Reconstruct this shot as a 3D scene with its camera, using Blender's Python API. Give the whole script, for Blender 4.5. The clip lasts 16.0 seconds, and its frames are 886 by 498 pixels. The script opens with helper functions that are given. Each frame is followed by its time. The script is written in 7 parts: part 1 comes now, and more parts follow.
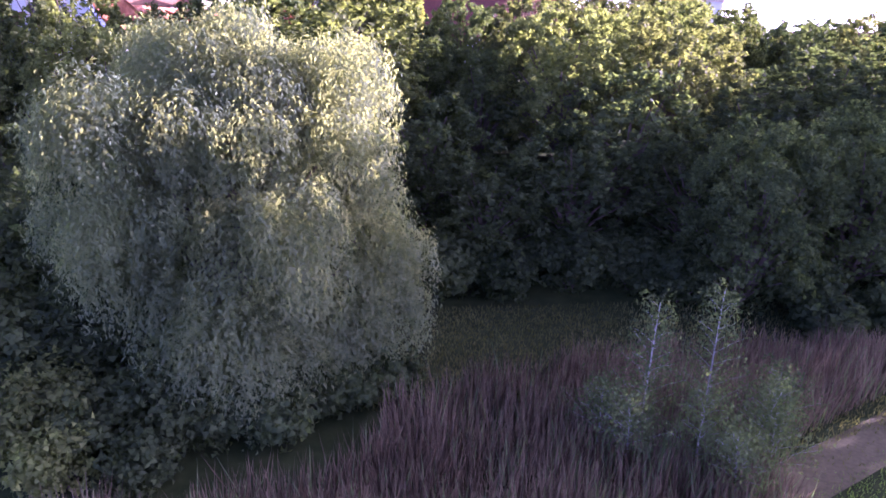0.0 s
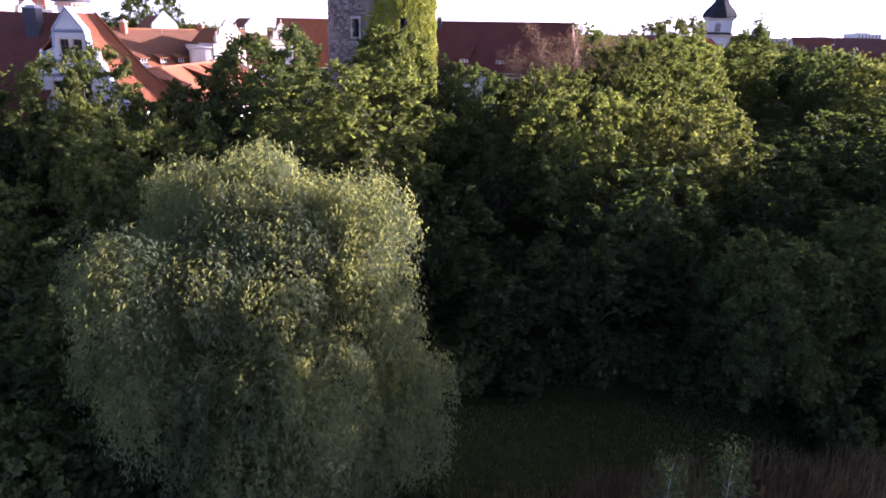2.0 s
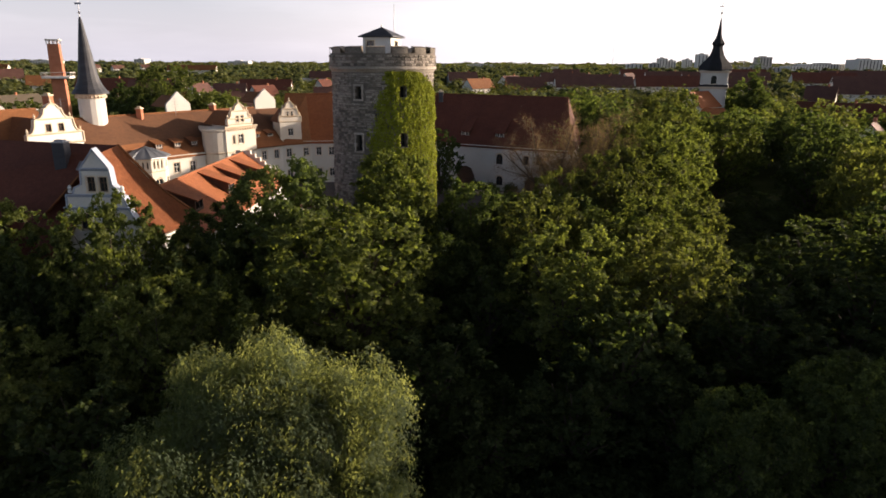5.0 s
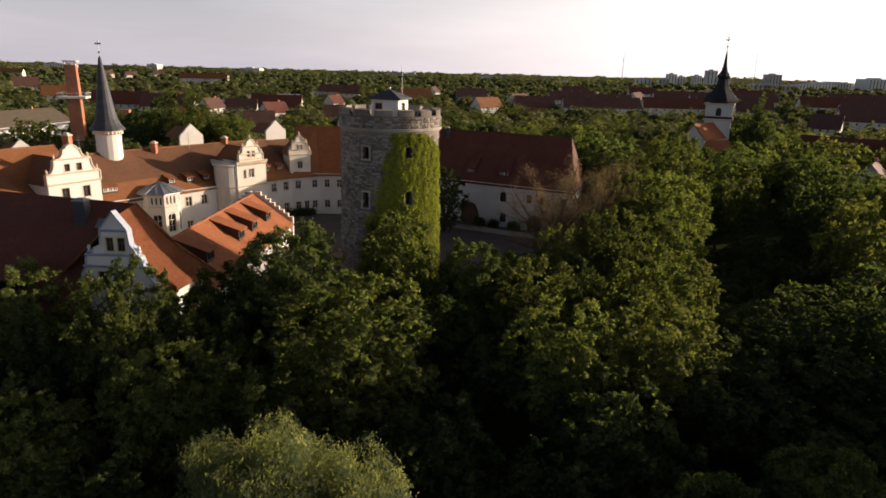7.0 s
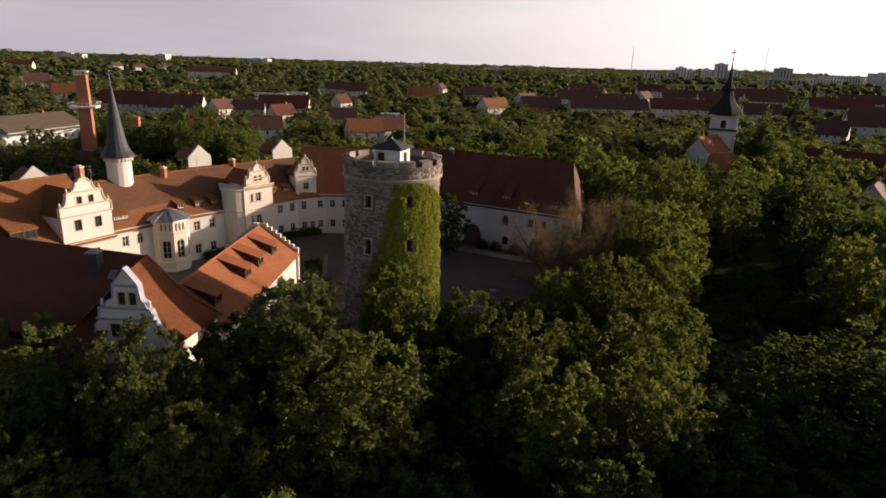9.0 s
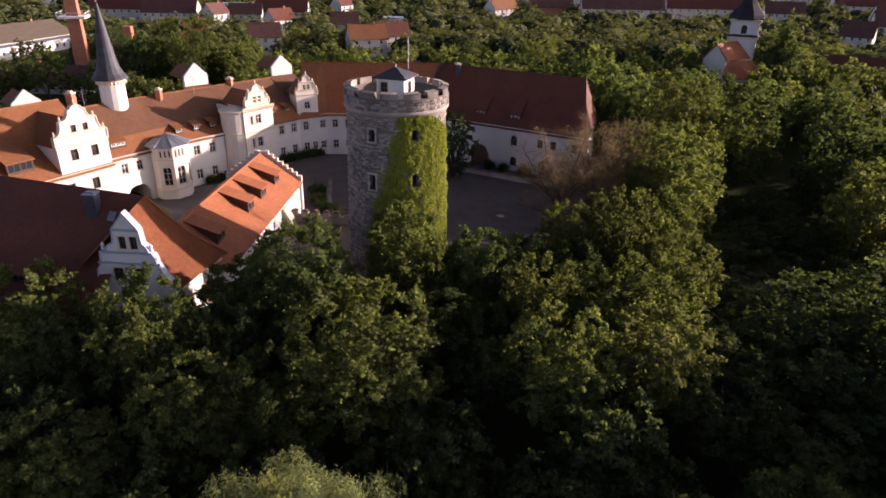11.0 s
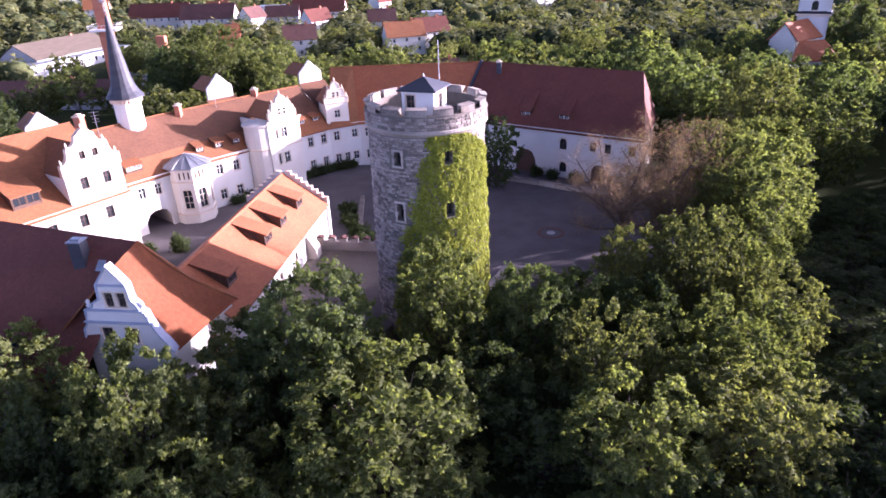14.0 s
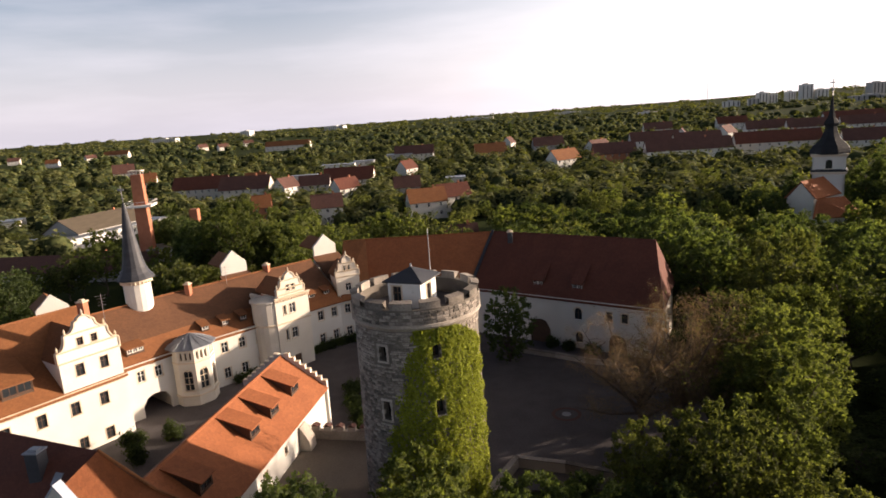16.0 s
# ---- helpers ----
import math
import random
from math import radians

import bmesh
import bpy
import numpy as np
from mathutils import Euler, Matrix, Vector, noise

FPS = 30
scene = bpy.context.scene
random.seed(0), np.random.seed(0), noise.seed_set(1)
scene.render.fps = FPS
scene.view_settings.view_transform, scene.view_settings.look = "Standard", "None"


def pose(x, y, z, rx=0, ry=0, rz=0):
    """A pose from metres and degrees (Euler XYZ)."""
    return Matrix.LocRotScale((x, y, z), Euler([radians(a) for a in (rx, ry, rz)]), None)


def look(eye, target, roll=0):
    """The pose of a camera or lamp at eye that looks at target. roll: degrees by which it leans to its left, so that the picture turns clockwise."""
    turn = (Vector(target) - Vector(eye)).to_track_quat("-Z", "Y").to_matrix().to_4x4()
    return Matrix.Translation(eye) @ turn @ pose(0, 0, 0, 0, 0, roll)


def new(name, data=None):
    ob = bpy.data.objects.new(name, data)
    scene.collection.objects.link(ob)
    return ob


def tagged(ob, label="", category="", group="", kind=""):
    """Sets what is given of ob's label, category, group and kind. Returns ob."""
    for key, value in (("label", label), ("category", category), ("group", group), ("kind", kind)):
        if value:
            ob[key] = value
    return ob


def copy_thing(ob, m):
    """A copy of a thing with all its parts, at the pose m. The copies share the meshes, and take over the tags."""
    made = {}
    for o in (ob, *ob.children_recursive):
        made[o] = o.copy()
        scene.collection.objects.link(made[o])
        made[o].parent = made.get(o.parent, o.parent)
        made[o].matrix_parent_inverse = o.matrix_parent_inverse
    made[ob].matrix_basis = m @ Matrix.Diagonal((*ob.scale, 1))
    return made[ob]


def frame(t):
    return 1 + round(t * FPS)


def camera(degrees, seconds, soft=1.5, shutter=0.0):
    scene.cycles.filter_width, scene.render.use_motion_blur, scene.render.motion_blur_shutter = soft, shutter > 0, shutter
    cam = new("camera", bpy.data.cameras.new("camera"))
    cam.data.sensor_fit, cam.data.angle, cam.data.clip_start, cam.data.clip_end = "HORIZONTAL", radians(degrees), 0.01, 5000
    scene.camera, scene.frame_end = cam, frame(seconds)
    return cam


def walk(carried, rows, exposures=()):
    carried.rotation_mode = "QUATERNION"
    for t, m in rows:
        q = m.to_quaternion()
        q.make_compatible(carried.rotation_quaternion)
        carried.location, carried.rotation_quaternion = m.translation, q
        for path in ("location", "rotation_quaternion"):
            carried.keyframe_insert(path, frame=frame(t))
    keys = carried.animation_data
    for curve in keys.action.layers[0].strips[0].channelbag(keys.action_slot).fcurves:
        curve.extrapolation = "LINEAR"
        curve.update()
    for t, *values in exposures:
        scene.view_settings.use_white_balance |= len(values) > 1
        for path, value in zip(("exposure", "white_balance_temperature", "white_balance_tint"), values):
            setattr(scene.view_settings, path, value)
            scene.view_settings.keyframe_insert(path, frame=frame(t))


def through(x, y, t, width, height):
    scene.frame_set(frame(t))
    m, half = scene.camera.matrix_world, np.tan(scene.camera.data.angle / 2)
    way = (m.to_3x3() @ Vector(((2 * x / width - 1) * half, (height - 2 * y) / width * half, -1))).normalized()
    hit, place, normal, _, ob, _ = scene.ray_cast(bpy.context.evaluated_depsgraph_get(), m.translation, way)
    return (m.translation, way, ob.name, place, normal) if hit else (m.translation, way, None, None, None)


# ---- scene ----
cam = camera(69.1, 16.0, 1.7)
PATH = [
    (0, (6.494, -62.171, 4.896), (6.483, -60.274, 4.26), 1.6),
    (0.5, (6.334, -61.937, 6.309), (6.317, -60.045, 5.66), 1.7),
    (1, (6.189, -61.744, 7.572), (6.165, -59.852, 6.924), 1.7),
    (1.5, (6.063, -61.609, 8.864), (6.031, -59.716, 8.222), 1.5),
    (2, (5.914, -61.423, 10.108), (5.877, -59.528, 9.471), 1.3),
    (2.5, (5.874, -61.36, 11.308), (5.83, -59.462, 10.679), 0.9),
    (3, (5.89, -61.547, 12.627), (5.846, -59.646, 12.006), 0.9),
    (3.5, (6.083, -62.015, 13.996), (6.034, -60.111, 13.389), 0.5),
    (4, (6.223, -62.189, 15.265), (6.166, -60.278, 14.678), 0.1),
    (6.5, (6.858, -62.786, 21.345), (6.774, -60.861, 20.81), 0.9),
    (7, (6.897, -63.195, 22.636), (6.815, -61.268, 22.105), 1.4),
    (7.5, (7.037, -63.304, 23.84), (6.951, -61.377, 23.311), 1.6),
    (8, (7.335, -63.357, 25.316), (7.242, -61.432, 24.78), 1.6),
    (8.5, (7.511, -63.526, 26.879), (7.414, -61.604, 26.334), 1.7),
    (9, (7.466, -63.491, 28.512), (7.364, -61.573, 27.953), 1.7),
    (9.5, (7.086, -62.707, 29.931), (6.984, -60.811, 29.303), 1.8),
    (10, (7.336, -62.201, 30.654), (7.231, -60.351, 29.9), 1.7),
    (12.5, (6.908, -57.078, 30.795), (6.771, -55.277, 29.936), -0.2),
    (13, (6.912, -55.222, 30.757), (6.745, -53.426, 29.892), -0.8),
    (13.5, (7.01, -52.925, 30.594), (6.8, -51.133, 29.731), -1.5),
    (14, (7.028, -50.601, 30.419), (6.773, -48.81, 29.565), -2.3),
    (14.5, (7.171, -48.147, 30.423), (6.869, -46.353, 29.594), -3.1),
    (15, (7.491, -45.837, 30.57), (7.151, -43.985, 29.896), -3.7),
    (15.5, (9.047, -47.35, 31.727), (8.694, -45.423, 31.326), -3.9),
    (16, (9.991, -45.909, 32.242), (9.636, -43.983, 31.836), -4.1),
]
EXPOSURES = [(0, 3.6, 4860, 79), (0.5, 3.46, 4860, 76), (1.5, 2.7, 5000, 62), (2, 2.22, 5170, 49), (3, 1.5, 5900, 24), (4, 1.2, 6250, 18), (6.5, 0.7, 6500, 18), (9, 0.45, 6550, 21), (10, 0.5, 6500, 23), (12.3, 2.25, 5100, 48), (12.5, 2.27, 5100, 48), (13.5, 2.46, 5050, 47), (14.6, 2.35, 5000, 49), (15, 2.0, 4950, 44), (15.5, 1.65, 5400, 30), (16, 1.0, 6500, 20)]
walk(cam, [(t, look(eye, target, roll)) for t, eye, target, roll in PATH], EXPOSURES)

# ---- world, sun ----
SUN_AZ, SUN_EL = 67.5, 11.0      # degrees right of +y, above the horizon
HAZE, CLOUD, AUREOLE = (6.1, 6.0, 6.45), (7.6, 7.3, 7.5), (9.0, 7.9, 6.7)
world = bpy.data.worlds.new("world")
scene.world = world
world.use_nodes = True
wn, wl = world.node_tree.nodes, world.node_tree.links
wn.clear()
sky = wn.new("ShaderNodeTexSky")
sky.sky_type, sky.sun_disc = "NISHITA", False
sky.sun_elevation, sky.sun_rotation = radians(SUN_EL), radians(SUN_AZ)
sky.air_density, sky.dust_density, sky.ozone_density = 1.0, 2.4, 2.0
bg = wn.new("ShaderNodeBackground")
wout = wn.new("ShaderNodeOutputWorld")
bg.inputs["Strength"].default_value = 0.085
# thin streaks of cloud over the whole sky, and haze that thickens towards the horizon all round
wco = wn.new("ShaderNodeTexCoord")
wmap = wn.new("ShaderNodeMapping")
wmap.inputs["Scale"].default_value = (2.2, 2.2, 14.0)
wnoise = wn.new("ShaderNodeTexNoise")
wnoise.inputs["Scale"].default_value, wnoise.inputs["Detail"].default_value = 1.6, 5.0
wramp = wn.new("ShaderNodeValToRGB")
wramp.color_ramp.elements[0].position, wramp.color_ramp.elements[1].position = 0.45, 0.75
wsep = wn.new("ShaderNodeSeparateXYZ")
whaze = wn.new("ShaderNodeMapRange")
whaze.interpolation_type = "SMOOTHSTEP"
whaze.inputs["From Min"].default_value, whaze.inputs["From Max"].default_value = 0.0, 0.26
whaze.inputs["To Min"].default_value, whaze.inputs["To Max"].default_value = 0.66, 0.04
wmix, wcloud = wn.new("ShaderNodeMix"), wn.new("ShaderNodeMix")
for m in (wmix, wcloud):
    m.data_type, m.blend_type = "RGBA", "MIX"
wmix.inputs["B"].default_value = (*HAZE, 1)
wcloud.inputs["B"].default_value = (*CLOUD, 1)
wfac = wn.new("ShaderNodeMath")
wfac.operation = "MULTIPLY"
wfac.inputs[1].default_value = 0.2
wl.new(wco.outputs["Generated"], wmap.inputs["Vector"])
wl.new(wco.outputs["Generated"], wsep.inputs["Vector"])
wl.new(wsep.outputs["Z"], whaze.inputs["Value"])
wl.new(wmap.outputs["Vector"], wnoise.inputs["Vector"])
wl.new(wnoise.outputs["Fac"], wramp.inputs["Fac"])
wl.new(wramp.outputs["Color"], wfac.inputs[0])
wl.new(whaze.outputs["Result"], wmix.inputs["Factor"])
wl.new(sky.outputs["Color"], wmix.inputs["A"])
wl.new(wfac.outputs[0], wcloud.inputs["Factor"])
wl.new(wmix.outputs["Result"], wcloud.inputs["A"])
# wide bright aureole of the hazy sky round the sun
wdot, wpow, wclamp = wn.new("ShaderNodeVectorMath"), wn.new("ShaderNodeMath"), wn.new("ShaderNodeMath")
wdot.operation, wpow.operation, wclamp.operation = "DOT_PRODUCT", "POWER", "MAXIMUM"
wdot.inputs[1].default_value = (math.sin(radians(SUN_AZ)) * math.cos(radians(SUN_EL)), math.cos(radians(SUN_AZ)) * math.cos(radians(SUN_EL)), math.sin(radians(SUN_EL)))
wclamp.inputs[1].default_value, wpow.inputs[1].default_value = 0.0, 1.5
waur = wn.new("ShaderNodeMix")
waur.data_type, waur.blend_type = "RGBA", "ADD"
waur.inputs["B"].default_value = (*AUREOLE, 1)
wl.new(wco.outputs["Generated"], wdot.inputs[0])
wl.new(wdot.outputs["Value"], wclamp.inputs[0])
wl.new(wclamp.outputs[0], wpow.inputs[0])
wl.new(wpow.outputs[0], waur.inputs["Factor"])
wl.new(wcloud.outputs["Result"], waur.inputs["A"])
# the evening sky grows deeper towards the zenith
wzen = wn.new("ShaderNodeMapRange")
wzen.interpolation_type = "SMOOTHSTEP"
wzen.inputs["From Min"].default_value, wzen.inputs["From Max"].default_value = 0.3, 0.66
wzen.inputs["To Min"].default_value, wzen.inputs["To Max"].default_value = 1.0, 0.18
wdusk = wn.new("ShaderNodeVectorMath")
wdusk.operation = "SCALE"
wl.new(wsep.outputs["Z"], wzen.inputs["Value"])
wl.new(waur.outputs["Result"], wdusk.inputs[0])
wl.new(wzen.outputs["Result"], wdusk.inputs["Scale"])
wl.new(wdusk.outputs["Vector"], bg.inputs["Color"])
wl.new(bg.outputs["Background"], wout.inputs["Surface"])

sun = new("sun", bpy.data.lights.new("sun", "SUN"))
sun.data.energy, sun.data.angle, sun.data.color = 5.0, radians(0.6), (1.0, 0.82, 0.6)
SUN_DIR = Vector((math.sin(radians(SUN_AZ)) * math.cos(radians(SUN_EL)), math.cos(radians(SUN_AZ)) * math.cos(radians(SUN_EL)), math.sin(radians(SUN_EL))))
sun.matrix_world = look(SUN_DIR * 200, (0, 0, 0))

# ---- materials ----
rng = np.random.default_rng(7)


def material(name, c1, c2, scale=3.0, rough=0.85, bump=0.25, fine=18.0, island=0.0, metal=0.0, dark=None, spec=0.3, big=0.25, stretch=(1, 1, 1)):
    """Two colours mixed by noise at two scales, some per-object and per-island change, and fine relief."""
    m = bpy.data.materials.new(name)
    m.use_nodes = True
    n, l = m.node_tree.nodes, m.node_tree.links
    b = n["Principled BSDF"]
    b.inputs["Roughness"].default_value, b.inputs["Metallic"].default_value = rough, metal
    b.inputs["Specular IOR Level"].default_value = spec
    co = n.new("ShaderNodeTexCoord")
    mp = n.new("ShaderNodeMapping")
    mp.inputs["Scale"].default_value = stretch
    l.new(co.outputs["Object"], mp.inputs["Vector"])
    a, c = n.new("ShaderNodeTexNoise"), n.new("ShaderNodeTexNoise")
    a.inputs["Scale"].default_value, a.inputs["Detail"].default_value = scale * big, 4
    c.inputs["Scale"].default_value, c.inputs["Detail"].default_value = fine, 6
    l.new(mp.outputs["Vector"], a.inputs["Vector"])
    l.new(mp.outputs["Vector"], c.inputs["Vector"])
    add = n.new("ShaderNodeMath")
    add.operation = "MULTIPLY_ADD"
    add.inputs[1].default_value, add.inputs[2].default_value = 0.5, 0.0
    l.new(c.outputs["Fac"], add.inputs[0])
    add2 = n.new("ShaderNodeMath")
    add2.operation = "MULTIPLY_ADD"
    add2.inputs[1].default_value = 0.5
    l.new(a.outputs["Fac"], add2.inputs[0])
    l.new(add.outputs[0], add2.inputs[2])
    fac = add2
    if island:
        g, o = n.new("ShaderNodeNewGeometry"), n.new("ShaderNodeObjectInfo")
        s = n.new("ShaderNodeMath")
        s.operation = "ADD"
        l.new(g.outputs["Random Per Island"], s.inputs[0])
        l.new(o.outputs["Random"], s.inputs[1])
        add3 = n.new("ShaderNodeMath")
        add3.operation = "MULTIPLY_ADD"
        add3.inputs[1].default_value = island
        l.new(s.outputs[0], add3.inputs[0])
        sub = n.new("ShaderNodeMath")
        sub.operation = "SUBTRACT"
        sub.inputs[1].default_value = island
        l.new(add2.outputs[0], sub.inputs[0])
        l.new(sub.outputs[0], add3.inputs[2])
        fac = add3
    ramp = n.new("ShaderNodeValToRGB")
    e = ramp.color_ramp.elements
    e[0].position, e[1].position = 0.3, 0.7
    e[0].color, e[1].color = (*c1, 1), (*c2, 1)
    if dark:
        d = e.new(0.16)
        d.color = (*dark, 1)
    l.new(fac.outputs[0], ramp.inputs["Fac"])
    l.new(ramp.outputs["Color"], b.inputs["Base Color"])
    if bump:
        bp = n.new("ShaderNodeBump")
        bp.inputs["Strength"].default_value, bp.inputs["Distance"].default_value = bump, 0.05
        l.new(c.outputs["Fac"], bp.inputs["Height"])
        l.new(bp.outputs["Normal"], b.inputs["Normal"])
    return m


def leafy(name, c1, c2, through=0.42, island=0.22, gloss=0.7, glow=(2.15, 2.25, 0.8), scale=1.6, fine=2.5):
    """Foliage: leaf colours that change from leaf to leaf, with light passing through the blades."""
    m = material(name, c1, c2, scale=scale, rough=gloss, bump=0, fine=fine, island=island, spec=0.05)
    n, l = m.node_tree.nodes, m.node_tree.links
    b, out, ramp = n["Principled BSDF"], n["Material Output"], next(x for x in n if x.type == "VALTORGB")
    t, mix = n.new("ShaderNodeBsdfTranslucent"), n.new("ShaderNodeMixShader")
    mix.inputs["Fac"].default_value = through
    warm = n.new("ShaderNodeMix")
    warm.data_type, warm.blend_type = "RGBA", "MULTIPLY"
    warm.inputs["Factor"].default_value = 1.0
    warm.inputs["B"].default_value = (*glow, 1)
    l.new(ramp.outputs["Color"], warm.inputs["A"])
    l.new(warm.outputs["Result"], t.inputs["Color"])
    l.new(b.outputs["BSDF"], mix.inputs[1])
    l.new(t.outputs["BSDF"], mix.inputs[2])
    l.new(mix.outputs["Shader"], out.inputs["Surface"])
    return m


def tiled(name, c1, c2, dark, course=0.16, width=0.19, slope="Z"):
    """Clay roof tiles: courses with shadow lines, tile-to-tile colour, moss and weathering patches."""
    m = material(name, c1, c2, scale=1.0, rough=0.8, bump=0, fine=6.0, dark=dark, big=0.35)
    n, l = m.node_tree.nodes, m.node_tree.links
    b, co = n["Principled BSDF"], next(x for x in n if x.type == "TEX_COORD")
    ramp = next(x for x in n if x.type == "VALTORGB")
    wave = n.new("ShaderNodeTexWave")
    wave.wave_type, wave.bands_direction, wave.wave_profile = "BANDS", slope, "SAW"
    wave.inputs["Scale"].default_value = 0.314 / (2 * math.pi * 0.05) / course * 0.1 * 3.14
    wave.inputs["Distortion"].default_value = 0.0
    l.new(co.outputs["Object"], wave.inputs["Vector"])
    vor = n.new("ShaderNodeTexVoronoi")
    vor.inputs["Scale"].default_value = 3.5
    l.new(co.outputs["Object"], vor.inputs["Vector"])
    hs = n.new("ShaderNodeHueSaturation")
    v1 = n.new("ShaderNodeMath")
    v1.operation = "MULTIPLY_ADD"
    v1.inputs[1].default_value, v1.inputs[2].default_value = 0.2, 0.9
    sep = n.new("ShaderNodeSeparateColor")
    l.new(vor.outputs["Color"], sep.inputs["Color"])
    l.new(sep.outputs["Red"], v1.inputs[0])
    l.new(v1.outputs[0], hs.inputs["Value"])
    l.new(ramp.outputs["Color"], hs.inputs["Color"])
    l.new(hs.outputs["Color"], b.inputs["Base Color"])
    bp = n.new("ShaderNodeBump")
    bp.inputs["Strength"].default_value, bp.inputs["Distance"].default_value = 0.6, 0.03
    l.new(wave.outputs["Fac"], bp.inputs["Height"])
    l.new(bp.outputs["Normal"], b.inputs["Normal"])
    return m


def glass(name, tint=(0.02, 0.025, 0.03)):
    m = bpy.data.materials.new(name)
    m.use_nodes = True
    b = m.node_tree.nodes["Principled BSDF"]
    b.inputs["Base Color"].default_value = (*tint, 1)
    b.inputs["Roughness"].default_value, b.inputs["Specular IOR Level"].default_value = 0.06, 0.8
    return m


PLASTER = material("white_plaster", (0.54, 0.525, 0.48), (0.68, 0.665, 0.625), scale=1.0, rough=0.9, bump=0.15, fine=9, dark=(0.5, 0.46, 0.4))
PLASTER_WARM = material("cream_plaster", (0.54, 0.49, 0.41), (0.68, 0.64, 0.57), scale=1.2, rough=0.9, bump=0.15, fine=8)
TRIM = material("sandstone_trim", (0.52, 0.42, 0.3), (0.68, 0.58, 0.45), scale=2, rough=0.85, bump=0.2, fine=14)
STONE = material("grey_stone", (0.19, 0.165, 0.14), (0.46, 0.41, 0.35), scale=1.6, rough=0.95, bump=0.5, fine=7, island=0.36, dark=(0.11, 0.1, 0.085))
MORTAR = material("mortar", (0.1, 0.088, 0.074), (0.21, 0.185, 0.155), scale=3, rough=1.0, bump=0.4, fine=20)
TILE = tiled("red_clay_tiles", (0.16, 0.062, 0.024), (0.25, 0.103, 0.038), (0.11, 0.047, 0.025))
TILE_DARK = tiled("dark_clay_tiles", (0.084, 0.028, 0.018), (0.135, 0.044, 0.027), (0.058, 0.026, 0.019))
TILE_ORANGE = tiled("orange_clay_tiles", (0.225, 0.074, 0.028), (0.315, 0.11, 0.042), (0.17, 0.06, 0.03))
TILE_WORN = tiled("weathered_clay_tiles", (0.092, 0.044, 0.024), (0.155, 0.072, 0.035), (0.065, 0.04, 0.025))
TILE_BROWN = tiled("brown_concrete_tiles", (0.075, 0.036, 0.03), (0.13, 0.062, 0.048), (0.05, 0.032, 0.028))
SLATE = material("dark_slate", (0.028, 0.03, 0.036), (0.06, 0.063, 0.074), scale=2, rough=0.55, bump=0.3, fine=9, stretch=(1, 1, 4))
LEAD = material("lead_sheet", (0.26, 0.3, 0.37), (0.4, 0.44, 0.52), scale=2, rough=0.6, bump=0.1, fine=6)
ZINC = material("zinc_sheet", (0.22, 0.24, 0.27), (0.36, 0.38, 0.41), scale=2, rough=0.42, bump=0.1, fine=5, metal=0.6)
WOOD_DARK = material("dark_wood", (0.05, 0.03, 0.02), (0.12, 0.07, 0.045), scale=4, rough=0.7, bump=0.3, fine=12, stretch=(6, 6, 1))
WHITE_WOOD = material("white_painted_wood", (0.62, 0.6, 0.56), (0.8, 0.79, 0.76), scale=3, rough=0.6, bump=0.1, fine=16)
BRICK = material("red_brick", (0.30, 0.11, 0.06), (0.45, 0.19, 0.11), scale=3, rough=0.9, bump=0.4, fine=12)
COBBLE = material("courtyard_paving", (0.06, 0.053, 0.054), (0.12, 0.108, 0.108), scale=1.5, rough=0.9, bump=0.6, fine=5)
GRAVEL = material("sandy_gravel", (0.1, 0.084, 0.068), (0.185, 0.158, 0.13), scale=1.0, rough=1.0, bump=0.5, fine=7)
GLASS = glass("dark_window_glass")
STEEL = material("grey_steel", (0.25, 0.25, 0.26), (0.4, 0.4, 0.42), scale=3, rough=0.45, bump=0.05, fine=20, metal=0.8)
EARTH = material("trodden_earth", (0.06, 0.053, 0.021), (0.14, 0.12, 0.052), scale=2.0, rough=1.0, bump=0.6, fine=6, dark=(0.035, 0.05, 0.02))
BARK = material("bark", (0.05, 0.037, 0.027), (0.13, 0.1, 0.075), scale=2, rough=0.95, bump=0.7, fine=9, stretch=(3, 3, 0.6))
BIRCH = material("birch_bark", (0.17, 0.16, 0.15), (0.4, 0.385, 0.36), scale=2, rough=0.85, bump=0.3, fine=9, dark=(0.06, 0.05, 0.05))
GROUND = material("grass_and_soil", (0.02, 0.03, 0.011), (0.05, 0.062, 0.022), scale=0.12, rough=1.0, bump=0.5, fine=1.6, dark=(0.05, 0.04, 0.025), spec=0.02)
LEAF_MAPLE = leafy("maple_leaves", (0.039, 0.051, 0.019), (0.143, 0.164, 0.06), through=0.46)
LEAF_DARK = leafy("dark_leaves", (0.022, 0.033, 0.016), (0.077, 0.099, 0.043), through=0.43)
LEAF_DEEP = leafy("deep_green_leaves", (0.027, 0.04, 0.018), (0.094, 0.119, 0.049), through=0.44)
LEAF_OLIVE = leafy("olive_leaves", (0.041, 0.049, 0.02), (0.13, 0.142, 0.056), through=0.44)
LEAF_TOWN = leafy("town_tree_leaves", (0.044, 0.053, 0.021), (0.15, 0.162, 0.066), through=0.38, island=0.4)
LEAF_YOUNG = leafy("young_leaves", (0.06, 0.076, 0.028), (0.16, 0.18, 0.068), through=0.5)
LEAF_WILLOW = leafy("willow_leaves", (0.045, 0.063, 0.04), (0.11, 0.14, 0.084), through=0.52, island=0.1, gloss=0.7, glow=(3.9, 3.3, 1.3))
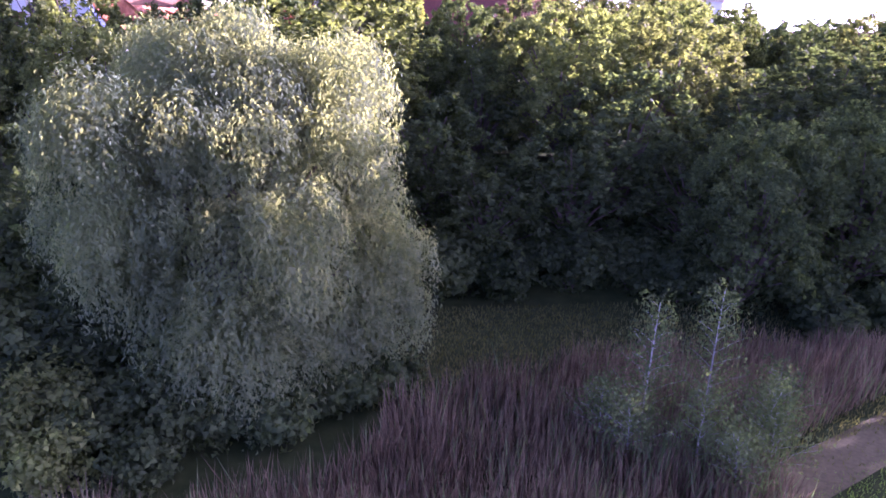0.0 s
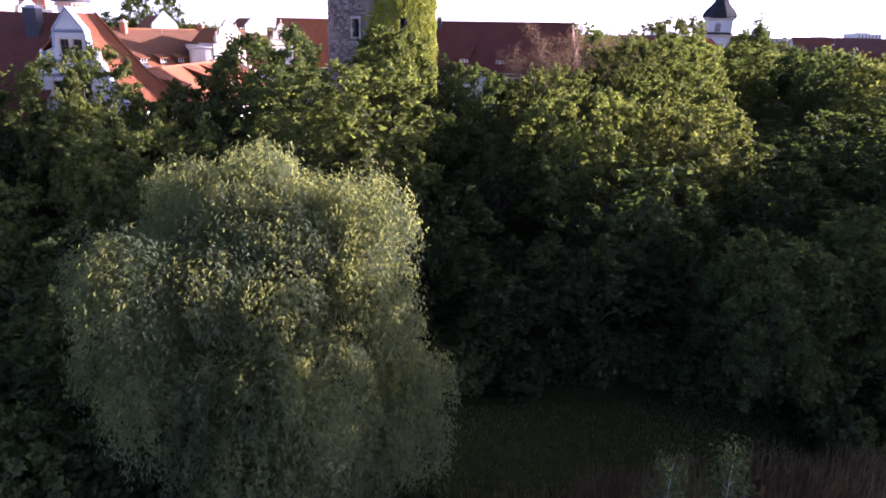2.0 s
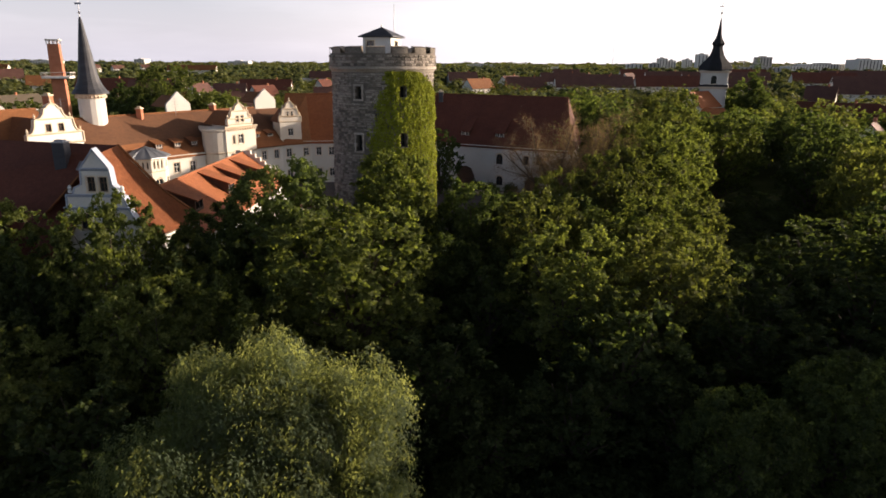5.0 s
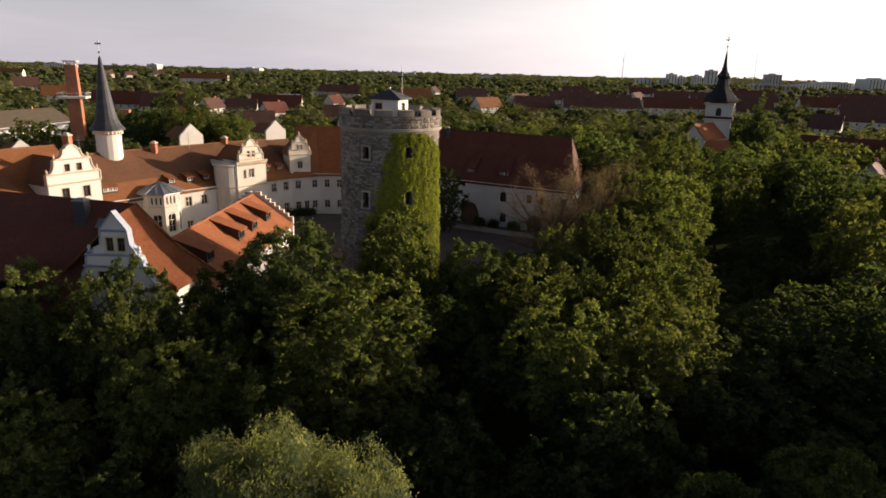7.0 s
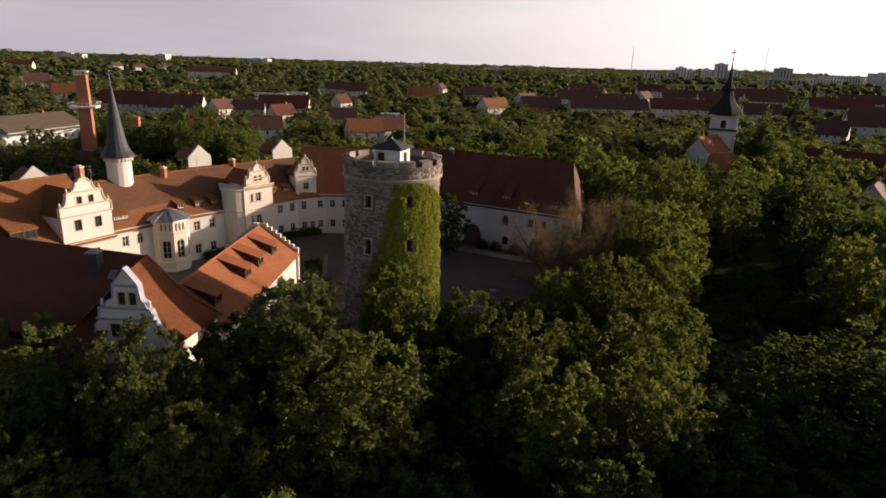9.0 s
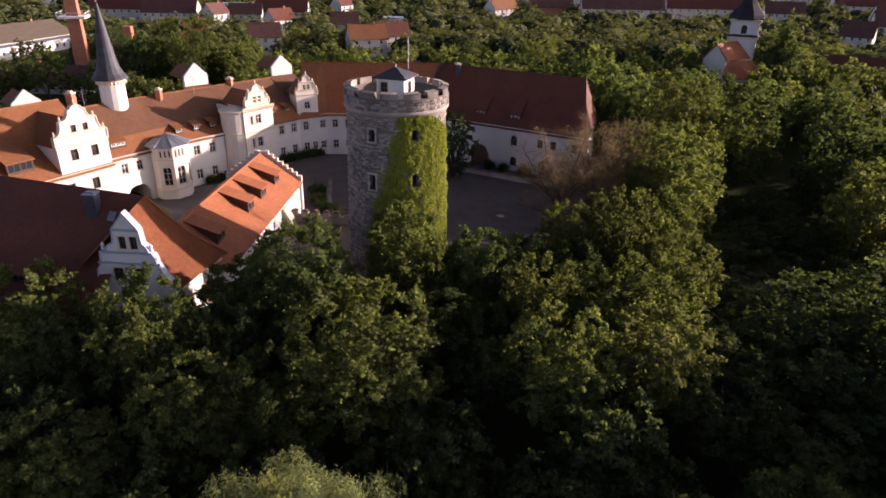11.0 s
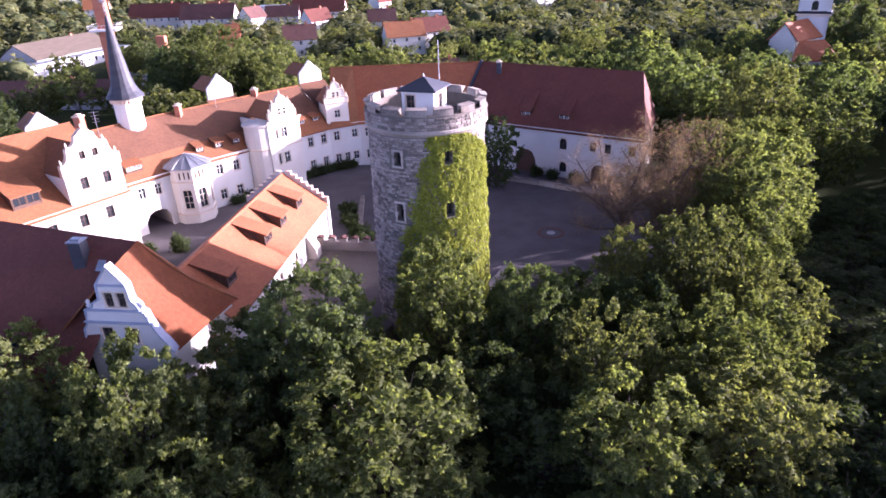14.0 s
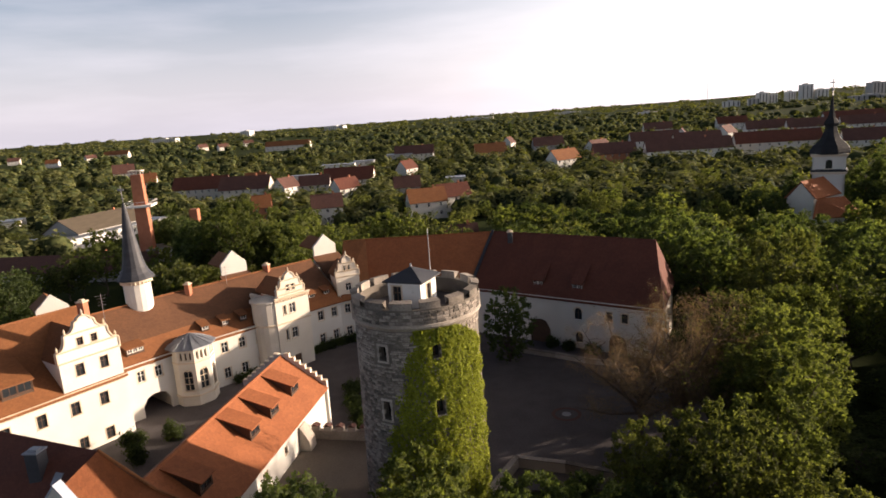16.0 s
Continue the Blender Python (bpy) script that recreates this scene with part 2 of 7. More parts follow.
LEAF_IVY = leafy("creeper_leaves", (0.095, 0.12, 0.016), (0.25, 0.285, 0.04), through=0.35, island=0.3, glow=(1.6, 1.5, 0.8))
LEAF_BIRCH = leafy("birch_leaves", (0.042, 0.06, 0.03), (0.1, 0.122, 0.058))
LEAF_BROWN = leafy("bare_twigs", (0.09, 0.07, 0.045), (0.20, 0.155, 0.10), through=0.3, glow=(1.8, 1.5, 1.0))
REED = leafy("dry_reed_stalks", (0.07, 0.053, 0.033), (0.27, 0.215, 0.135), through=0.3, glow=(1.3, 1.2, 1.0))
REED_GREEN = leafy("green_reed_blades", (0.05, 0.078, 0.045), (0.12, 0.155, 0.085), through=0.35)
GRASS = leafy("grass_blades", (0.06, 0.066, 0.024), (0.15, 0.145, 0.058), through=0.3)
LAWN = leafy("lawn_blades", (0.06, 0.1, 0.025), (0.13, 0.19, 0.05), through=0.35)


# ---- building blocks ----
def part(name, bm, mat, parent=None, label=""):
    """One mesh object from a bmesh, under a thing or under a part."""
    me = bpy.data.meshes.new(name)
    bmesh.ops.recalc_face_normals(bm, faces=bm.faces)
    bm.to_mesh(me)
    bm.free()
    me.materials.append(mat)
    ob = new(name, me)
    ob.parent = parent
    if label:
        tagged(ob, label)
    return ob


def shared(name, me, parent, m):
    ob = new(name, me)
    ob.parent = parent
    ob.matrix_basis = m
    return ob


def thing(name, m, label, category, group="", kind=""):
    ob = new(name)
    ob.matrix_basis = m
    return tagged(ob, label, category, group, kind)


def box(bm, x0, x1, y0, y1, z0, z1, bevel=0.0):
    v = [bm.verts.new(p) for p in ((x0, y0, z0), (x1, y0, z0), (x1, y1, z0), (x0, y1, z0), (x0, y0, z1), (x1, y0, z1), (x1, y1, z1), (x0, y1, z1))]
    f = [bm.faces.new([v[i] for i in q]) for q in ((0, 3, 2, 1), (4, 5, 6, 7), (0, 1, 5, 4), (1, 2, 6, 5), (2, 3, 7, 6), (3, 0, 4, 7))]
    if bevel:
        bmesh.ops.bevel(bm, geom=list({e for g in f for e in g.edges}), offset=bevel, segments=1, affect="EDGES")


def prism(bm, pts, y0, y1):
    """A profile in x and z, drawn out along y."""
    a, b = [bm.verts.new((x, y0, z)) for x, z in pts], [bm.verts.new((x, y1, z)) for x, z in pts]
    bm.faces.new(a), bm.faces.new(b[::-1])
    for i in range(len(pts)):
        j = (i + 1) % len(pts)
        bm.faces.new((a[j], a[i], b[i], b[j]))


def turned(bm, profile, n=32, centre=(0, 0), start=0.0, sweep=360.0):
    """A profile of (radius, z) turned about an upright axis."""
    full = sweep >= 359.9
    rings = []
    for r, z in profile:
        ring = []
        for k in range(n if full else n + 1):
            a = radians(start + sweep * k / n)
            ring.append(bm.verts.new((centre[0] + r * math.cos(a), centre[1] + r * math.sin(a), z)))
        rings.append(ring)
    for lo, hi in zip(rings, rings[1:]):
        for k in range(n):
            j = (k + 1) % len(lo)
            bm.faces.new((lo[k], lo[j], hi[j], hi[k]))
    return rings


def slab(bm, pts, thick):
    """A flat polygon given by its upper corners, thickened downwards."""
    top, bot = [bm.verts.new(p) for p in pts], [bm.verts.new((p[0], p[1], p[2] - thick)) for p in pts]
    bm.faces.new(top), bm.faces.new(bot[::-1])
    for i in range(len(pts)):
        j = (i + 1) % len(pts)
        bm.faces.new((top[j], top[i], bot[i], bot[j]))


def wall(bm, z0, top, openings, q=0.0, th=0.4):
    """An upright wall along x from z0 up to the profile top [(x, z), ...], through which openings go: (x0, x1, z0, z1) or
    (x0, x1, z0, z1, rise) with an arched head. Its face lies at y = q, its back at q + th."""
    holes = []
    for o in openings:
        x0, x1, a, b = o[:4]
        rise = o[4] if len(o) > 4 else 0.0
        n = 6 if rise else 1
        xs = [x0 + (x1 - x0) * i / n for i in range(n + 1)]
        hd = [b + rise * math.sqrt(max(0.0, 1 - ((x - (x0 + x1) / 2) / ((x1 - x0) / 2)) ** 2)) if rise else b for x in xs]
        for i in range(n):
            holes.append((xs[i], xs[i + 1], a, hd[i], hd[i + 1], i == 0, i == n - 1))
    cuts = sorted({round(x, 5) for x, _ in top} | {round(h[0], 5) for h in holes} | {round(h[1], 5) for h in holes})

    def height(x):
        for (xa, za), (xb, zb) in zip(top, top[1:]):
            if xa - 1e-6 <= x <= xb + 1e-6 and xb > xa:
                return za + (zb - za) * (x - xa) / (xb - xa)
        return top[-1][1]

    def lerp(h, x):
        return h[3] + (h[4] - h[3]) * (x - h[0]) / (h[1] - h[0])

    def quad(*p):
        bm.faces.new([bm.verts.new(c) for c in p])

    for x0, x1 in zip(cuts, cuts[1:]):
        e = 1e-5
        ta, tb = height(x0 + e), height(x1 - e)
        mine = sorted((h for h in holes if h[0] - 1e-4 <= x0 and h[1] + 1e-4 >= x1), key=lambda h: h[2])
        lo = (z0, z0)
        for h in mine:
            a, b = lerp(h, x0), lerp(h, x1)
            for y in (q, q + th):
                quad((x0, y, lo[0]), (x1, y, lo[1]), (x1, y, h[2]), (x0, y, h[2]))
            quad((x0, q, h[2]), (x1, q, h[2]), (x1, q + th, h[2]), (x0, q + th, h[2]))
            quad((x0, q, a), (x1, q, b), (x1, q + th, b), (x0, q + th, a))
            if h[5] and abs(h[0] - x0) < 1e-4:
                quad((x0, q, h[2]), (x0, q + th, h[2]), (x0, q + th, a), (x0, q, a))
            if h[6] and abs(h[1] - x1) < 1e-4:
                quad((x1, q, h[2]), (x1, q + th, h[2]), (x1, q + th, b), (x1, q, b))
            lo = (a, b)
        for y in (q, q + th):
            quad((x0, y, lo[0]), (x1, y, lo[1]), (x1, y, tb), (x0, y, ta))
        quad((x0, q, ta), (x1, q, tb), (x1, q + th, tb), (x0, q + th, ta))
    for x in (cuts[0], cuts[-1]):
        h = height(x)
        quad((x, q, z0), (x, q + th, z0), (x, q + th, h), (x, q, h))
    bmesh.ops.remove_doubles(bm, verts=bm.verts, dist=1e-4)


WINDOWS = {}


def window(parent, x, z, w, h, q=0.0, m=None, frame_mat=None, bars=(1, 1), casing=0.1, name="window", arch=False):
    """A window in an opening centred at x, z of a wall face at y = q: casing and glazing bars, a pane behind and a sill."""
    fm = frame_mat or WHITE_WOOD
    key = (round(w, 2), round(h, 2), fm.name, bars, casing)
    if key not in WINDOWS:
        bm = bmesh.new()
        c = 0.07
        for a in (-w / 2, w / 2 - c):
            box(bm, a, a + c, 0.10, 0.2, -h / 2, h / 2)
        for b in (-h / 2, h / 2 - c):
            box(bm, -w / 2 + c, w / 2 - c, 0.10, 0.2, b, b + c)
        for k in range(bars[0]):
            a = -w / 2 + w * (k + 1) / (bars[0] + 1)
            box(bm, a - 0.035, a + 0.035, 0.115, 0.185, -h / 2 + c, h / 2 - c)
        for k in range(bars[1]):
            b = -h / 2 + h * (k + 1) / (bars[1] + 1) + (0.1 * h if bars[1] == 1 else 0)
            box(bm, -w / 2 + c, w / 2 - c, 0.12, 0.18, b - 0.03, b + 0.03)
        fr = bpy.data.meshes.new("window")
        bm.to_mesh(fr)
        bm.free()
        fr.materials.append(fm)
        bm = bmesh.new()
        box(bm, -w / 2 + 0.02, w / 2 - 0.02, 0.145, 0.165, -h / 2 + 0.02, h / 2 - 0.02)
        pn = bpy.data.meshes.new("pane")
        bm.to_mesh(pn)
        bm.free()
        pn.materials.append(GLASS)
        sl = None
        if casing:
            bm = bmesh.new()
            k = casing
            for a in (-w / 2 - k, w / 2):
                box(bm, a, a + k, -0.045, 0.04, -h / 2, h / 2)
            box(bm, -w / 2 - k, w / 2 + k, -0.045, 0.04, h / 2, h / 2 + k)
            box(bm, -w / 2 - k - 0.05, w / 2 + k + 0.05, -0.10, 0.1, -h / 2 - k * 0.9, -h / 2)
            sl = bpy.data.meshes.new("casing")
            bm.to_mesh(sl)
            bm.free()
            sl.materials.append(TRIM)
        WINDOWS[key] = (fr, pn, sl)
    fr, pn, sl = WINDOWS[key]
    base = (m or Matrix.Identity(4)) @ Matrix.Translation((x, q, z))
    ob = shared(name, fr, parent, base)
    shared("pane", pn, ob, Matrix.Identity(4))
    if sl:
        shared("casing", sl, ob, Matrix.Identity(4))
    return ob


def facade_frame(p, d, z=0.0):
    """A pose whose x runs along the wall, y goes into the building and z is up."""
    d = Vector((d[0], d[1], 0)).normalized()
    return Matrix(((d.x, -d.y, 0, p[0]), (d.y, d.x, 0, p[1]), (0, 0, 1, z), (0, 0, 0, 1)))


def leaves(name, centres, size, mat, parent=None, long=1.0, droop=0.0, normals=None, spread=1.0, kite=True):
    """Many small leaves as one mesh: four-cornered kites, or three-cornered where the tree stays farther off."""
    n = len(centres)
    u = rng.normal(size=(n, 3))
    if droop:
        u = u * (1 - droop) + np.array([0, 0, -1.0]) * droop * 1.6
    u /= np.linalg.norm(u, axis=1)[:, None]
    w = rng.normal(size=(n, 3))
    if normals is not None:
        w = normals + rng.normal(size=(n, 3)) * 0.35 * spread
        w /= np.linalg.norm(w, axis=1)[:, None]
        u -= (u * w).sum(1)[:, None] * w
        u /= np.linalg.norm(u, axis=1)[:, None] + 1e-9
        v = np.cross(w, u)
    else:
        v = np.cross(u, w)
    v /= np.linalg.norm(v, axis=1)[:, None] + 1e-9
    s = np.broadcast_to(np.asarray(size, float), (n,)) * rng.uniform(0.7, 1.3, n)
    a, b = u * (s * long * 0.5)[:, None], v * (s * 0.34)[:, None]
    k = 4 if kite else 3
    if kite:
        co = np.stack([centres - a, centres + b - a * 0.1, centres + a, centres - b - a * 0.1], 1).reshape(-1, 3)
    else:
        co = np.stack([centres - a - b * 0.9, centres + a * 1.2, centres - a * 0.5 + b * 1.6], 1).reshape(-1, 3)
    me = bpy.data.meshes.new(name)
    me.vertices.add(k * n)
    me.vertices.foreach_set("co", co.ravel())
    me.loops.add(k * n)
    me.loops.foreach_set("vertex_index", np.arange(k * n, dtype=np.int32))
    me.polygons.add(n)
    me.polygons.foreach_set("loop_start", np.arange(0, k * n, k, dtype=np.int32))
    me.polygons.foreach_set("loop_total", np.full(n, k, dtype=np.int32))
    me.update()
    me.validate()
    me.materials.append(mat)
    ob = new(name, me)
    ob.parent = parent
    return ob


def limb(bm, pts, r0, r1, n=6):
    """A tapered, bent branch through the points."""
    rings = []
    for i, p in enumerate(pts):
        p = Vector(p)
        d = (Vector(pts[min(i + 1, len(pts) - 1)]) - Vector(pts[max(i - 1, 0)])).normalized()
        side = d.orthogonal().normalized()
        up = d.cross(side)
        r = r0 + (r1 - r0) * i / (len(pts) - 1)
        rings.append([bm.verts.new(p + (side * math.cos(2 * math.pi * k / n) + up * math.sin(2 * math.pi * k / n)) * r) for k in range(n)])
    for lo, hi in zip(rings, rings[1:]):
        for k in range(n):
            bm.faces.new((lo[k], lo[(k + 1) % n], hi[(k + 1) % n], hi[k]))
    bm.faces.new(rings[-1])


def crown_points(lobes, clusters, per, cluster_r, hollow=0.55, spray=0.5):
    """Leaf places in clumps over the outer part of a set of ellipsoid lobes (x, y, z, rx, ry, rz): round clumps and outward sprays."""
    lobes = np.array(lobes, float)
    weight = lobes[:, 3] * lobes[:, 4] + lobes[:, 3] * lobes[:, 5]
    pick = rng.choice(len(lobes), clusters, p=weight / weight.sum())
    d = rng.normal(size=(clusters, 3))
    d[:, 2] = np.where(rng.random(clusters) < 0.35, np.abs(d[:, 2]), d[:, 2])
    d /= np.linalg.norm(d, axis=1)[:, None]
    r = hollow + (1.04 - hollow) * rng.random(clusters) ** 0.5
    c = lobes[pick, :3] + d * r[:, None] * lobes[pick, 3:]
    g = rng.normal(size=(clusters, per, 3)) * cluster_r * np.array([1, 1, 0.6])
    out = d + np.array([0, 0, 0.7])
    reach = np.where(rng.random(clusters) < spray, rng.uniform(1.0, 2.6, clusters), 0.0) * cluster_r
    g = g * np.where(reach > 0, 0.62, 1.0)[:, None, None] + out[:, None, :] * (reach[:, None] * rng.random((clusters, per)))[:, :, None]
    return (c[:, None] + g).reshape(-1, 3), np.repeat(d + np.array([0, 0, 0.35]), per, axis=0)


def spray_points(boughs, shoots, per, r, width=0.2, rise=0.55):
    """Leaf places along leafy shoots that stand out and up from every bough (x, y, z, radius, outward vector), thinner towards the tip."""
    pts, nrm = [], []
    for x, y, z, rad, out in boughs:
        d = r.normal(size=(shoots, 3)) * 0.75 + np.array(out) * 0.9 + np.array([0, 0, rise])
        d /= np.linalg.norm(d, axis=1)[:, None]
        ln = rad * (0.5 + 0.8 * r.random(shoots) ** 1.6)
        root = np.array([x, y, z]) + r.normal(size=(shoots, 3)) * rad * 0.24
        t = r.random((shoots, per)) ** 0.8
        w = width * rad * (1.15 - 0.8 * t)
        side = r.normal(size=(shoots, per, 3)) * w[:, :, None]
        side[:, :, 2] *= 0.7
        p = root[:, None] + d[:, None] * (ln[:, None] * t)[:, :, None] + side
        p[:, :, 2] -= 0.10 * rad * t ** 2
        pts.append(p.reshape(-1, 3))
        nrm.append((d[:, None] * 0.6 + side / (w[:, :, None] + 1e-6) * 0.35 + np.array([0, 0, 0.5])).reshape(-1, 3))
    pts, nrm = np.concatenate(pts), np.concatenate(nrm)
    return pts, nrm / np.linalg.norm(nrm, axis=1)[:, None]


def tree_boughs(height, spread, base, count, r, ragged=1.0):
    """Boughs spread over the outside of an uneven crown, with gaps between them."""
    mid, half = (height + base) / 2, (height - base) / 2
    out = []
    for k in range(count):
        z = -0.72 + 1.68 * ((k + 0.5) / count) ** 0.85
        a = 2.4 * k + r.uniform(-0.45, 0.45)
        side = max(0.0, 1 - z * z) ** 0.38
        d = np.array([side * math.cos(a), side * math.sin(a), z])
        f = r.uniform(0.68, 0.7 + 0.2 * ragged)
        rad = spread * r.uniform(0.16, 0.28) * (26 / count) ** 0.25
        lean = np.array([d[0], d[1], d[2] * 0.8])
        out.append((d[0] * spread * f, d[1] * spread * f, mid + d[2] * half * f, rad, lean))
    return out


def tree(name, label, height, spread, base, seed, mat, count=26, shoots=12, per=40, size=0.3, trunk_r=0.32, category="tree", group="", bark=None, ragged=1.0, width=0.2):
    """A broad-leaved tree at the origin: tapered trunk with limbs to its boughs, and a crown of leafy shoots."""
    r = np.random.default_rng(seed)
    boughs = tree_boughs(height, spread, base, count, r, ragged)
    root = thing(name, Matrix.Identity(4), label, category, group)
    bm = bmesh.new()
    top = base + (height - base) * 0.6
    limb(bm, [(0, 0, -0.4), (0.05 * spread, 0, base * 0.5), (0, 0.05 * spread, base), (0, 0, top)], trunk_r, trunk_r * 0.3, 8)
    for lx, ly, lz, s, _ in boughs[:: 3 if count * shoots > 150 else 5]:
        z0 = max(0.9, min(top, base * r.uniform(0.6, 1.0) + max(0.0, (lz - base)) * 0.35))
        limb(bm, [(0, 0, z0), (lx * 0.45, ly * 0.45, z0 + (lz - z0) * 0.6), (lx, ly, lz)], trunk_r * 0.42, 0.03, 4)
    part("trunk", bm, bark or BARK, root)
    pts, nrm = spray_points(boughs, shoots, per, r, width)
    # stretched so that the topmost shoots reach the full height and the outermost the full spread
    pts[:, :2] *= spread / np.percentile(np.hypot(pts[:, 0], pts[:, 1]), 96)
    pts[:, 2] += np.clip((pts[:, 2] - base) / (height - base), 0, 1) * (height - np.percentile(pts[:, 2], 98.5))
    # broader, shaded inner foliage round the limbs, densest towards the top
    n = int(len(pts) * 0.15)
    d = r.normal(size=(n, 3))
    d /= np.linalg.norm(d, axis=1)[:, None]
    d[:, 2] = np.where(r.random(n) < 0.3, np.abs(d[:, 2]), d[:, 2])
    inner = np.array([0, 0, (height + base) / 2]) + d * r.uniform(0.42, 0.74, n)[:, None] * np.array([spread, spread, (height - base) / 2])
    leaves("crown", np.concatenate([pts, inner]), np.concatenate([np.full(len(pts), size), np.full(n, size * 1.6)]), mat, root, normals=np.concatenate([nrm, d]), spread=2.4, kite=False)
    return root

# ---- ground ----
def smooth(a, b, v):
    t = min(1.0, max(0.0, (v - a) / (b - a)))
    return t * t * (3 - 2 * t)


def ground_height(x, y):
    """Low meadow with reeds before the castle bank, castle terrace and courtyard, gently rising town and far hills."""
    far = math.hypot(x, y)
    h = -8.0
    bank = smooth(-31.0, -14.0, y + 0.10 * x)
    side = smooth(62.0, 28.0, x)
    castle = -3.9
    h += (castle - h) * max(bank * side, smooth(10, 70, y))
    h += smooth(150, 700, far) * 4.0
    h += smooth(1500, 4600, far) * 12.0
    h += 18.0 * math.exp(-((x - 1550) / 420) ** 2 - ((y - 4100) / 500) ** 2) + 12 * math.exp(-((x + 2900) / 700) ** 2 - ((y - 3300) / 500) ** 2)
    return h + 0.25 * noise.noise((x * 0.11, y * 0.11, 0.3)) * (1 if far < 120 else 2.5)


def build_ground():
    line = [-70 + 3.0 * k for k in range(60)]
    xs = sorted(set([-4950, -4000, -3200, -2500, -1900, -1400, -1000, -700, -480, -330, -230, -160, -110] + [-80 + 3.0 * k for k in range(56)] + [100, 130, 180, 250, 350, 500, 700, 950, 1250, 1550, 1850, 2200, 2700, 3400, 4200, 4950]))
    ys = sorted(set([-4950, -2500, -900, -350, -160, -100] + line + [125, 150, 185, 230, 300, 400, 550, 750, 1000, 1400, 1900, 2500, 3000, 3500, 3900, 4200, 4500, 4700, 4950]))
    verts = [(x, y, ground_height(x, y)) for y in ys for x in xs]
    w = len(xs)
    faces = [(j * w + i, j * w + i + 1, (j + 1) * w + i + 1, (j + 1) * w + i) for j in range(len(ys) - 1) for i in range(w - 1)]
    me = bpy.data.meshes.new("ground")
    me.from_pydata(verts, [], faces)
    me.polygons.foreach_set("use_smooth", [True] * len(faces))
    me.materials.append(GROUND)
    tagged(new("ground", me), "grassy ground sheet with meadow, castle bank and far hills", "ground", kind="structure")


build_ground()

# ---- castle tower ----
TX, TY = -1.6, 3.1


def round_wall(bm, r0, r1, z0, z1, n=64, a0=0.0, sweep=360.0):
    turned(bm, [(r0, z0), (r0, z1), (r1, z1), (r1, z0), (r0, z0)], n, start=a0, sweep=sweep)


TOWER_WINDOWS = ((-111, 14.95, 0.7, 1.15), (-111, 10.35, 0.7, 1.5), (-62, 15.05, 0.7, 1.05), (-62, 10.6, 0.75, 1.3), (-160, 12.4, 0.6, 1.1), (-20, 12.0, 0.6, 1.1))


def tower_radius(z):
    return 5.2 - 0.0165 * max(z, -6)


def bend(bm):
    """Bends a flat wall (x along, y inwards) round the tower's axis."""
    for v in bm.verts:
        a, r = v.co.x / 5.0, tower_radius(v.co.z) - v.co.y
        v.co = (r * math.cos(a), r * math.sin(a), v.co.z)


def build_tower():
    root = thing("round_tower", pose(TX, TY, 0), "grey stone round castle tower with battlements", "tower")
    bm = bmesh.new()
    ops = [(radians(az % 360) * 5 - w / 2, radians(az % 360) * 5 + w / 2, z - h / 2, z + h / 2 - 0.2, 0.2) for az, z, w, h in TOWER_WINDOWS]
    wall(bm, -9.0, [(2 * math.pi * 5 * k / 72, 17.0) for k in range(73)], ops, 0.0, 0.9)
    bend(bm)
    part("tower_wall", bm, MORTAR, root)
    bm = bmesh.new()
    turned(bm, [(4.5, 16.9), (4.5, 17.25), (0.01, 17.3)], 48)
    part("platform", bm, COBBLE, root)
    bm = bmesh.new()
    turned(bm, [(4.93, 16.75), (5.1, 16.95), (5.22, 17.05), (5.22, 17.25), (5.1, 17.32), (4.93, 17.32)], 72)
    part("string_course", bm, STONE, root)
    bm = bmesh.new()
    round_wall(bm, 5.12, 4.62, 17.3, 18.45, 72)
    part("parapet", bm, MORTAR, root, "weathered stone parapet of the tower")
    for k in range(14):
        bm = bmesh.new()
        turned(bm, [(5.12, 18.45), (5.12, 18.96), (5.2, 19.0), (4.58, 19.1), (4.62, 18.96), (4.62, 18.45)], 5, start=k * 360 / 14 + 3, sweep=18.5 + 1.5 * math.sin(k * 5.1))
        bmesh.ops.holes_fill(bm, edges=bm.edges)
        part("merlon", bm, STONE, root)
    for az, z, w, h in TOWER_WINDOWS:
        a = radians(az)
        r = tower_radius(z)
        m = facade_frame((r * math.cos(a), r * math.sin(a)), (-math.sin(a), math.cos(a)))
        bm = bmesh.new()
        box(bm, -w / 2 - 0.1, w / 2 + 0.1, 0.62, 0.66, z - h / 2 - 0.1, z + h / 2 + 0.1)
        ob = part("window", bm, GLASS, root, "narrow stone-framed tower window with dark opening")
        ob.matrix_basis = m
        for x in (-w / 2 - 0.14, w / 2):
            for q in range(4):
                e = 0.04 * (q % 2)
                bm = bmesh.new()
                box(bm, x - e, x + 0.14 + e, -0.04, 0.25, z - h / 2 + h * q / 4 + 0.01, z - h / 2 + h * (q + 1) / 4 - 0.01, 0.015)
                part("frame_stone", bm, STONE, ob)
        for y0, z0, z1 in ((-0.05, z + h / 2 + 0.01, z + h / 2 + 0.2), (-0.08, z - h / 2 - 0.16, z - h / 2 - 0.01)):
            bm = bmesh.new()
            box(bm, -w / 2 - 0.18, w / 2 + 0.18, y0, 0.25, z0, z1, 0.02)
            part("frame_stone", bm, STONE, ob)
        bm = bmesh.new()
        box(bm, -0.03, 0.03, 0.58, 0.62, z - h / 2, z + h / 2)
        part("glazing_bar", bm, WOOD_DARK, ob)
    return root


tower = build_tower()


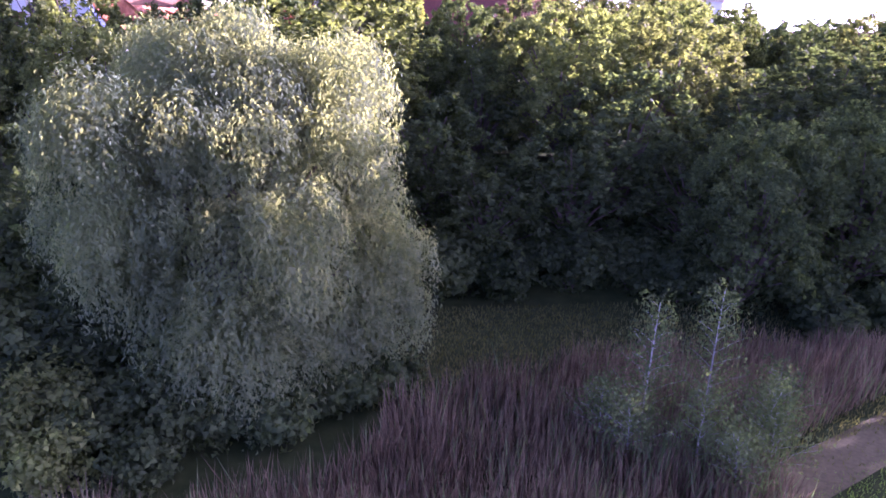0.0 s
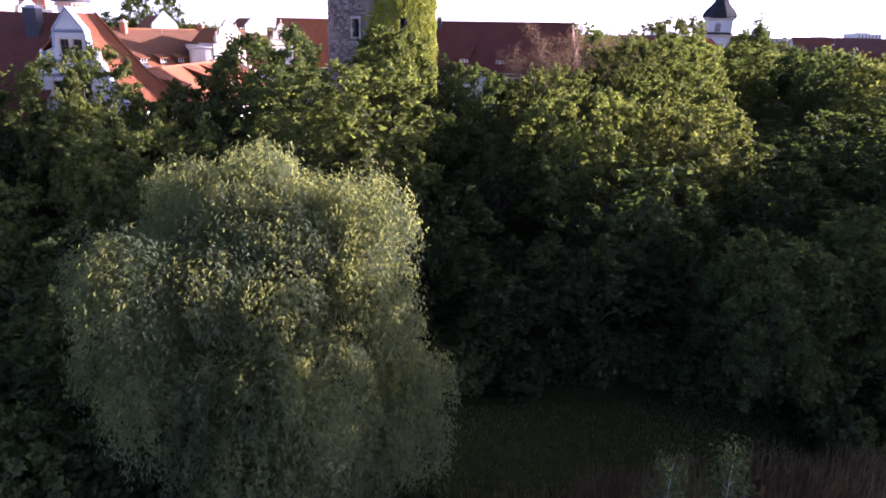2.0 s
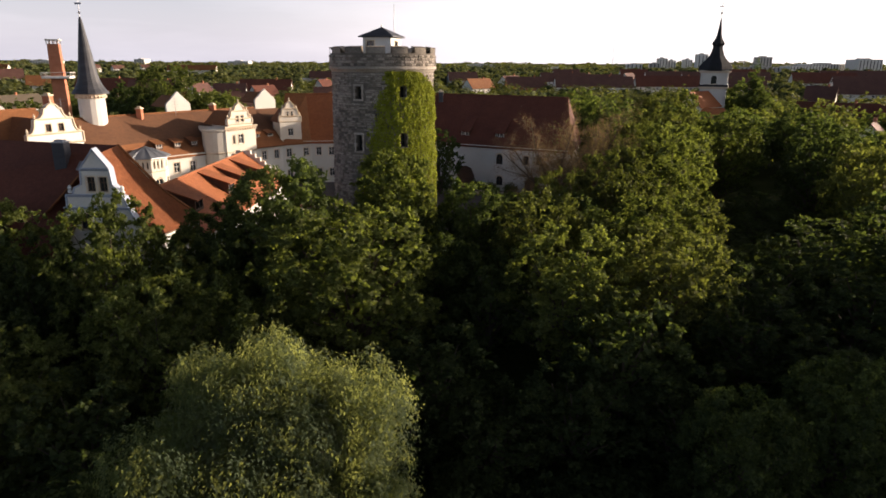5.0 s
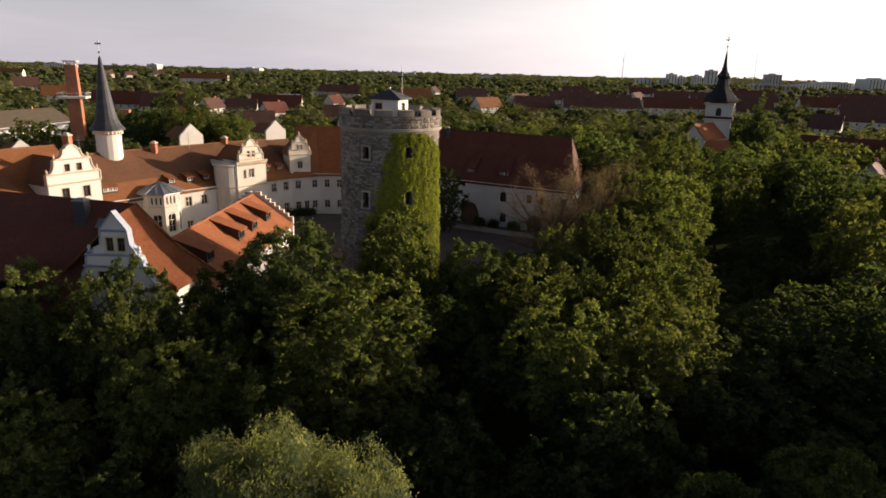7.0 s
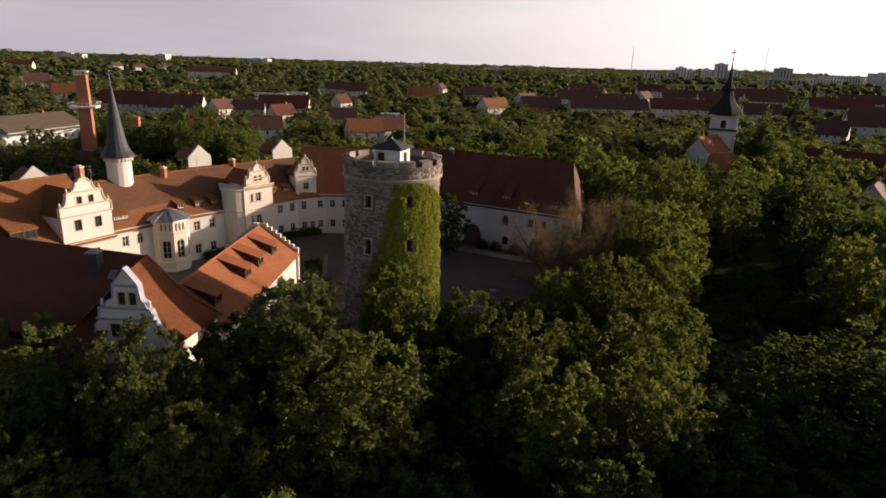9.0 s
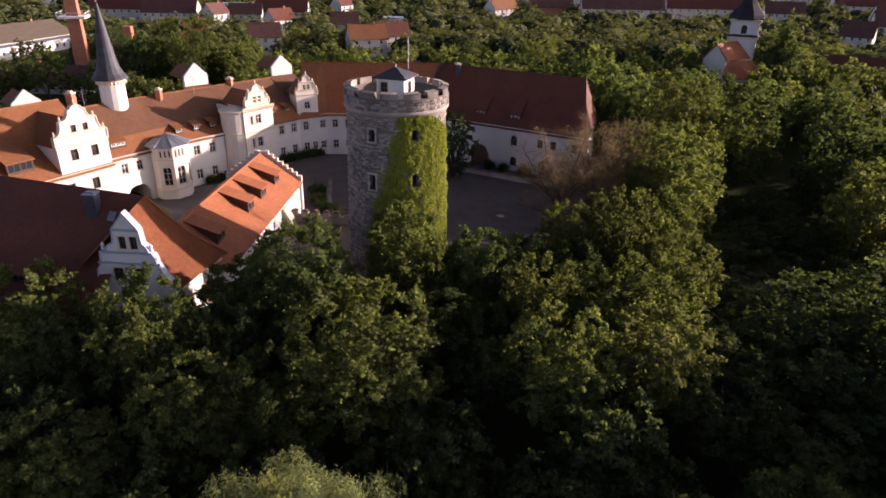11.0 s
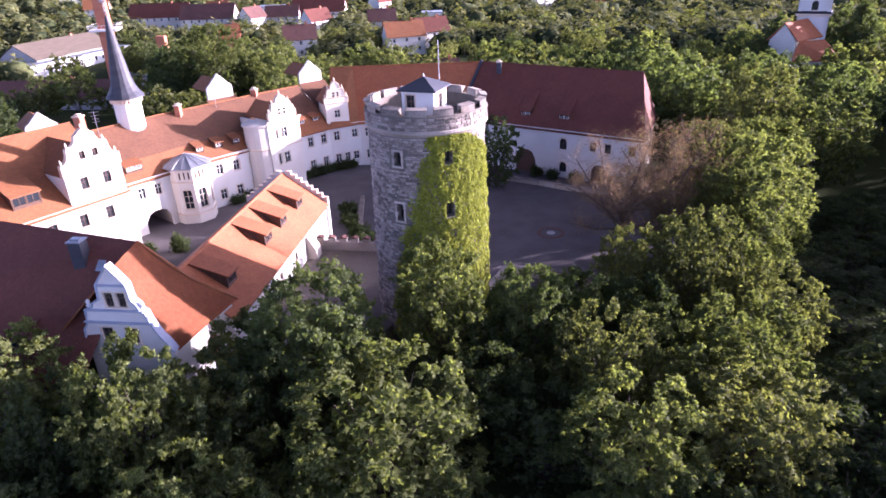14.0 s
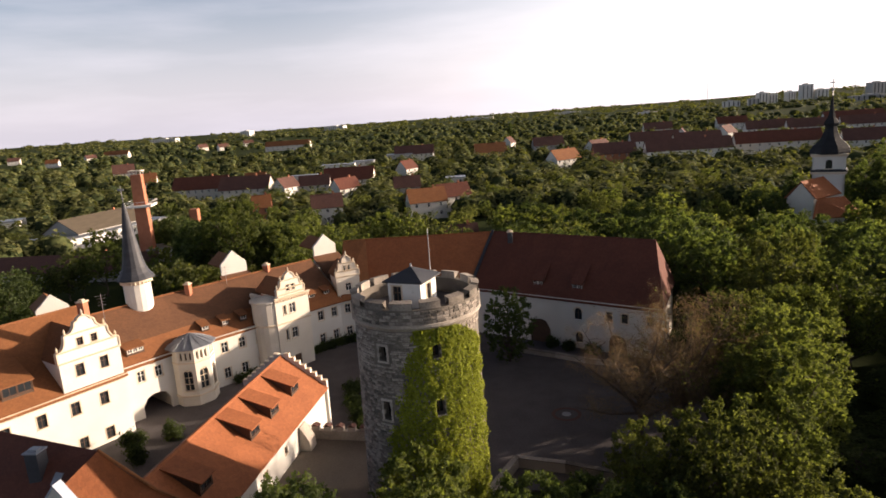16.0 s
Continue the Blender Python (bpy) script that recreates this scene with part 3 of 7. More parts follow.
def build_cupola():
    root = thing("lookout_cabin", pose(-1.5, 1.95, 17.28, 0, 0, -14), "white square lookout cabin with dark slate pyramid roof on the tower", "cabin")
    half = 1.4
    for k in range(4):
        m = pose(0, 0, 0, 0, 0, 90 * k) @ pose(-half, -half, 0)
        e = 1e-3 if k % 2 else 0.15
        cx = (0.75, 1.4, 1.4, 1.4)[k]
        op = [(cx - 0.38, cx + 0.38, 0.95, 2.3)]
        bm = bmesh.new()
        wall(bm, 0, [(e, 2.68), (2 * half - e, 2.68)], op, 0, 0.15)
        part("cabin_wall", bm, WHITE_WOOD, root).matrix_basis = m
        window(root, cx, 1.625, 0.76, 1.35, 0.0, m, WOOD_DARK, (1, 1), 0.11)
    bm = bmesh.new()
    box(bm, -half - 0.04, half + 0.04, -half - 0.04, half + 0.04, -0.02, 0.3)
    part("plinth", bm, WHITE_WOOD, root)
    bm = bmesh.new()
    o = half + 0.32
    v = [bm.verts.new(p) for p in ((-o, -o, 2.62), (o, -o, 2.62), (o, o, 2.62), (-o, o, 2.62), (-o, -o, 2.74), (o, -o, 2.74), (o, o, 2.74), (-o, o, 2.74), (0, 0, 3.6))]
    for f in ((3, 2, 1, 0), (0, 1, 5, 4), (1, 2, 6, 5), (2, 3, 7, 6), (3, 0, 4, 7), (4, 5, 8), (5, 6, 8), (6, 7, 8), (7, 4, 8)):
        bm.faces.new([v[i] for i in f])
    part("roof", bm, SLATE, root)
    bm = bmesh.new()
    turned(bm, [(0.09, 3.5), (0.07, 3.8), (0.0, 3.86)], 8)
    part("finial", bm, STEEL, root)
    bm = bmesh.new()
    turned(bm, [(0.0, 0.0), (0.12, 0.03), (0.12, 0.08), (0.0, 0.12)], 10)
    part("lamp", bm, WHITE_WOOD, root, "small round wall lamp").matrix_basis = pose(0.75, -half - 0.1, 1.9, 90)
    pole = thing("flagpole", pose(TX + 0.9, TY + 2.4, 17.28), "thin grey metal flagpole on the tower platform", "flagpole")
    bm = bmesh.new()
    turned(bm, [(0.06, 0), (0.035, 5.9), (0.0, 5.95)], 8)
    part("pole", bm, STEEL, pole)


build_cupola()


def build_ivy():
    n = 46000
    z = rng.uniform(-3, 16.85, n)
    lo = np.interp(z, [-3, 3, 7.5, 10.6, 13, 15, 16.85], [-124, -118, -109, -98, -90, -84, -79])
    hi = np.interp(z, [-3, 8, 13, 15.4, 16.2, 16.85], [-5, -6, -8, -12, -30, -48])
    lo = lo + 2.6 * np.sin(z * 2.1) + 1.6 * np.sin(z * 5.3 + 1) + rng.normal(size=n) * 2.2
    hi = hi + 3 * np.sin(z * 3.1) + rng.normal(size=n) * 2.5
    a = np.radians(lo + (hi - lo) * rng.random(n))
    # tufts: the mat of leaves stands off the wall unevenly and thins out between the shoots
    relief = np.array([0.5 * noise.noise((u * 7.5, v * 0.9, 0.0)) + 0.5 * noise.noise((u * 26, v * 1.9, 4.0)) for u, v in zip(a, z)])
    keep = (relief > -0.24) | (rng.random(n) < 0.3)
    for az, wz, hw, hh in ((-62, 15.05, 4.2, 0.55), (-62, 10.6, 4.4, 0.7)):
        keep &= ~((np.abs(np.degrees(a) - az) < hw) & (np.abs(z - wz) < hh))
    a, z, relief = a[keep], z[keep], relief[keep]
    r = 5.24 - 0.0165 * z + np.abs(rng.normal(size=len(a))) * 0.07 + np.clip(relief + 0.15, 0, 1) * 0.26
    nrm = np.stack([np.cos(a), np.sin(a), np.full(len(a), 0.35)], 1)
    c = np.stack([TX + r * np.cos(a), TY + r * np.sin(a), z], 1)
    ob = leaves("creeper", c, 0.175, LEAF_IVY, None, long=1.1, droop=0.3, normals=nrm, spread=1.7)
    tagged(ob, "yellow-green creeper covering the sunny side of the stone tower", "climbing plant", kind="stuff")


build_ivy()

# ---- castle west range ----
GROUND_Y = -3.9


def roof_pair(root, mat, x0, x1, depth, ze, zr, over=0.35, thick=0.18, hip0=0.0, hip1=0.0, kick=0.0, label="", q0=0.0):
    """A pitched roof over a range from x0 to x1 and from y = q0 to q0 + depth, ridge along x. hip: how far the ridge draws in."""
    mid = q0 + depth / 2
    s = (zr - ze) / (depth / 2)
    y0, y1, zo = q0 - over, q0 + depth + over, ze - over * s * 0.6
    a, b = x0 - (over if hip0 else 0.05), x1 + (over if hip1 else 0.05)
    ra, rb = x0 + hip0, x1 - hip1
    bm = bmesh.new()
    km = q0 + kick * depth * 0.5
    kz = ze + (zr - ze) * kick * 0.72
    if kick:
        slab(bm, [(a, y0, zo), (b, y0, zo), (b - (b - rb) * kick, km, kz), (a + (ra - a) * kick, km, kz)], thick)
        slab(bm, [(a + (ra - a) * kick, km, kz), (b - (b - rb) * kick, km, kz), (rb, mid, zr), (ra, mid, zr)], thick)
    else:
        slab(bm, [(a, y0, zo), (b, y0, zo), (rb, mid, zr), (ra, mid, zr)], thick)
    slab(bm, [(b, y1, zo), (a, y1, zo), (ra, mid, zr), (rb, mid, zr)], thick)
    if hip0:
        slab(bm, [(a, y1, zo), (a, y0, zo), (ra, mid, zr)], thick)
    if hip1:
        slab(bm, [(b, y0, zo), (b, y1, zo), (rb, mid, zr)], thick)
    ob = part("roof", bm, mat, root, label)
    bm = bmesh.new()
    prism(bm, [(-0.14, -0.06), (0.14, -0.06), (0.1, 0.08), (0, 0.13), (-0.1, 0.08)], ra, rb)
    rt = part("ridge_tiles", bm, mat, ob)
    rt.matrix_basis = Matrix(((0, 1, 0, 0), (1, 0, 0, mid), (0, 0, 1, zr), (0, 0, 0, 1)))
    return ob


def cornice(root, x0, x1, z, q=0.0, mat=None, depth=0.3, h=0.35, teeth=True, name="cornice"):
    bm = bmesh.new()
    prism_pts = [(0, 0), (-depth * 0.5, h * 0.35), (-depth * 0.6, h * 0.6), (-depth, h * 0.75), (-depth, h), (0, h)]
    for x, xx in ((x0, x1),):
        a = [bm.verts.new((x, q + p, z + r)) for p, r in prism_pts]
        b = [bm.verts.new((xx, q + p, z + r)) for p, r in prism_pts]
        bm.faces.new(a), bm.faces.new(b)
        for i in range(len(a)):
            j = (i + 1) % len(a)
            bm.faces.new((a[i], a[j], b[j], b[i]))
    if teeth:
        n = int((x1 - x0) / 0.45)
        for k in range(n):
            x = x0 + (x1 - x0) * (k + 0.5) / n
            box(bm, x - 0.1, x + 0.1, q - depth * 0.55, q, z - 0.22, z + 0.05)
    return part(name, bm, mat or TRIM, root)


def shed_dormer(root, x, ysill, zsill, w, h, slope, mat, run, name="dormer", cheek=None, panes=2, frame_mat=None):
    """A dormer with a flatter roof running back into the main slope, with boarded cheeks and a glazed front."""
    bm = bmesh.new()
    back = ysill + run
    zb = zsill + run * slope
    zf = zsill + h
    box(bm, x - w / 2, x + w / 2, ysill + 0.02, ysill + 0.08, zsill - 0.1, zsill + h * 0.2)
    wall_ob = part(name, bm, cheek or WOOD_DARK, root, "shed dormer with tiled roof and dark cheeks")
    for xs in (x - w / 2, x + w / 2 - 0.09):
        bm = bmesh.new()
        a = [(xs, ysill, zsill - 0.15), (xs, ysill, zf), (xs, back, zb)]
        b = [(xs + 0.09, *p[1:]) for p in a]
        va, vb = [bm.verts.new(p) for p in a], [bm.verts.new(p) for p in b]
        bm.faces.new(va), bm.faces.new(vb)
        for i in range(3):
            bm.faces.new((va[i], va[(i + 1) % 3], vb[(i + 1) % 3], vb[i]))
        part("dormer_cheek", bm, cheek or WOOD_DARK, wall_ob)
    bm = bmesh.new()
    slab(bm, [(x - w / 2 - 0.15, ysill - 0.3, zf - 0.02), (x + w / 2 + 0.15, ysill - 0.3, zf - 0.02), (x + w / 2 + 0.15, back + 0.1, zb + 0.14), (x - w / 2 - 0.15, back + 0.1, zb + 0.14)], 0.12)
    part("dormer_roof", bm, mat, wall_ob)
    for k in range(panes):
        pw = (w - 0.2) / panes
        window(wall_ob, x - w / 2 + 0.1 + pw * (k + 0.5), zsill + h * 0.56, pw - 0.06, h * 0.66, ysill - 0.1, None, frame_mat, (1, 0), 0)
    return wall_ob


def chimney(x, y, z0, z1, w=0.8, mat=None, label="red brick chimney stack on the castle roof", rot=0):
    root = thing("chimney", pose(x, y, z0, 0, 0, rot), label, "chimney", "castle chimneys")
    bm = bmesh.new()
    h = z1 - z0
    box(bm, -w / 2, w / 2, -w / 2, w / 2, 0, h - 0.25, 0.02)
    part("shaft", bm, mat or BRICK, root)
    bm = bmesh.new()
    box(bm, -w / 2 - 0.08, w / 2 + 0.08, -w / 2 - 0.08, w / 2 + 0.08, h - 0.25, h - 0.08, 0.02)
    box(bm, -w * 0.3, w * 0.3, -w * 0.3, w * 0.3, h - 0.08, h + 0.12, 0.02)
    part("cap", bm, TRIM, root)
    return root


def edge_strip(bm, prof, ya, yb, t):
    """One continuous coping along an outline in the x-z plane, between two depths."""
    rings = []
    for i, (x, z) in enumerate(prof):
        (xa, za), (xb, zb) = prof[max(i - 1, 0)], prof[min(i + 1, len(prof) - 1)]
        d = math.hypot(xb - xa, zb - za) or 1.0
        nx, nz = -(zb - za) / d * t, (xb - xa) / d * t
        rings.append([bm.verts.new(p) for p in ((x, ya, z), (x + nx, ya, z + nz), (x + nx, yb, z + nz), (x, yb, z))])
    for lo, hi in zip(rings, rings[1:]):
        for k in range(4):
            bm.faces.new((lo[k], hi[k], hi[(k + 1) % 4], lo[(k + 1) % 4]))
    bm.faces.new(rings[0])
    bm.faces.new(rings[-1][::-1])


def curved_gable(w, h, z0):
    """Profile of a stepped and scrolled gable, symmetrical about x = 0."""
    half = [(0.5, 0), (0.5, 0.27), (0.44, 0.285), (0.395, 0.33), (0.365, 0.41), (0.345, 0.5), (0.34, 0.62), (0.275, 0.635), (0.215, 0.68), (0.175, 0.75), (0.155, 0.83), (0.15, 0.885), (0.105, 0.9), (0.085, 0.95), (0.045, 0.985)]
    right = [(x * w, z0 + z * h) for x, z in half]
    left = [(-x, z) for x, z in right]
    pts = left + [(0, z0 + h)] + right[::-1]
    out = [pts[0]]
    for p in pts[1:]:
        out.append((max(p[0], out[-1][0] + 0.004), p[1]))
    return out


def gable_house(root, x, w, z0, zshoulder, h, q, th, openings, mat=None, depth=6.0, ridge_mat=None):
    """A cross gable: shaped front wall, coping along its edge, side cheeks and a small pitched roof running back."""
    prof = [(x + a, z) for a, z in curved_gable(w, h, zshoulder)]
    bm = bmesh.new()
    wall(bm, z0, prof, openings, q, th)
    g = part("gable", bm, mat or PLASTER, root, "white scrolled renaissance gable")
    bm = bmesh.new()
    edge_strip(bm, prof, q - 0.12, q + th + 0.1, 0.14)
    part("coping", bm, TRIM, g)
    for bz, bw in ((zshoulder - 0.05, 0.5), (zshoulder + h * 0.25, 0.5), (zshoulder + h * 0.62, 0.335)):
        cornice(g, x - bw * w, x + bw * w, bz, q, TRIM, 0.2, 0.24, teeth=False, name="moulding")
    for fx, fz in ((0.48, 0.27), (0.32, 0.63), (0.0, 1.0)):
        for sgn in ((-1, 1) if fx else (1,)):
            bm = bmesh.new()
            turned(bm, [(0.15, 0), (0.17, 0.1), (0.08, 0.16), (0.15, 0.34), (0.05, 0.6), (0.0, 0.72)], 8, centre=(x + sgn * fx * w, q + th / 2))
            part("finial", bm, TRIM, g).location.z = zshoulder + fz * h + 0.1
    if depth:
        zr = zshoulder + h * 0.62
        bm = bmesh.new()
        hw = w / 2 - 0.05
        slab(bm, [(x - hw, q + th, zshoulder), (x, q + th, zr), (x, q + th + depth, zr), (x - hw, q + th + depth, zshoulder)], 0.15)
        slab(bm, [(x, q + th, zr), (x + hw, q + th, zshoulder), (x + hw, q + th + depth, zshoulder), (x, q + th + depth, zr)], 0.15)
        part("gable_roof", bm, ridge_mat or TILE, g)
        for xs in (x - hw, x + hw - 0.2):
            bm = bmesh.new()
            box(bm, xs, xs + 0.2, q + th, q + th + depth * 0.7, z0, zshoulder - 0.12)
            part("gable_cheek", bm, mat or PLASTER, g)
    return g


def simple_range(name, label, p, d, length, depth, ze, zr, wins, doors, mat, zbase=GROUND_Y, roof=None, eave_teeth=False, win=(1.05, 1.65), bars=(1, 1), hip=(0, 0), kick=0.0, casing=0.1, frame_mat=None, ends=True):
    """One straight range of the castle: front with openings, back and end walls, cornice and roof."""
    m = facade_frame(p, d)
    root = thing(name, m, label, "castle wing")
    ops = [(x - w / 2, x + w / 2, z - h / 2, z + h / 2) for x, z, w, h in wins]
    bm = bmesh.new()
    wall(bm, zbase - 0.8, [(0, ze), (length, ze)], ops + doors, 0, 0.5)
    part("front_wall", bm, mat, root)
    bm = bmesh.new()
    box(bm, 0, length, depth - 0.4, depth, zbase - 0.8, ze)
    part("back_wall", bm, mat, root)
    if ends and zr:
        s = zr - ze
        for x in (0.002, length - 0.402):
            bm = bmesh.new()
            pts = [(0.5, zbase - 0.8), (depth - 0.4, zbase - 0.8), (depth - 0.4, ze)] + ([(depth / 2, zr - 0.3)] if not hip[0 if x < 1 else 1] else []) + [(0.5, ze)]
            a, b = [bm.verts.new((x, y, z)) for y, z in pts], [bm.verts.new((x + 0.4, y, z)) for y, z in pts]
            bm.faces.new(a), bm.faces.new(b)
            for i in range(len(pts)):
                j = (i + 1) % len(pts)
                bm.faces.new((a[i], a[j], b[j], b[i]))
            part("end_wall", bm, mat, root)
    for x, z, w, h in wins:
        window(root, x, z, w, h, 0.0, None, frame_mat, bars, casing)
    cornice(root, 0, length, ze - 0.35, 0, TRIM if eave_teeth else mat, 0.3, 0.35, eave_teeth)
    if zr:
        roof_pair(root, roof or TILE, 0, length, depth, ze, zr, 0.4, 0.18, hip[0], hip[1], kick)
    return root


def mitred_roof(root, front, ridge, back, kick=None, mat=None, thick=0.18):
    """Roof slopes given by world corners: front eave, break, ridge and back eave, two points each, so that neighbours meet along a mitre."""
    inv = root.matrix_basis.inverted()
    local = [[inv @ Vector(p) for p in pair] for pair in (front, kick or front, ridge, back)]
    f, k, r, b = local
    bm = bmesh.new()
    if kick:
        slab(bm, [f[0], f[1], k[1], k[0]], thick)
        part("lower_roof", bm, TILE, root)
        bm = bmesh.new()
    slab(bm, [k[0], k[1], r[1], r[0]], thick)
    part("roof", bm, mat or (TILE_WORN if kick else TILE), root)
    bm = bmesh.new()
    slab(bm, [r[0], r[1], b[1], b[0]], thick)
    part("back_roof", bm, mat or TILE_WORN, root)
    bm = bmesh.new()
    limb(bm, [r[0] + Vector((0, 0, 0.02)), (r[0] + r[1]) / 2 + Vector((0, 0, 0.02)), r[1] + Vector((0, 0, 0.02))], 0.14, 0.14, 6)
    part("ridge_tiles", bm, mat or TILE, root)


def dark_room(root, x0, x1, y0, y1, z0, z1, mat=None):
    """The inside of a passage or gateway: floor, walls and ceiling."""
    bm = bmesh.new()
    box(bm, x0 - 0.2, x0, y0, y1, z0, z1)
    box(bm, x1, x1 + 0.2, y0, y1, z0, z1)
    box(bm, x0 - 0.2, x1 + 0.2, y1, y1 + 0.2, z0, z1)
    box(bm, x0 - 0.2, x1 + 0.2, y0, y1 + 0.2, z1, z1 + 0.15)
    part("passage", bm, mat or STONE, root)


UP, LO = 2.0, -1.85
ANG_L, ANG_A, ANG_M = (0.444, 0.896), (0.5, 0.866), (0.6, 0.8)

# southern block with the first scrolled gable
SO = Vector((-45.7, 14.9)) - Vector(ANG_L) * 16.0
wins = [(16 + s, UP, 1.0, 1.55) for s in (-14.5, -10.9, -7.3, -3.65, 0.0, 3.32)] + [(16 + s, LO - 0.6, 1.0, 1.4) for s in (-10.9, -7.3, -3.65, 0.2, 3.3)]
south = simple_range("castle_south_range", "white castle range with red tiled roof and toothed cornice", SO, ANG_L, 22.3, 20.0, 4.1, 11.4, wins, [], PLASTER, eave_teeth=True, frame_mat=WOOD_DARK, bars=(1, 1))
GX = 16 + 2.6
ops = [(GX - 1.83, GX - 0.87, 5.65, 7.1), (GX + 0.97, GX + 1.93, 5.65, 7.1), (GX - 1.15, GX - 0.45, 9.2, 10.15), (GX + 0.45, GX + 1.15, 9.2, 10.15)]
gable_house(south, GX, 7.0, 4.1, 7.6, 4.9, -0.02, 0.45, ops, depth=9.0)
for x0, x1, a, b in ops:
    window(south, (x0 + x1) / 2, (a + b) / 2, x1 - x0, b - a, -0.02, None, WOOD_DARK, (1, 1), 0.08)
shed_dormer(south, 16 - 4.9, 1.4, 5.2, 3.2, 1.6, 0.73, TILE, 4.6, frame_mat=WOOD_DARK)
shed_dormer(south, 16 - 12.5, 1.4, 5.2, 3.2, 1.6, 0.73, TILE, 4.6, frame_mat=WOOD_DARK)

# gateway block and oriel
AO = Vector((-43.6, 24.1)) - Vector(ANG_A) * 3.4
wins = [(3.4, UP, 0.95, 1.5), (5.72, UP, 0.95, 1.5), (13.6, UP, 0.95, 1.5)]
gate = simple_range("castle_gate_range", "white castle range with arched gateway and steep tiled roof", AO, ANG_A, 12.4, 16.0, 3.9, 0, wins[:2], [(3.1, 6.9, GROUND_Y - 0.3, -2.1, 1.3)], PLASTER, kick=0.36, frame_mat=WHITE_WOOD)
dark_room(gate, 3.0, 7.0, 0.5, 9.0, GROUND_Y - 0.3, -0.7)
shed_dormer(gate, 3.6, 0.9, 4.95, 2.3, 0.9, 0.8, TILE, 1.5, panes=3)


def build_oriel():
    root = thing("oriel_tower", facade_frame((-39.9, 30.0), ANG_A), "white polygonal oriel tower with arched windows and grey zinc roof", "oriel")
    n, r = 8, 2.9
    for k in range(n):
        a0, a1 = radians(22.5 + 45 * k), radians(22.5 + 45 * (k + 1))
        p, q = Vector((r * math.cos(a1), r * math.sin(a1), 0)), Vector((r * math.cos(a0), r * math.sin(a0), 0))
        m = facade_frame(q, (p - q).xy)
        length = (q - p).length
        face = k in (4, 5, 6, 7)
        ops = []
        if face:
            ops = [(length / 2 + e - 0.16, length / 2 + e + 0.16, 2.75, 3.75, 0.14) for e in (-0.6, 0, 0.6)]
            ops.append((length / 2 - 0.62, length / 2 + 0.62, -1.5, 0.9, 0.6))
        bm = bmesh.new()
        wall(bm, GROUND_Y - 0.5, [(0, 4.25), (length, 4.25)], ops, 0, 0.35)
        part("oriel_wall", bm, PLASTER_WARM, root).matrix_basis = m
        for o in ops:
            w = o[1] - o[0]
            window(root, (o[0] + o[1]) / 2, (o[2] + o[3] + o[4] * 0.6) / 2, w, o[3] - o[2] + o[4] * 0.6, 0.05, m, TRIM, (1, 2) if w > 1 else (0, 0), 0.14 if w > 1 else 0)
    for z, e in ((2.35, 0.12), (4.15, 0.3), (-2.3, 0.15)):
        bm = bmesh.new()
        turned(bm, [(r - 0.2, z - 0.12), (r + e, z), (r + e, z + 0.16), (r - 0.2, z + 0.2)], 8, start=22.5)
        part("string_course", bm, TRIM, root)
    bm = bmesh.new()
    turned(bm, [(3.45, 4.3), (3.42, 4.4), (1.7, 5.15), (0.06, 5.75), (0, 5.76)], 8, start=22.5)
    ob = part("roof", bm, ZINC, root, "grey zinc roof with standing seams")
    for k in range(16):
        a = radians(22.5 * k)
        bm = bmesh.new()
        c, s = math.cos(a), math.sin(a)
        rr = 3.4 if k % 2 else 3.15
        limb(bm, [(rr * c, rr * s, 4.42), (1.65 * c, 1.65 * s, 5.2), (0.1 * c, 0.1 * s, 5.78)], 0.04, 0.03, 4)
        part("seam", bm, ZINC, ob)
    return root


build_oriel()

# middle range between oriel and square bay
MO = Vector((-37.5, 34.5)) - Vector(ANG_M) * 3.6
wins = [(3.6 + s, z, 1.0, 1.55) for s in (0, 2.7, 5.45) for z in (UP, LO)] + [(3.6 + 8.6, UP, 1.0, 1.55)]
mid = simple_range("castle_middle_range", "white castle range with small dormers and tiled roof", MO, ANG_M, 13.0, 16.0, 3.9, 0, wins, [], PLASTER, kick=0.36)
for s in (1.6, 4.6, 7.4):
    shed_dormer(mid, s, 0.9, 4.9, 1.1, 0.9, 0.8, TILE, 1.5, panes=1)


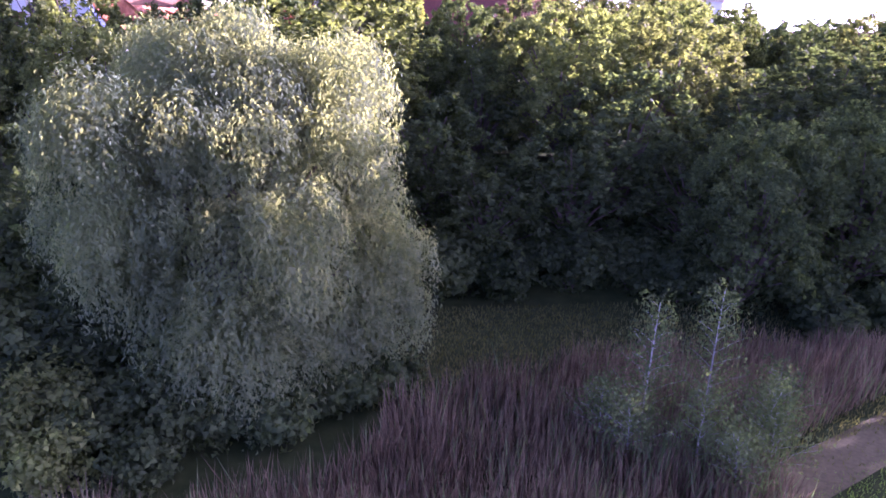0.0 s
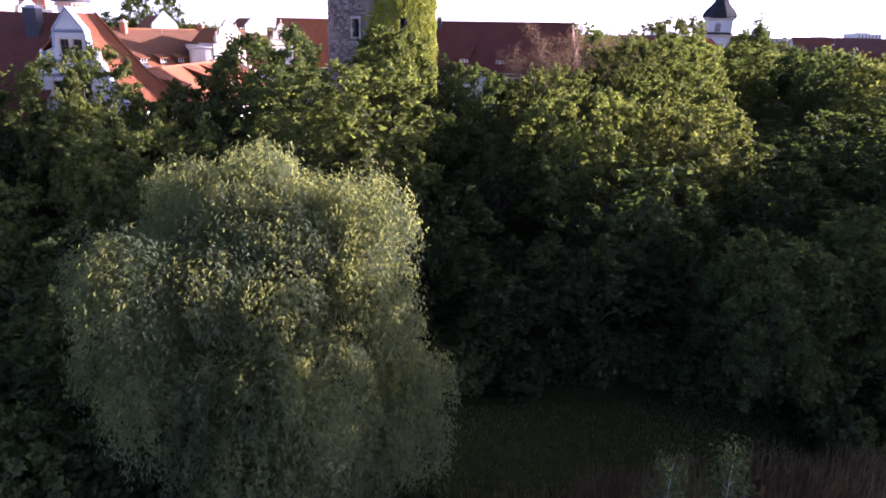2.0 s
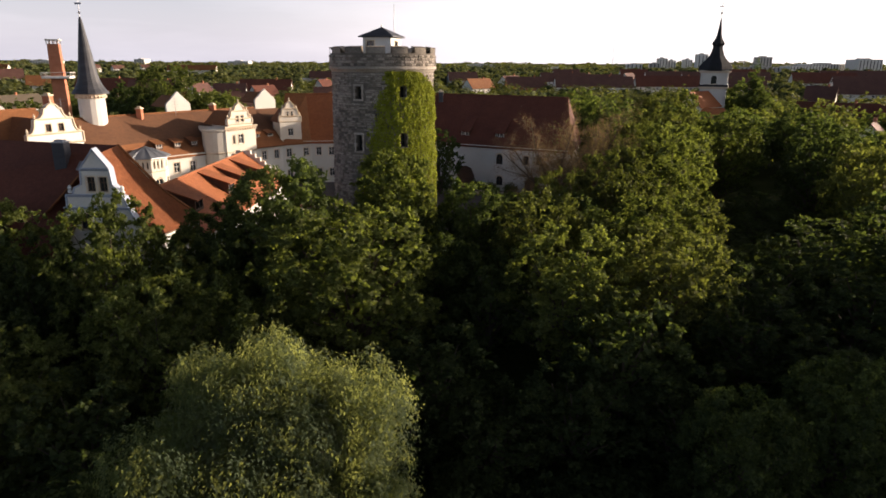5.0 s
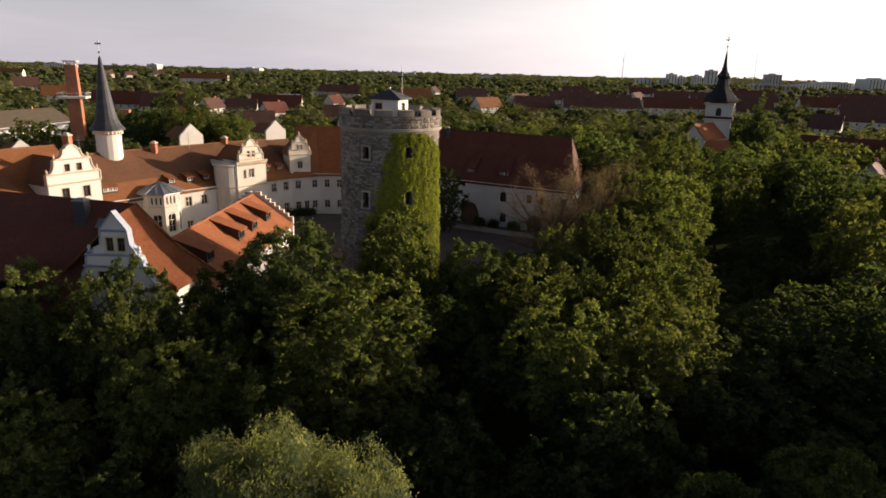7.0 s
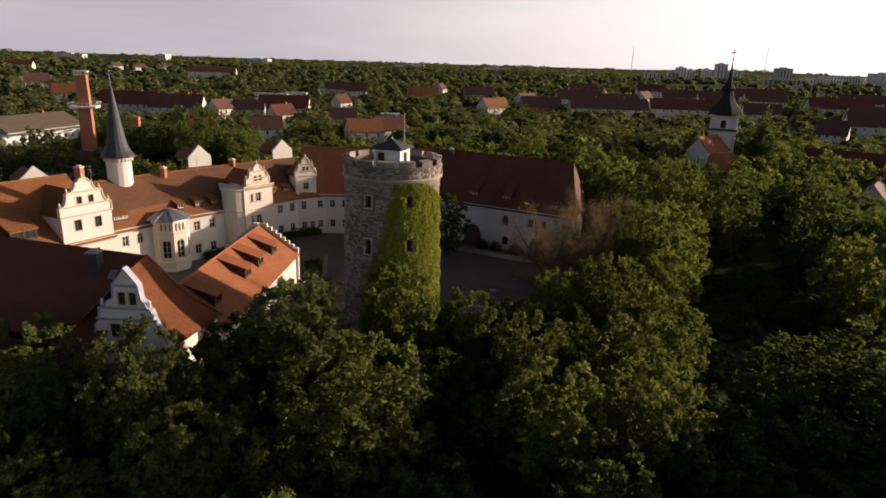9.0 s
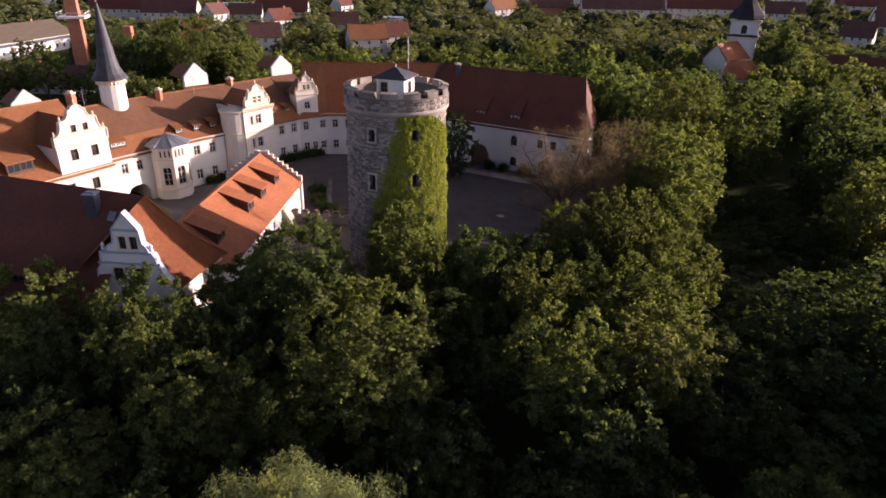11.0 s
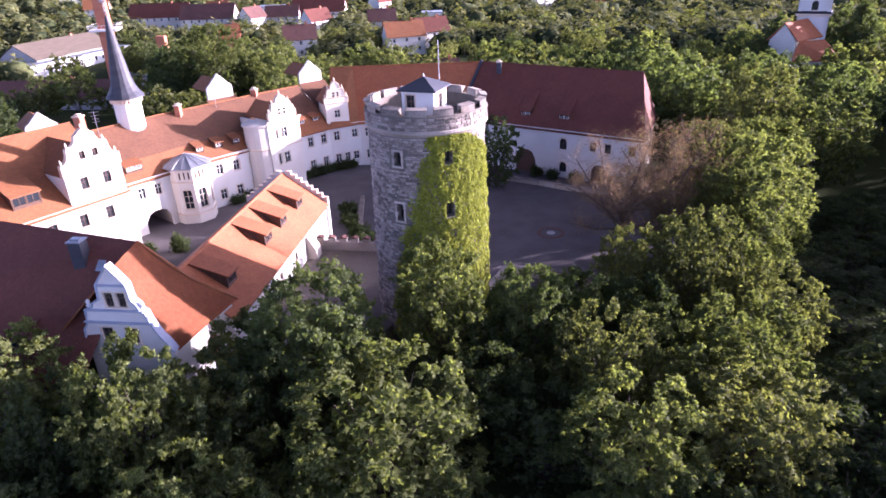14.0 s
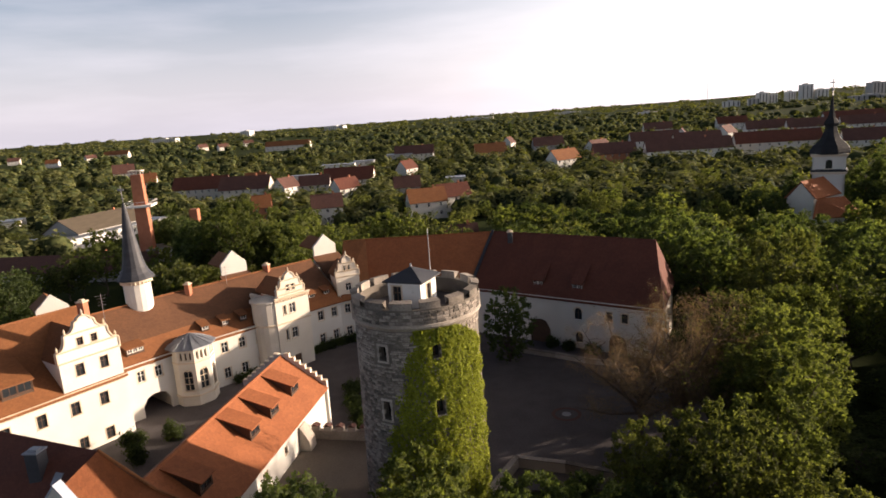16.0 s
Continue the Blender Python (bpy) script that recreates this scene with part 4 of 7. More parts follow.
def build_bay():
    d = Vector((0.55, 0.835)).normalized()
    root = thing("square_bay", facade_frame(Vector((-29.5, 41.2)), d), "white square stair bay with scrolled gable and cornice", "bay tower")
    ops = [(-0.55, 0.45, 5.0, 6.5), (-0.55, 0.45, 1.1, 2.7), (-0.6, 0.6, GROUND_Y, -1.6), (-1.6, -1.15, 1.0, 2.7), (-1.6, -1.15, 5.0, 6.4)]
    bm = bmesh.new()
    wall(bm, GROUND_Y - 0.6, [(-2.9, 7.6), (2.9, 7.6)], ops, 0, 0.4)
    part("front_wall", bm, PLASTER_WARM, root)
    for x in (-2.9, 2.5):
        bm = bmesh.new()
        box(bm, x, x + 0.4, 0.402, 7.0, GROUND_Y - 0.6, 7.6)
        part("side_wall", bm, PLASTER_WARM, root)
    for o in ops:
        if o[2] > 0:
            window(root, (o[0] + o[1]) / 2, (o[2] + o[3]) / 2, o[1] - o[0], o[3] - o[2], 0, None, WHITE_WOOD, (1, 1) if o[1] - o[0] > 0.6 else (0, 0), 0.1)
    bm = bmesh.new()
    box(bm, -0.6, 0.6, 0.1, 0.2, GROUND_Y, -1.6, 0.02)
    part("door", bm, WOOD_DARK, root, "dark wooden door of the stair bay")
    cornice(root, -3.1, 3.1, 7.3, 0, TRIM, 0.35, 0.5, True)
    cornice(root, -3.0, 3.0, 3.6, 0, TRIM, 0.15, 0.25, False, "string_course")
    gable_house(root, 0, 4.6, 7.75, 8.0, 3.2, 0.0, 0.4, [(-0.75, -0.2, 8.4, 9.4), (0.2, 0.75, 8.4, 9.4)], PLASTER_WARM, depth=6.0)
    for x in (-0.47, 0.47):
        window(root, x, 8.9, 0.55, 1.0, 0, None, WHITE_WOOD, (0, 1), 0.07)
    bm = bmesh.new()
    turned(bm, [(2.3, GROUND_Y - 0.6), (2.3, 7.0), (2.55, 7.15), (2.55, 7.4), (2.2, 7.45), (0.0, 7.9)], 20, centre=(-2.7, 2.5))
    part("round_corner", bm, PLASTER_WARM, root)
    bm = bmesh.new()
    turned(bm, [(2.3, 3.55), (2.42, 3.6), (2.42, 3.8), (2.3, 3.85)], 20, centre=(-2.7, 2.5))
    part("string_course", bm, TRIM, root)


build_bay()

# northern curved part, in two straight lengths, with the second scrolled gable
N1 = (Vector((-29.6, 46.8)), (0.6, 0.8), 6.2)
wins = [(x, z, 1.0, 1.55) for x in (2.3, 4.9) for z in (UP, LO)]
n1 = simple_range("castle_north_range", "white castle range with rows of windows beside the courtyard", *N1, 15.0, 3.9, 0, wins, [], PLASTER, kick=0.36)
for x in (1.6, 4.4):
    shed_dormer(n1, x, 0.9, 4.9, 1.2, 0.9, 0.8, TILE, 1.5, panes=1)
N2p = N1[0] + Vector(N1[1]) * 6.2
N2 = (N2p, (0.82, 0.57), 5.4)
wins = [(1.2, UP, 1.0, 1.55), (1.2, LO, 1.0, 1.5), (2.8, LO, 0.9, 1.5), (4.4, UP, 1.0, 1.4), (4.4, LO, 1.0, 1.4)]
n2 = simple_range("castle_corner_range", "white castle range with small scrolled gable above the eaves", *N2, 13.0, 3.9, 0, wins, [], PLASTER)
ops = [(1.2, 2.2, 5.0, 6.3), (1.1, 1.55, 8.3, 9.3), (1.85, 2.3, 8.3, 9.3)]
gable_house(n2, 1.7, 3.9, 3.9, 7.4, 3.5, -0.02, 0.4, ops, PLASTER_WARM, depth=5.0)
for x0, x1, a, b in ops:
    window(n2, (x0 + x1) / 2, (a + b) / 2, x1 - x0, b - a, -0.02, None, WHITE_WOOD, (1, 1) if x1 - x0 > 0.6 else (0, 1), 0.08)
N3p = N2p + Vector((0.82, 0.57)).normalized() * 5.4
N3d = Vector((-4.6, 56.6)) - N3p
wins = [(x, z, 1.0, 1.5) for x in (1.3, 3.6, 5.9, 8.2, 10.5) for z in (UP, LO)]
n3 = simple_range("castle_back_range", "white castle range behind the tower with long red roof", N3p, N3d, N3d.length, 15.0, 3.9, 0, wins, [], PLASTER)

# the bent roof over gateway, middle and northern ranges
nA, nM = Vector((-0.866, 0.5)), Vector((-0.8, 0.6))
F0, F1, F2, F3 = Vector((-45.3, 21.15)), Vector((-39.6, 31.4)), Vector((-31.0, 44.2)), Vector((-25.6, 51.6))
n1m = (nA + nM).normalized()


def ring(p, n, off, z):
    return (*(p + n * off), z)


for rt, (pa, na), (pb, nb) in ((gate, (F0, nA), (F1, n1m)), (mid, (F1, n1m), (F2, nM)), (n1, (F2, nM), (F3, nM))):
    mitred_roof(rt, [ring(pa, na, -0.45, 3.62), ring(pb, nb, -0.45, 3.62)], [ring(pa, na, 8.0, 9.65), ring(pb, nb, 8.0, 9.65)], [ring(pa, na, 16.4, 3.5), ring(pb, nb, 16.4, 3.5)], [ring(pa, na, 2.3, 5.95), ring(pb, nb, 2.3, 5.95)])
F4, F5 = N3p, Vector((-4.55, 56.6))
mitred_roof(n2, [(*(F3 + Vector((0.1, -0.5))), 3.6), (*(F4 + Vector((0.1, -0.45))), 3.6)], [(-27.2, 60.0, 11.9), (-23.4, 60.9, 11.9)], [(-30.5, 67.0, 4.0), (-25.0, 69.5, 4.0)])
mitred_roof(n3, [(*(F4 + Vector((0.1, -0.45))), 3.6), (F5.x, F5.y - 0.45, 3.6)], [(-23.4, 60.9, 11.9), (-1.3, 63.4, 11.95)], [(-25.0, 69.5, 4.0), (2.0, 70.4, 4.0)], mat=TILE_ORANGE)
bm = bmesh.new()
slab(bm, [n2.matrix_basis.inverted() @ Vector(p) for p in ((-30.5, 67.0, 4.0), (-26.0, 51.0, 3.6), (-27.2, 60.0, 11.9))], 0.16)
part("hip_roof", bm, TILE, n2)

# barn-like east range
BD = Vector((0.9, -0.436)).normalized()
BP = Vector((12.5, 48.2)) - BD * 19.0
bw = [(23.8, 1.9, 0.95, 1.4), (26.1, 1.9, 0.95, 1.4), (29.8, 1.9, 0.95, 1.4), (30.6, -2.0, 0.9, 1.2)]
doors = [(10.7, 14.3, GROUND_Y - 0.3, -1.4, 1.6), (23.6, 26.4, GROUND_Y - 0.3, -1.9, 1.1)]
arches = [(18.35, 19.55, 0.9, 2.1, 0.6), (18.45, 19.65, -2.7, -1.6, 0.5)]
barn = simple_range("east_barn_range", "long white barn range with huge dark red tiled roof", BP, BD, 31.4, 15.6, 4.0, 12.0, bw, doors + arches, PLASTER, roof=TILE_DARK, hip=(0, 1.7), frame_mat=WOOD_DARK, casing=0.16)
for x in (11.8, 18.4):
    shed_dormer(barn, x, 1.2, 5.0, 1.7, 1.1, 1.0, TILE_DARK, 4.2, panes=2, frame_mat=WHITE_WOOD)
for o in arches:
    window(barn, (o[0] + o[1]) / 2, (o[2] + o[3] + o[4] * 0.7) / 2, o[1] - o[0], o[3] - o[2] + o[4] * 0.9, 0.02, None, WOOD_DARK, (1, 1), 0)
    bm = bmesh.new()
    for k in range(9):
        t0, t1 = math.pi * k / 9, math.pi * (k + 0.94) / 9
        c, hw = (o[0] + o[1]) / 2, (o[1] - o[0]) / 2
        q = [(c + math.cos(t) * (hw + e), -0.05, o[3] + math.sin(t) * (o[4] + e)) for t, e in ((t0, 0.0), (t1, 0.0), (t1, 0.22), (t0, 0.22))]
        a, b = [bm.verts.new(p) for p in q], [bm.verts.new((p[0], 0.1, p[2])) for p in q]
        bm.faces.new(a), bm.faces.new(b)
        for i in range(4):
            bm.faces.new((a[i], a[(i + 1) % 4], b[(i + 1) % 4], b[i]))
    part("arch_stones", bm, TRIM, barn)
for o in doors:
    bm = bmesh.new()
    box(bm, o[0], o[1], 0.35, 0.45, o[2], o[3] + o[4], 0.02)
    part("barn_door", bm, WOOD_DARK, barn, "dark wooden barn gate in an arch")
# the far end of the barn runs askew to its front
for ob in barn.children_recursive:
    if ob.name.split(".")[0] in ("roof", "end_wall", "back_wall", "ridge_tiles"):
        m = ob.matrix_basis
        for v in ob.data.vertices:
            q = m @ v.co
            if q.x > 26:
                q.x -= 0.2 * max(0.0, q.y)
                v.co = m.inverted() @ q
bm = bmesh.new()
box(bm, -0.25, 0.25, -0.6, 0.3, 4.0, 4.5)
slab(bm, [(-0.22, -0.5, 4.25), (0.22, -0.5, 4.25), (0.22, 7.8, 12.35), (-0.22, 7.8, 12.35)], 0.5)
part("fire_wall", bm, SLATE, barn, "grey sheet-covered fire wall across the roof")

# chimneys
chimney(-46.6, 19.9, 10.6, 13.6, 0.9)
chimney(-44.0, 37.9, 8.6, 10.8, 0.8)
chimney(-37.0, 49.5, 9.0, 10.7, 0.9)
chimney(2.0, 59.8, 10.6, 12.7, 0.8, SLATE, "dark slate-clad chimney on the barn roof")

# ---- dormer wing, front house, yard ----
def build_dormer_wing():
    root = thing("dormer_wing", facade_frame((-17.2, -7.0), (0, 1)), "low white wing with bright tiled roof and three shed dormers", "castle wing")
    length, depth, ze, zr = 27.3, 9.6, 2.75, 6.45
    wins = [(x, 1.0, 0.55, 0.75) for x in (6.0, 11.0, 15.5)]
    bm = bmesh.new()
    wall(bm, -4.6, [(0, ze), (length, ze)], [(x - w / 2, x + w / 2, z - h / 2, z + h / 2) for x, z, w, h in wins], 0, 0.5)
    part("front_wall", bm, PLASTER, root)
    for x, z, w, h in wins:
        window(root, x, z, w, h, 0, None, WOOD_DARK, (0, 0), 0.07)
    bm = bmesh.new()
    box(bm, 0, length, depth - 0.4, depth, -4.6, ze)
    part("back_wall", bm, PLASTER, root)
    roof_pair(root, TILE_ORANGE, 0, length - 0.45, depth, ze, zr, 0.45)
    # stepped gable at the courtyard end
    bm = bmesh.new()
    steps = 8
    pts = [(-0.3, -4.6), (depth + 0.3, -4.6)]
    right = []
    for k in range(steps):
        y0 = depth + 0.35 - k * (depth / 2) / steps
        y1 = depth + 0.35 - (k + 1) * (depth / 2) / steps
        z = ze + 0.14 + (zr - ze) * (k + 1.0) / steps
        right += [(y0, z), (y1, z)]
    left = [(depth - y, z) for y, z in reversed(right)]
    ring = pts + right + left
    a, b = [bm.verts.new((length - 0.45, y, z)) for y, z in ring], [bm.verts.new((length, y, z)) for y, z in ring]
    bm.faces.new(a), bm.faces.new(b)
    for i in range(len(ring)):
        j = (i + 1) % len(ring)
        bm.faces.new((a[i], a[j], b[j], b[i]))
    part("stepped_gable", bm, PLASTER, root, "white stepped gable of the wing")
    for k in range(steps):
        for y0, y1, z in ((right[2 * k][0], right[2 * k + 1][0], right[2 * k][1]), (depth - right[2 * k + 1][0], depth - right[2 * k][0], right[2 * k][1])):
            bm = bmesh.new()
            lo, hi = min(y0, y1), max(y0, y1)
            box(bm, length - 0.52, length + 0.07, lo, hi + 0.02, z, z + 0.09, 0.01)
            part("coping", bm, TRIM, root)
    s = (zr - ze) / (depth / 2)
    for x in (12.7, 17.1, 22.3, 3.9):
        shed_dormer(root, x, 1.45, ze + 1.45 * s, 1.9, 1.35, s, TILE_ORANGE, 3.1, panes=1, frame_mat=WOOD_DARK)
    bm = bmesh.new()
    prism(bm, [(0, -4.6), (-1.5, -4.6), (-1.1, 0.2), (-0.2, 1.7), (0, 1.7)], -0.8, 0.8)
    bt = part("buttress", bm, STONE, root, "sloping stone buttress against the wing")
    bt.matrix_basis = Matrix(((0, 1, 0, 19.5), (1, 0, 0, 0), (0, 0, 1, 0), (0, 0, 0, 1)))


build_dormer_wing()


def bell_slope(bm, top, low, steps=7, sag=0.75, thick=0.16):
    """A roof slope between an upper and a lower edge (two points each) that flattens out towards the eave."""
    rows = []
    for k in range(steps + 1):
        f = k / steps
        dz = -sag * math.sin(math.pi * f ** 0.8) * 0.9
        rows.append([bm.verts.new((a[0] + (b[0] - a[0]) * f, a[1] + (b[1] - a[1]) * f, a[2] + (b[2] - a[2]) * f + dz)) for a, b in zip(top, low)])
    for (a, b), (c, d) in zip(rows, rows[1:]):
        bm.faces.new((a, b, d, c))
    bmesh.ops.solidify(bm, geom=bm.faces[:], thickness=thick)


def build_front_house():
    """The front house: a short ridge behind the scrolled south gable, hipped to the north, and a long west arm with its ridge askew."""
    root = thing("front_house", pose(0, 0, 0), "white house with red tiled roof and scrolled south gable", "house")
    ys = -14.2
    apex, front = (-22.3, -9.5, 10.95), (-21.75, ys + 0.4, 10.75)
    ne, se = (-17.3, -5.4, 3.75), (-18.15, ys + 0.4, 4.15)
    nw = (-26.2, -3.4, 4.0)
    bm = bmesh.new()
    lo = [bm.verts.new((x, y, -9.0)) for x, y in ((se[0] - 0.75, ys + 0.45), (se[0] - 0.35, ys + 0.45), (ne[0] - 0.4, ne[1] - 0.4), (ne[0] - 0.8, ne[1] - 0.4))]
    hi = [bm.verts.new((v.co.x, v.co.y, 3.75)) for v in lo]
    bm.faces.new(lo[::-1]), bm.faces.new(hi)
    for i in range(4):
        bm.faces.new((lo[i], lo[(i + 1) % 4], hi[(i + 1) % 4], hi[i]))
    part("east_wall", bm, PLASTER, root)
    bm = bmesh.new()
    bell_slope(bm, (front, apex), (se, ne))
    # brighter tiles than the other slopes: the sunlit side is put into the colour
    part("east_roof", bm, TILE_ORANGE, root, "clay-tiled east roof slope, coloured brighter for its sunlit side")
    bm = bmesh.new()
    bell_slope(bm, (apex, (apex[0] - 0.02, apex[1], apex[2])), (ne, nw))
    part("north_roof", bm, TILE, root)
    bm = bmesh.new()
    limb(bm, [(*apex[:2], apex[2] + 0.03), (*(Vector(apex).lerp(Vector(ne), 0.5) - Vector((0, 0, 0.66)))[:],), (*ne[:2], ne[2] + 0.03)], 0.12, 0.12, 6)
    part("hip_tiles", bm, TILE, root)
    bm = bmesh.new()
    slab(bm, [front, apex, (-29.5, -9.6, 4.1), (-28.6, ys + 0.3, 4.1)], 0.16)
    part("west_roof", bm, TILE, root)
    # scrolled south gable
    gx = -21.75
    prof = [(-24.9, 4.4), (-24.75, 6.0), (-24.35, 6.55), (-24.25, 7.6), (-23.75, 7.65), (-23.55, 8.2), (-22.95, 8.5), (-22.85, 9.75), (gx, 11.2), (-20.7, 9.75), (-20.6, 8.5), (-20.3, 8.2), (-20.05, 7.6), (-19.8, 7.5), (-19.6, 6.7), (-19.1, 5.7), (-18.6, 5.0), (-18.2, 4.3)]
    ops = [(-22.55, -21.9, 7.95, 9.1), (-21.6, -20.95, 7.95, 9.1), (-23.5, -22.6, 4.95, 6.2), (-21.6, -20.7, 4.95, 6.2)]
    bm = bmesh.new()
    wall(bm, -9.0, prof, ops, ys, 0.45)
    g = part("gable", bm, PLASTER, root, "white south gable with scrolls and mouldings")
    bm = bmesh.new()
    edge_strip(bm, prof, ys - 0.14, ys + 0.6, 0.1)
    part("coping", bm, LEAD, g, "blue-grey sheet coping")
    for x0, x1, z in ((-22.9, -20.6, 9.55), (-24.3, -19.8, 7.5), (-24.6, -19.3, 6.5)):
        cornice(g, x0, x1, z, ys, LEAD, 0.22, 0.25, False, "moulding")
    for x0, x1, a, b in ops:
        window(g, (x0 + x1) / 2, (a + b) / 2, x1 - x0, b - a, ys, None, WOOD_DARK, (1, 1), 0.1)
    for x in (-24.1, -19.95):
        bm = bmesh.new()
        turned(bm, [(0.16, 0), (0.2, 0.12), (0.1, 0.2), (0.16, 0.4), (0.1, 0.55), (0.0, 0.62)], 8, centre=(x, ys + 0.2))
        ob = part("finial", bm, WHITE_WOOD, g)
        ob.location.z = 7.8
    bm = bmesh.new()
    box(bm, -0.012, 0.012, -0.6, 0.6, 0.6, 2.6)
    part("shutter", bm, BRICK, root, "red-brown wooden shutter").matrix_basis = pose(-17.93, -9.4, 0, 0, 0, -5)
    # west arm: ridge along x
    bm = bmesh.new()
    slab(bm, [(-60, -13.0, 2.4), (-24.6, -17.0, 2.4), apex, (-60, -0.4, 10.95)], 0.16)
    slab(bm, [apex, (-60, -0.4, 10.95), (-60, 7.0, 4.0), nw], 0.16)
    # darker tiles than the east slope: this side's shade is put into the colour
    part("main_roof", bm, TILE_DARK, root, "large red tiled roof of the west arm, coloured darker for its shade")
    bm = bmesh.new()
    slab(bm, [(-60, -12.6, 2.5), (-60, -12.2, 2.5), (-25.0, -16.2, 2.5), (-25.0, -16.6, 2.5)], 11.5)
    part("west_arm_wall", bm, PLASTER, root)
    bm = bmesh.new()
    slab(bm, [(-60, 6.2, 4.0), (-60, 6.6, 4.0), (-26.6, -3.6, 4.0), (-26.6, -4.0, 4.0)], 8.6)
    part("west_arm_wall", bm, PLASTER, root)
    d = shed_dormer(root, 0, 0, 0, 5.0, 1.3, 0.676, TILE_DARK, 5.2, panes=3, frame_mat=WOOD_DARK)
    d.matrix_basis = pose(-32.0, -14.4, 4.0, 0, 0, -8)
    bm = bmesh.new()
    box(bm, -0.35, 0.35, -0.45, 0.45, -0.1, 0.14, 0.02)
    sl = part("skylight", bm, STEEL, root, "small roof light")
    sl.matrix_basis = pose(-24.9, -10.6, 9.32, 46, 0, -8)
    st = thing("chimney", pose(-26.7, -10.2, 6.8, 0, 0, 3), "broad dark slate-clad chimney block on the front roof", "chimney", "castle chimneys")
    bm = bmesh.new()
    box(bm, -0.5, 0.5, -0.5, 0.5, 0, 4.4, 0.03)
    part("shaft", bm, SLATE, st)
    bm = bmesh.new()
    box(bm, -0.57, 0.57, -0.57, 0.57, 4.4, 4.5, 0.02)
    box(bm, -0.35, 0.35, -0.25, 0.25, 4.5, 4.64)
    part("cap", bm, ZINC, st)


build_front_house()


def build_spire():
    root = thing("stair_tower", pose(-48.2, 32.5, 1.2), "white round stair tower with pointed slate spire", "tower")
    bm = bmesh.new()
    turned(bm, [(1.8, -6.0), (1.8, 11.3), (1.9, 11.5), (1.9, 11.9)], 16)
    part("shaft", bm, PLASTER, root)
    bm = bmesh.new()
    turned(bm, [(1.8, 11.2), (2.0, 11.5), (2.0, 11.85), (1.7, 11.9)], 16)
    for k in range(24):
        a = 2 * math.pi * k / 24
        c, s = 1.97 * math.cos(a), 1.97 * math.sin(a)
        box(bm, c - 0.1, c + 0.1, s - 0.1, s + 0.1, 11.25, 11.6)
    part("cornice", bm, TRIM, root)
    bm = bmesh.new()
    turned(bm, [(2.5, 11.85), (2.45, 12.05), (1.95, 12.7), (1.58, 13.5), (1.34, 14.5), (1.02, 16.6), (0.6, 19.6), (0.2, 22.2), (0.0, 22.6)], 16)
    part("spire", bm, SLATE, root, "dark slate spire with flared foot")
    bm = bmesh.new()
    turned(bm, [(0.05, 22.3), (0.04, 24.7), (0, 24.8)], 6)
    box(bm, -0.5, 0.45, -0.02, 0.02, 24.1, 24.35)
    turned(bm, [(0.0, 22.8), (0.2, 23.0), (0.0, 23.2)], 8)
    part("weather_vane", bm, STEEL, root)


build_spire()


def white_gable(x, y, z, w, h, rot):
    """The back of a gable seen above the roofs."""
    root = thing("roof_gable", pose(x, y, z, 0, 0, rot), "white plastered gable standing above the castle roof", "gable", "rear castle gables")
    bm = bmesh.new()
    wall(bm, -6, [(-w / 2, h * 0.3), (-w * 0.44, h * 0.42), (-w * 0.36, h * 0.5), (0, h), (w * 0.36, h * 0.5), (w * 0.44, h * 0.42), (w / 2, h * 0.3)], [], 0, 0.5)
    part("gable_wall", bm, PLASTER, root)
    bm = bmesh.new()
    slab(bm, [(-w / 2, 0.5, h * 0.2), (0, 0.5, h * 0.75), (0, 6, h * 0.75), (-w / 2, 6, h * 0.2)], 0.15)
    slab(bm, [(0, 0.5, h * 0.75), (w / 2, 0.5, h * 0.2), (w / 2, 6, h * 0.2), (0, 6, h * 0.75)], 0.15)
    part("gable_roof", bm, TILE, root)
    bm = bmesh.new()
    slab(bm, [(-w * 0.6, -6.0, -4.2), (w * 0.6, -6.0, -4.2), (w * 0.6, -0.03, -0.7), (-w * 0.6, -0.03, -0.7)], 0.16)
    part("front_roof", bm, TILE_WORN, root)


white_gable(-44.0, 52.0, 9.4, 4.4, 3.2, 50)
white_gable(-32.0, 63.4, 9.7, 4.4, 3.0, 48)
white_gable(-61.0, 31.0, 8.4, 4.2, 3.0, 50)

def antenna(x, y, z, h):
    root = thing("roof_antenna", pose(x, y, z, 0, 0, 35), "thin metal aerial standing on the castle roof", "antenna")
    bm = bmesh.new()
    turned(bm, [(0.035, 0), (0.025, h), (0, h + 0.02)], 6)
    part("mast", bm, STEEL, root)
    for k, w in enumerate((1.3, 1.1, 0.9, 1.0)):
        bm = bmesh.new()
        box(bm, -w / 2, w / 2, -0.015, 0.015, h - 0.25 - 0.42 * k, h - 0.22 - 0.42 * k)
        part("crossbar", bm, STEEL, root)


antenna(-48.6, 25.6, 8.6, 4.2)
antenna(-40.6, 43.0, 8.6, 3.4)

# ---- courtyard, terrace and walls ----
def paving(name, pts, z, mat, label, thick=0.25):
    bm = bmesh.new()
    slab(bm, [(x, y, z) for x, y in pts], thick)
    tagged(part(name, bm, mat), label, "paving", kind="structure")


paving("pavement", [(-50.0, 10), (-56.0, 27), (-47.0, 38.0), (-28.5, 47.5), (-22.0, 54.0), (-4.0, 56.0), (26.0, 42.5), (26.0, 12), (4.0, 10), (-17.2, 20.6), (-26.8, 20.4), (-27.0, 3.0)], -3.62, COBBLE, "worn grey cobbled castle courtyard", 0.6)
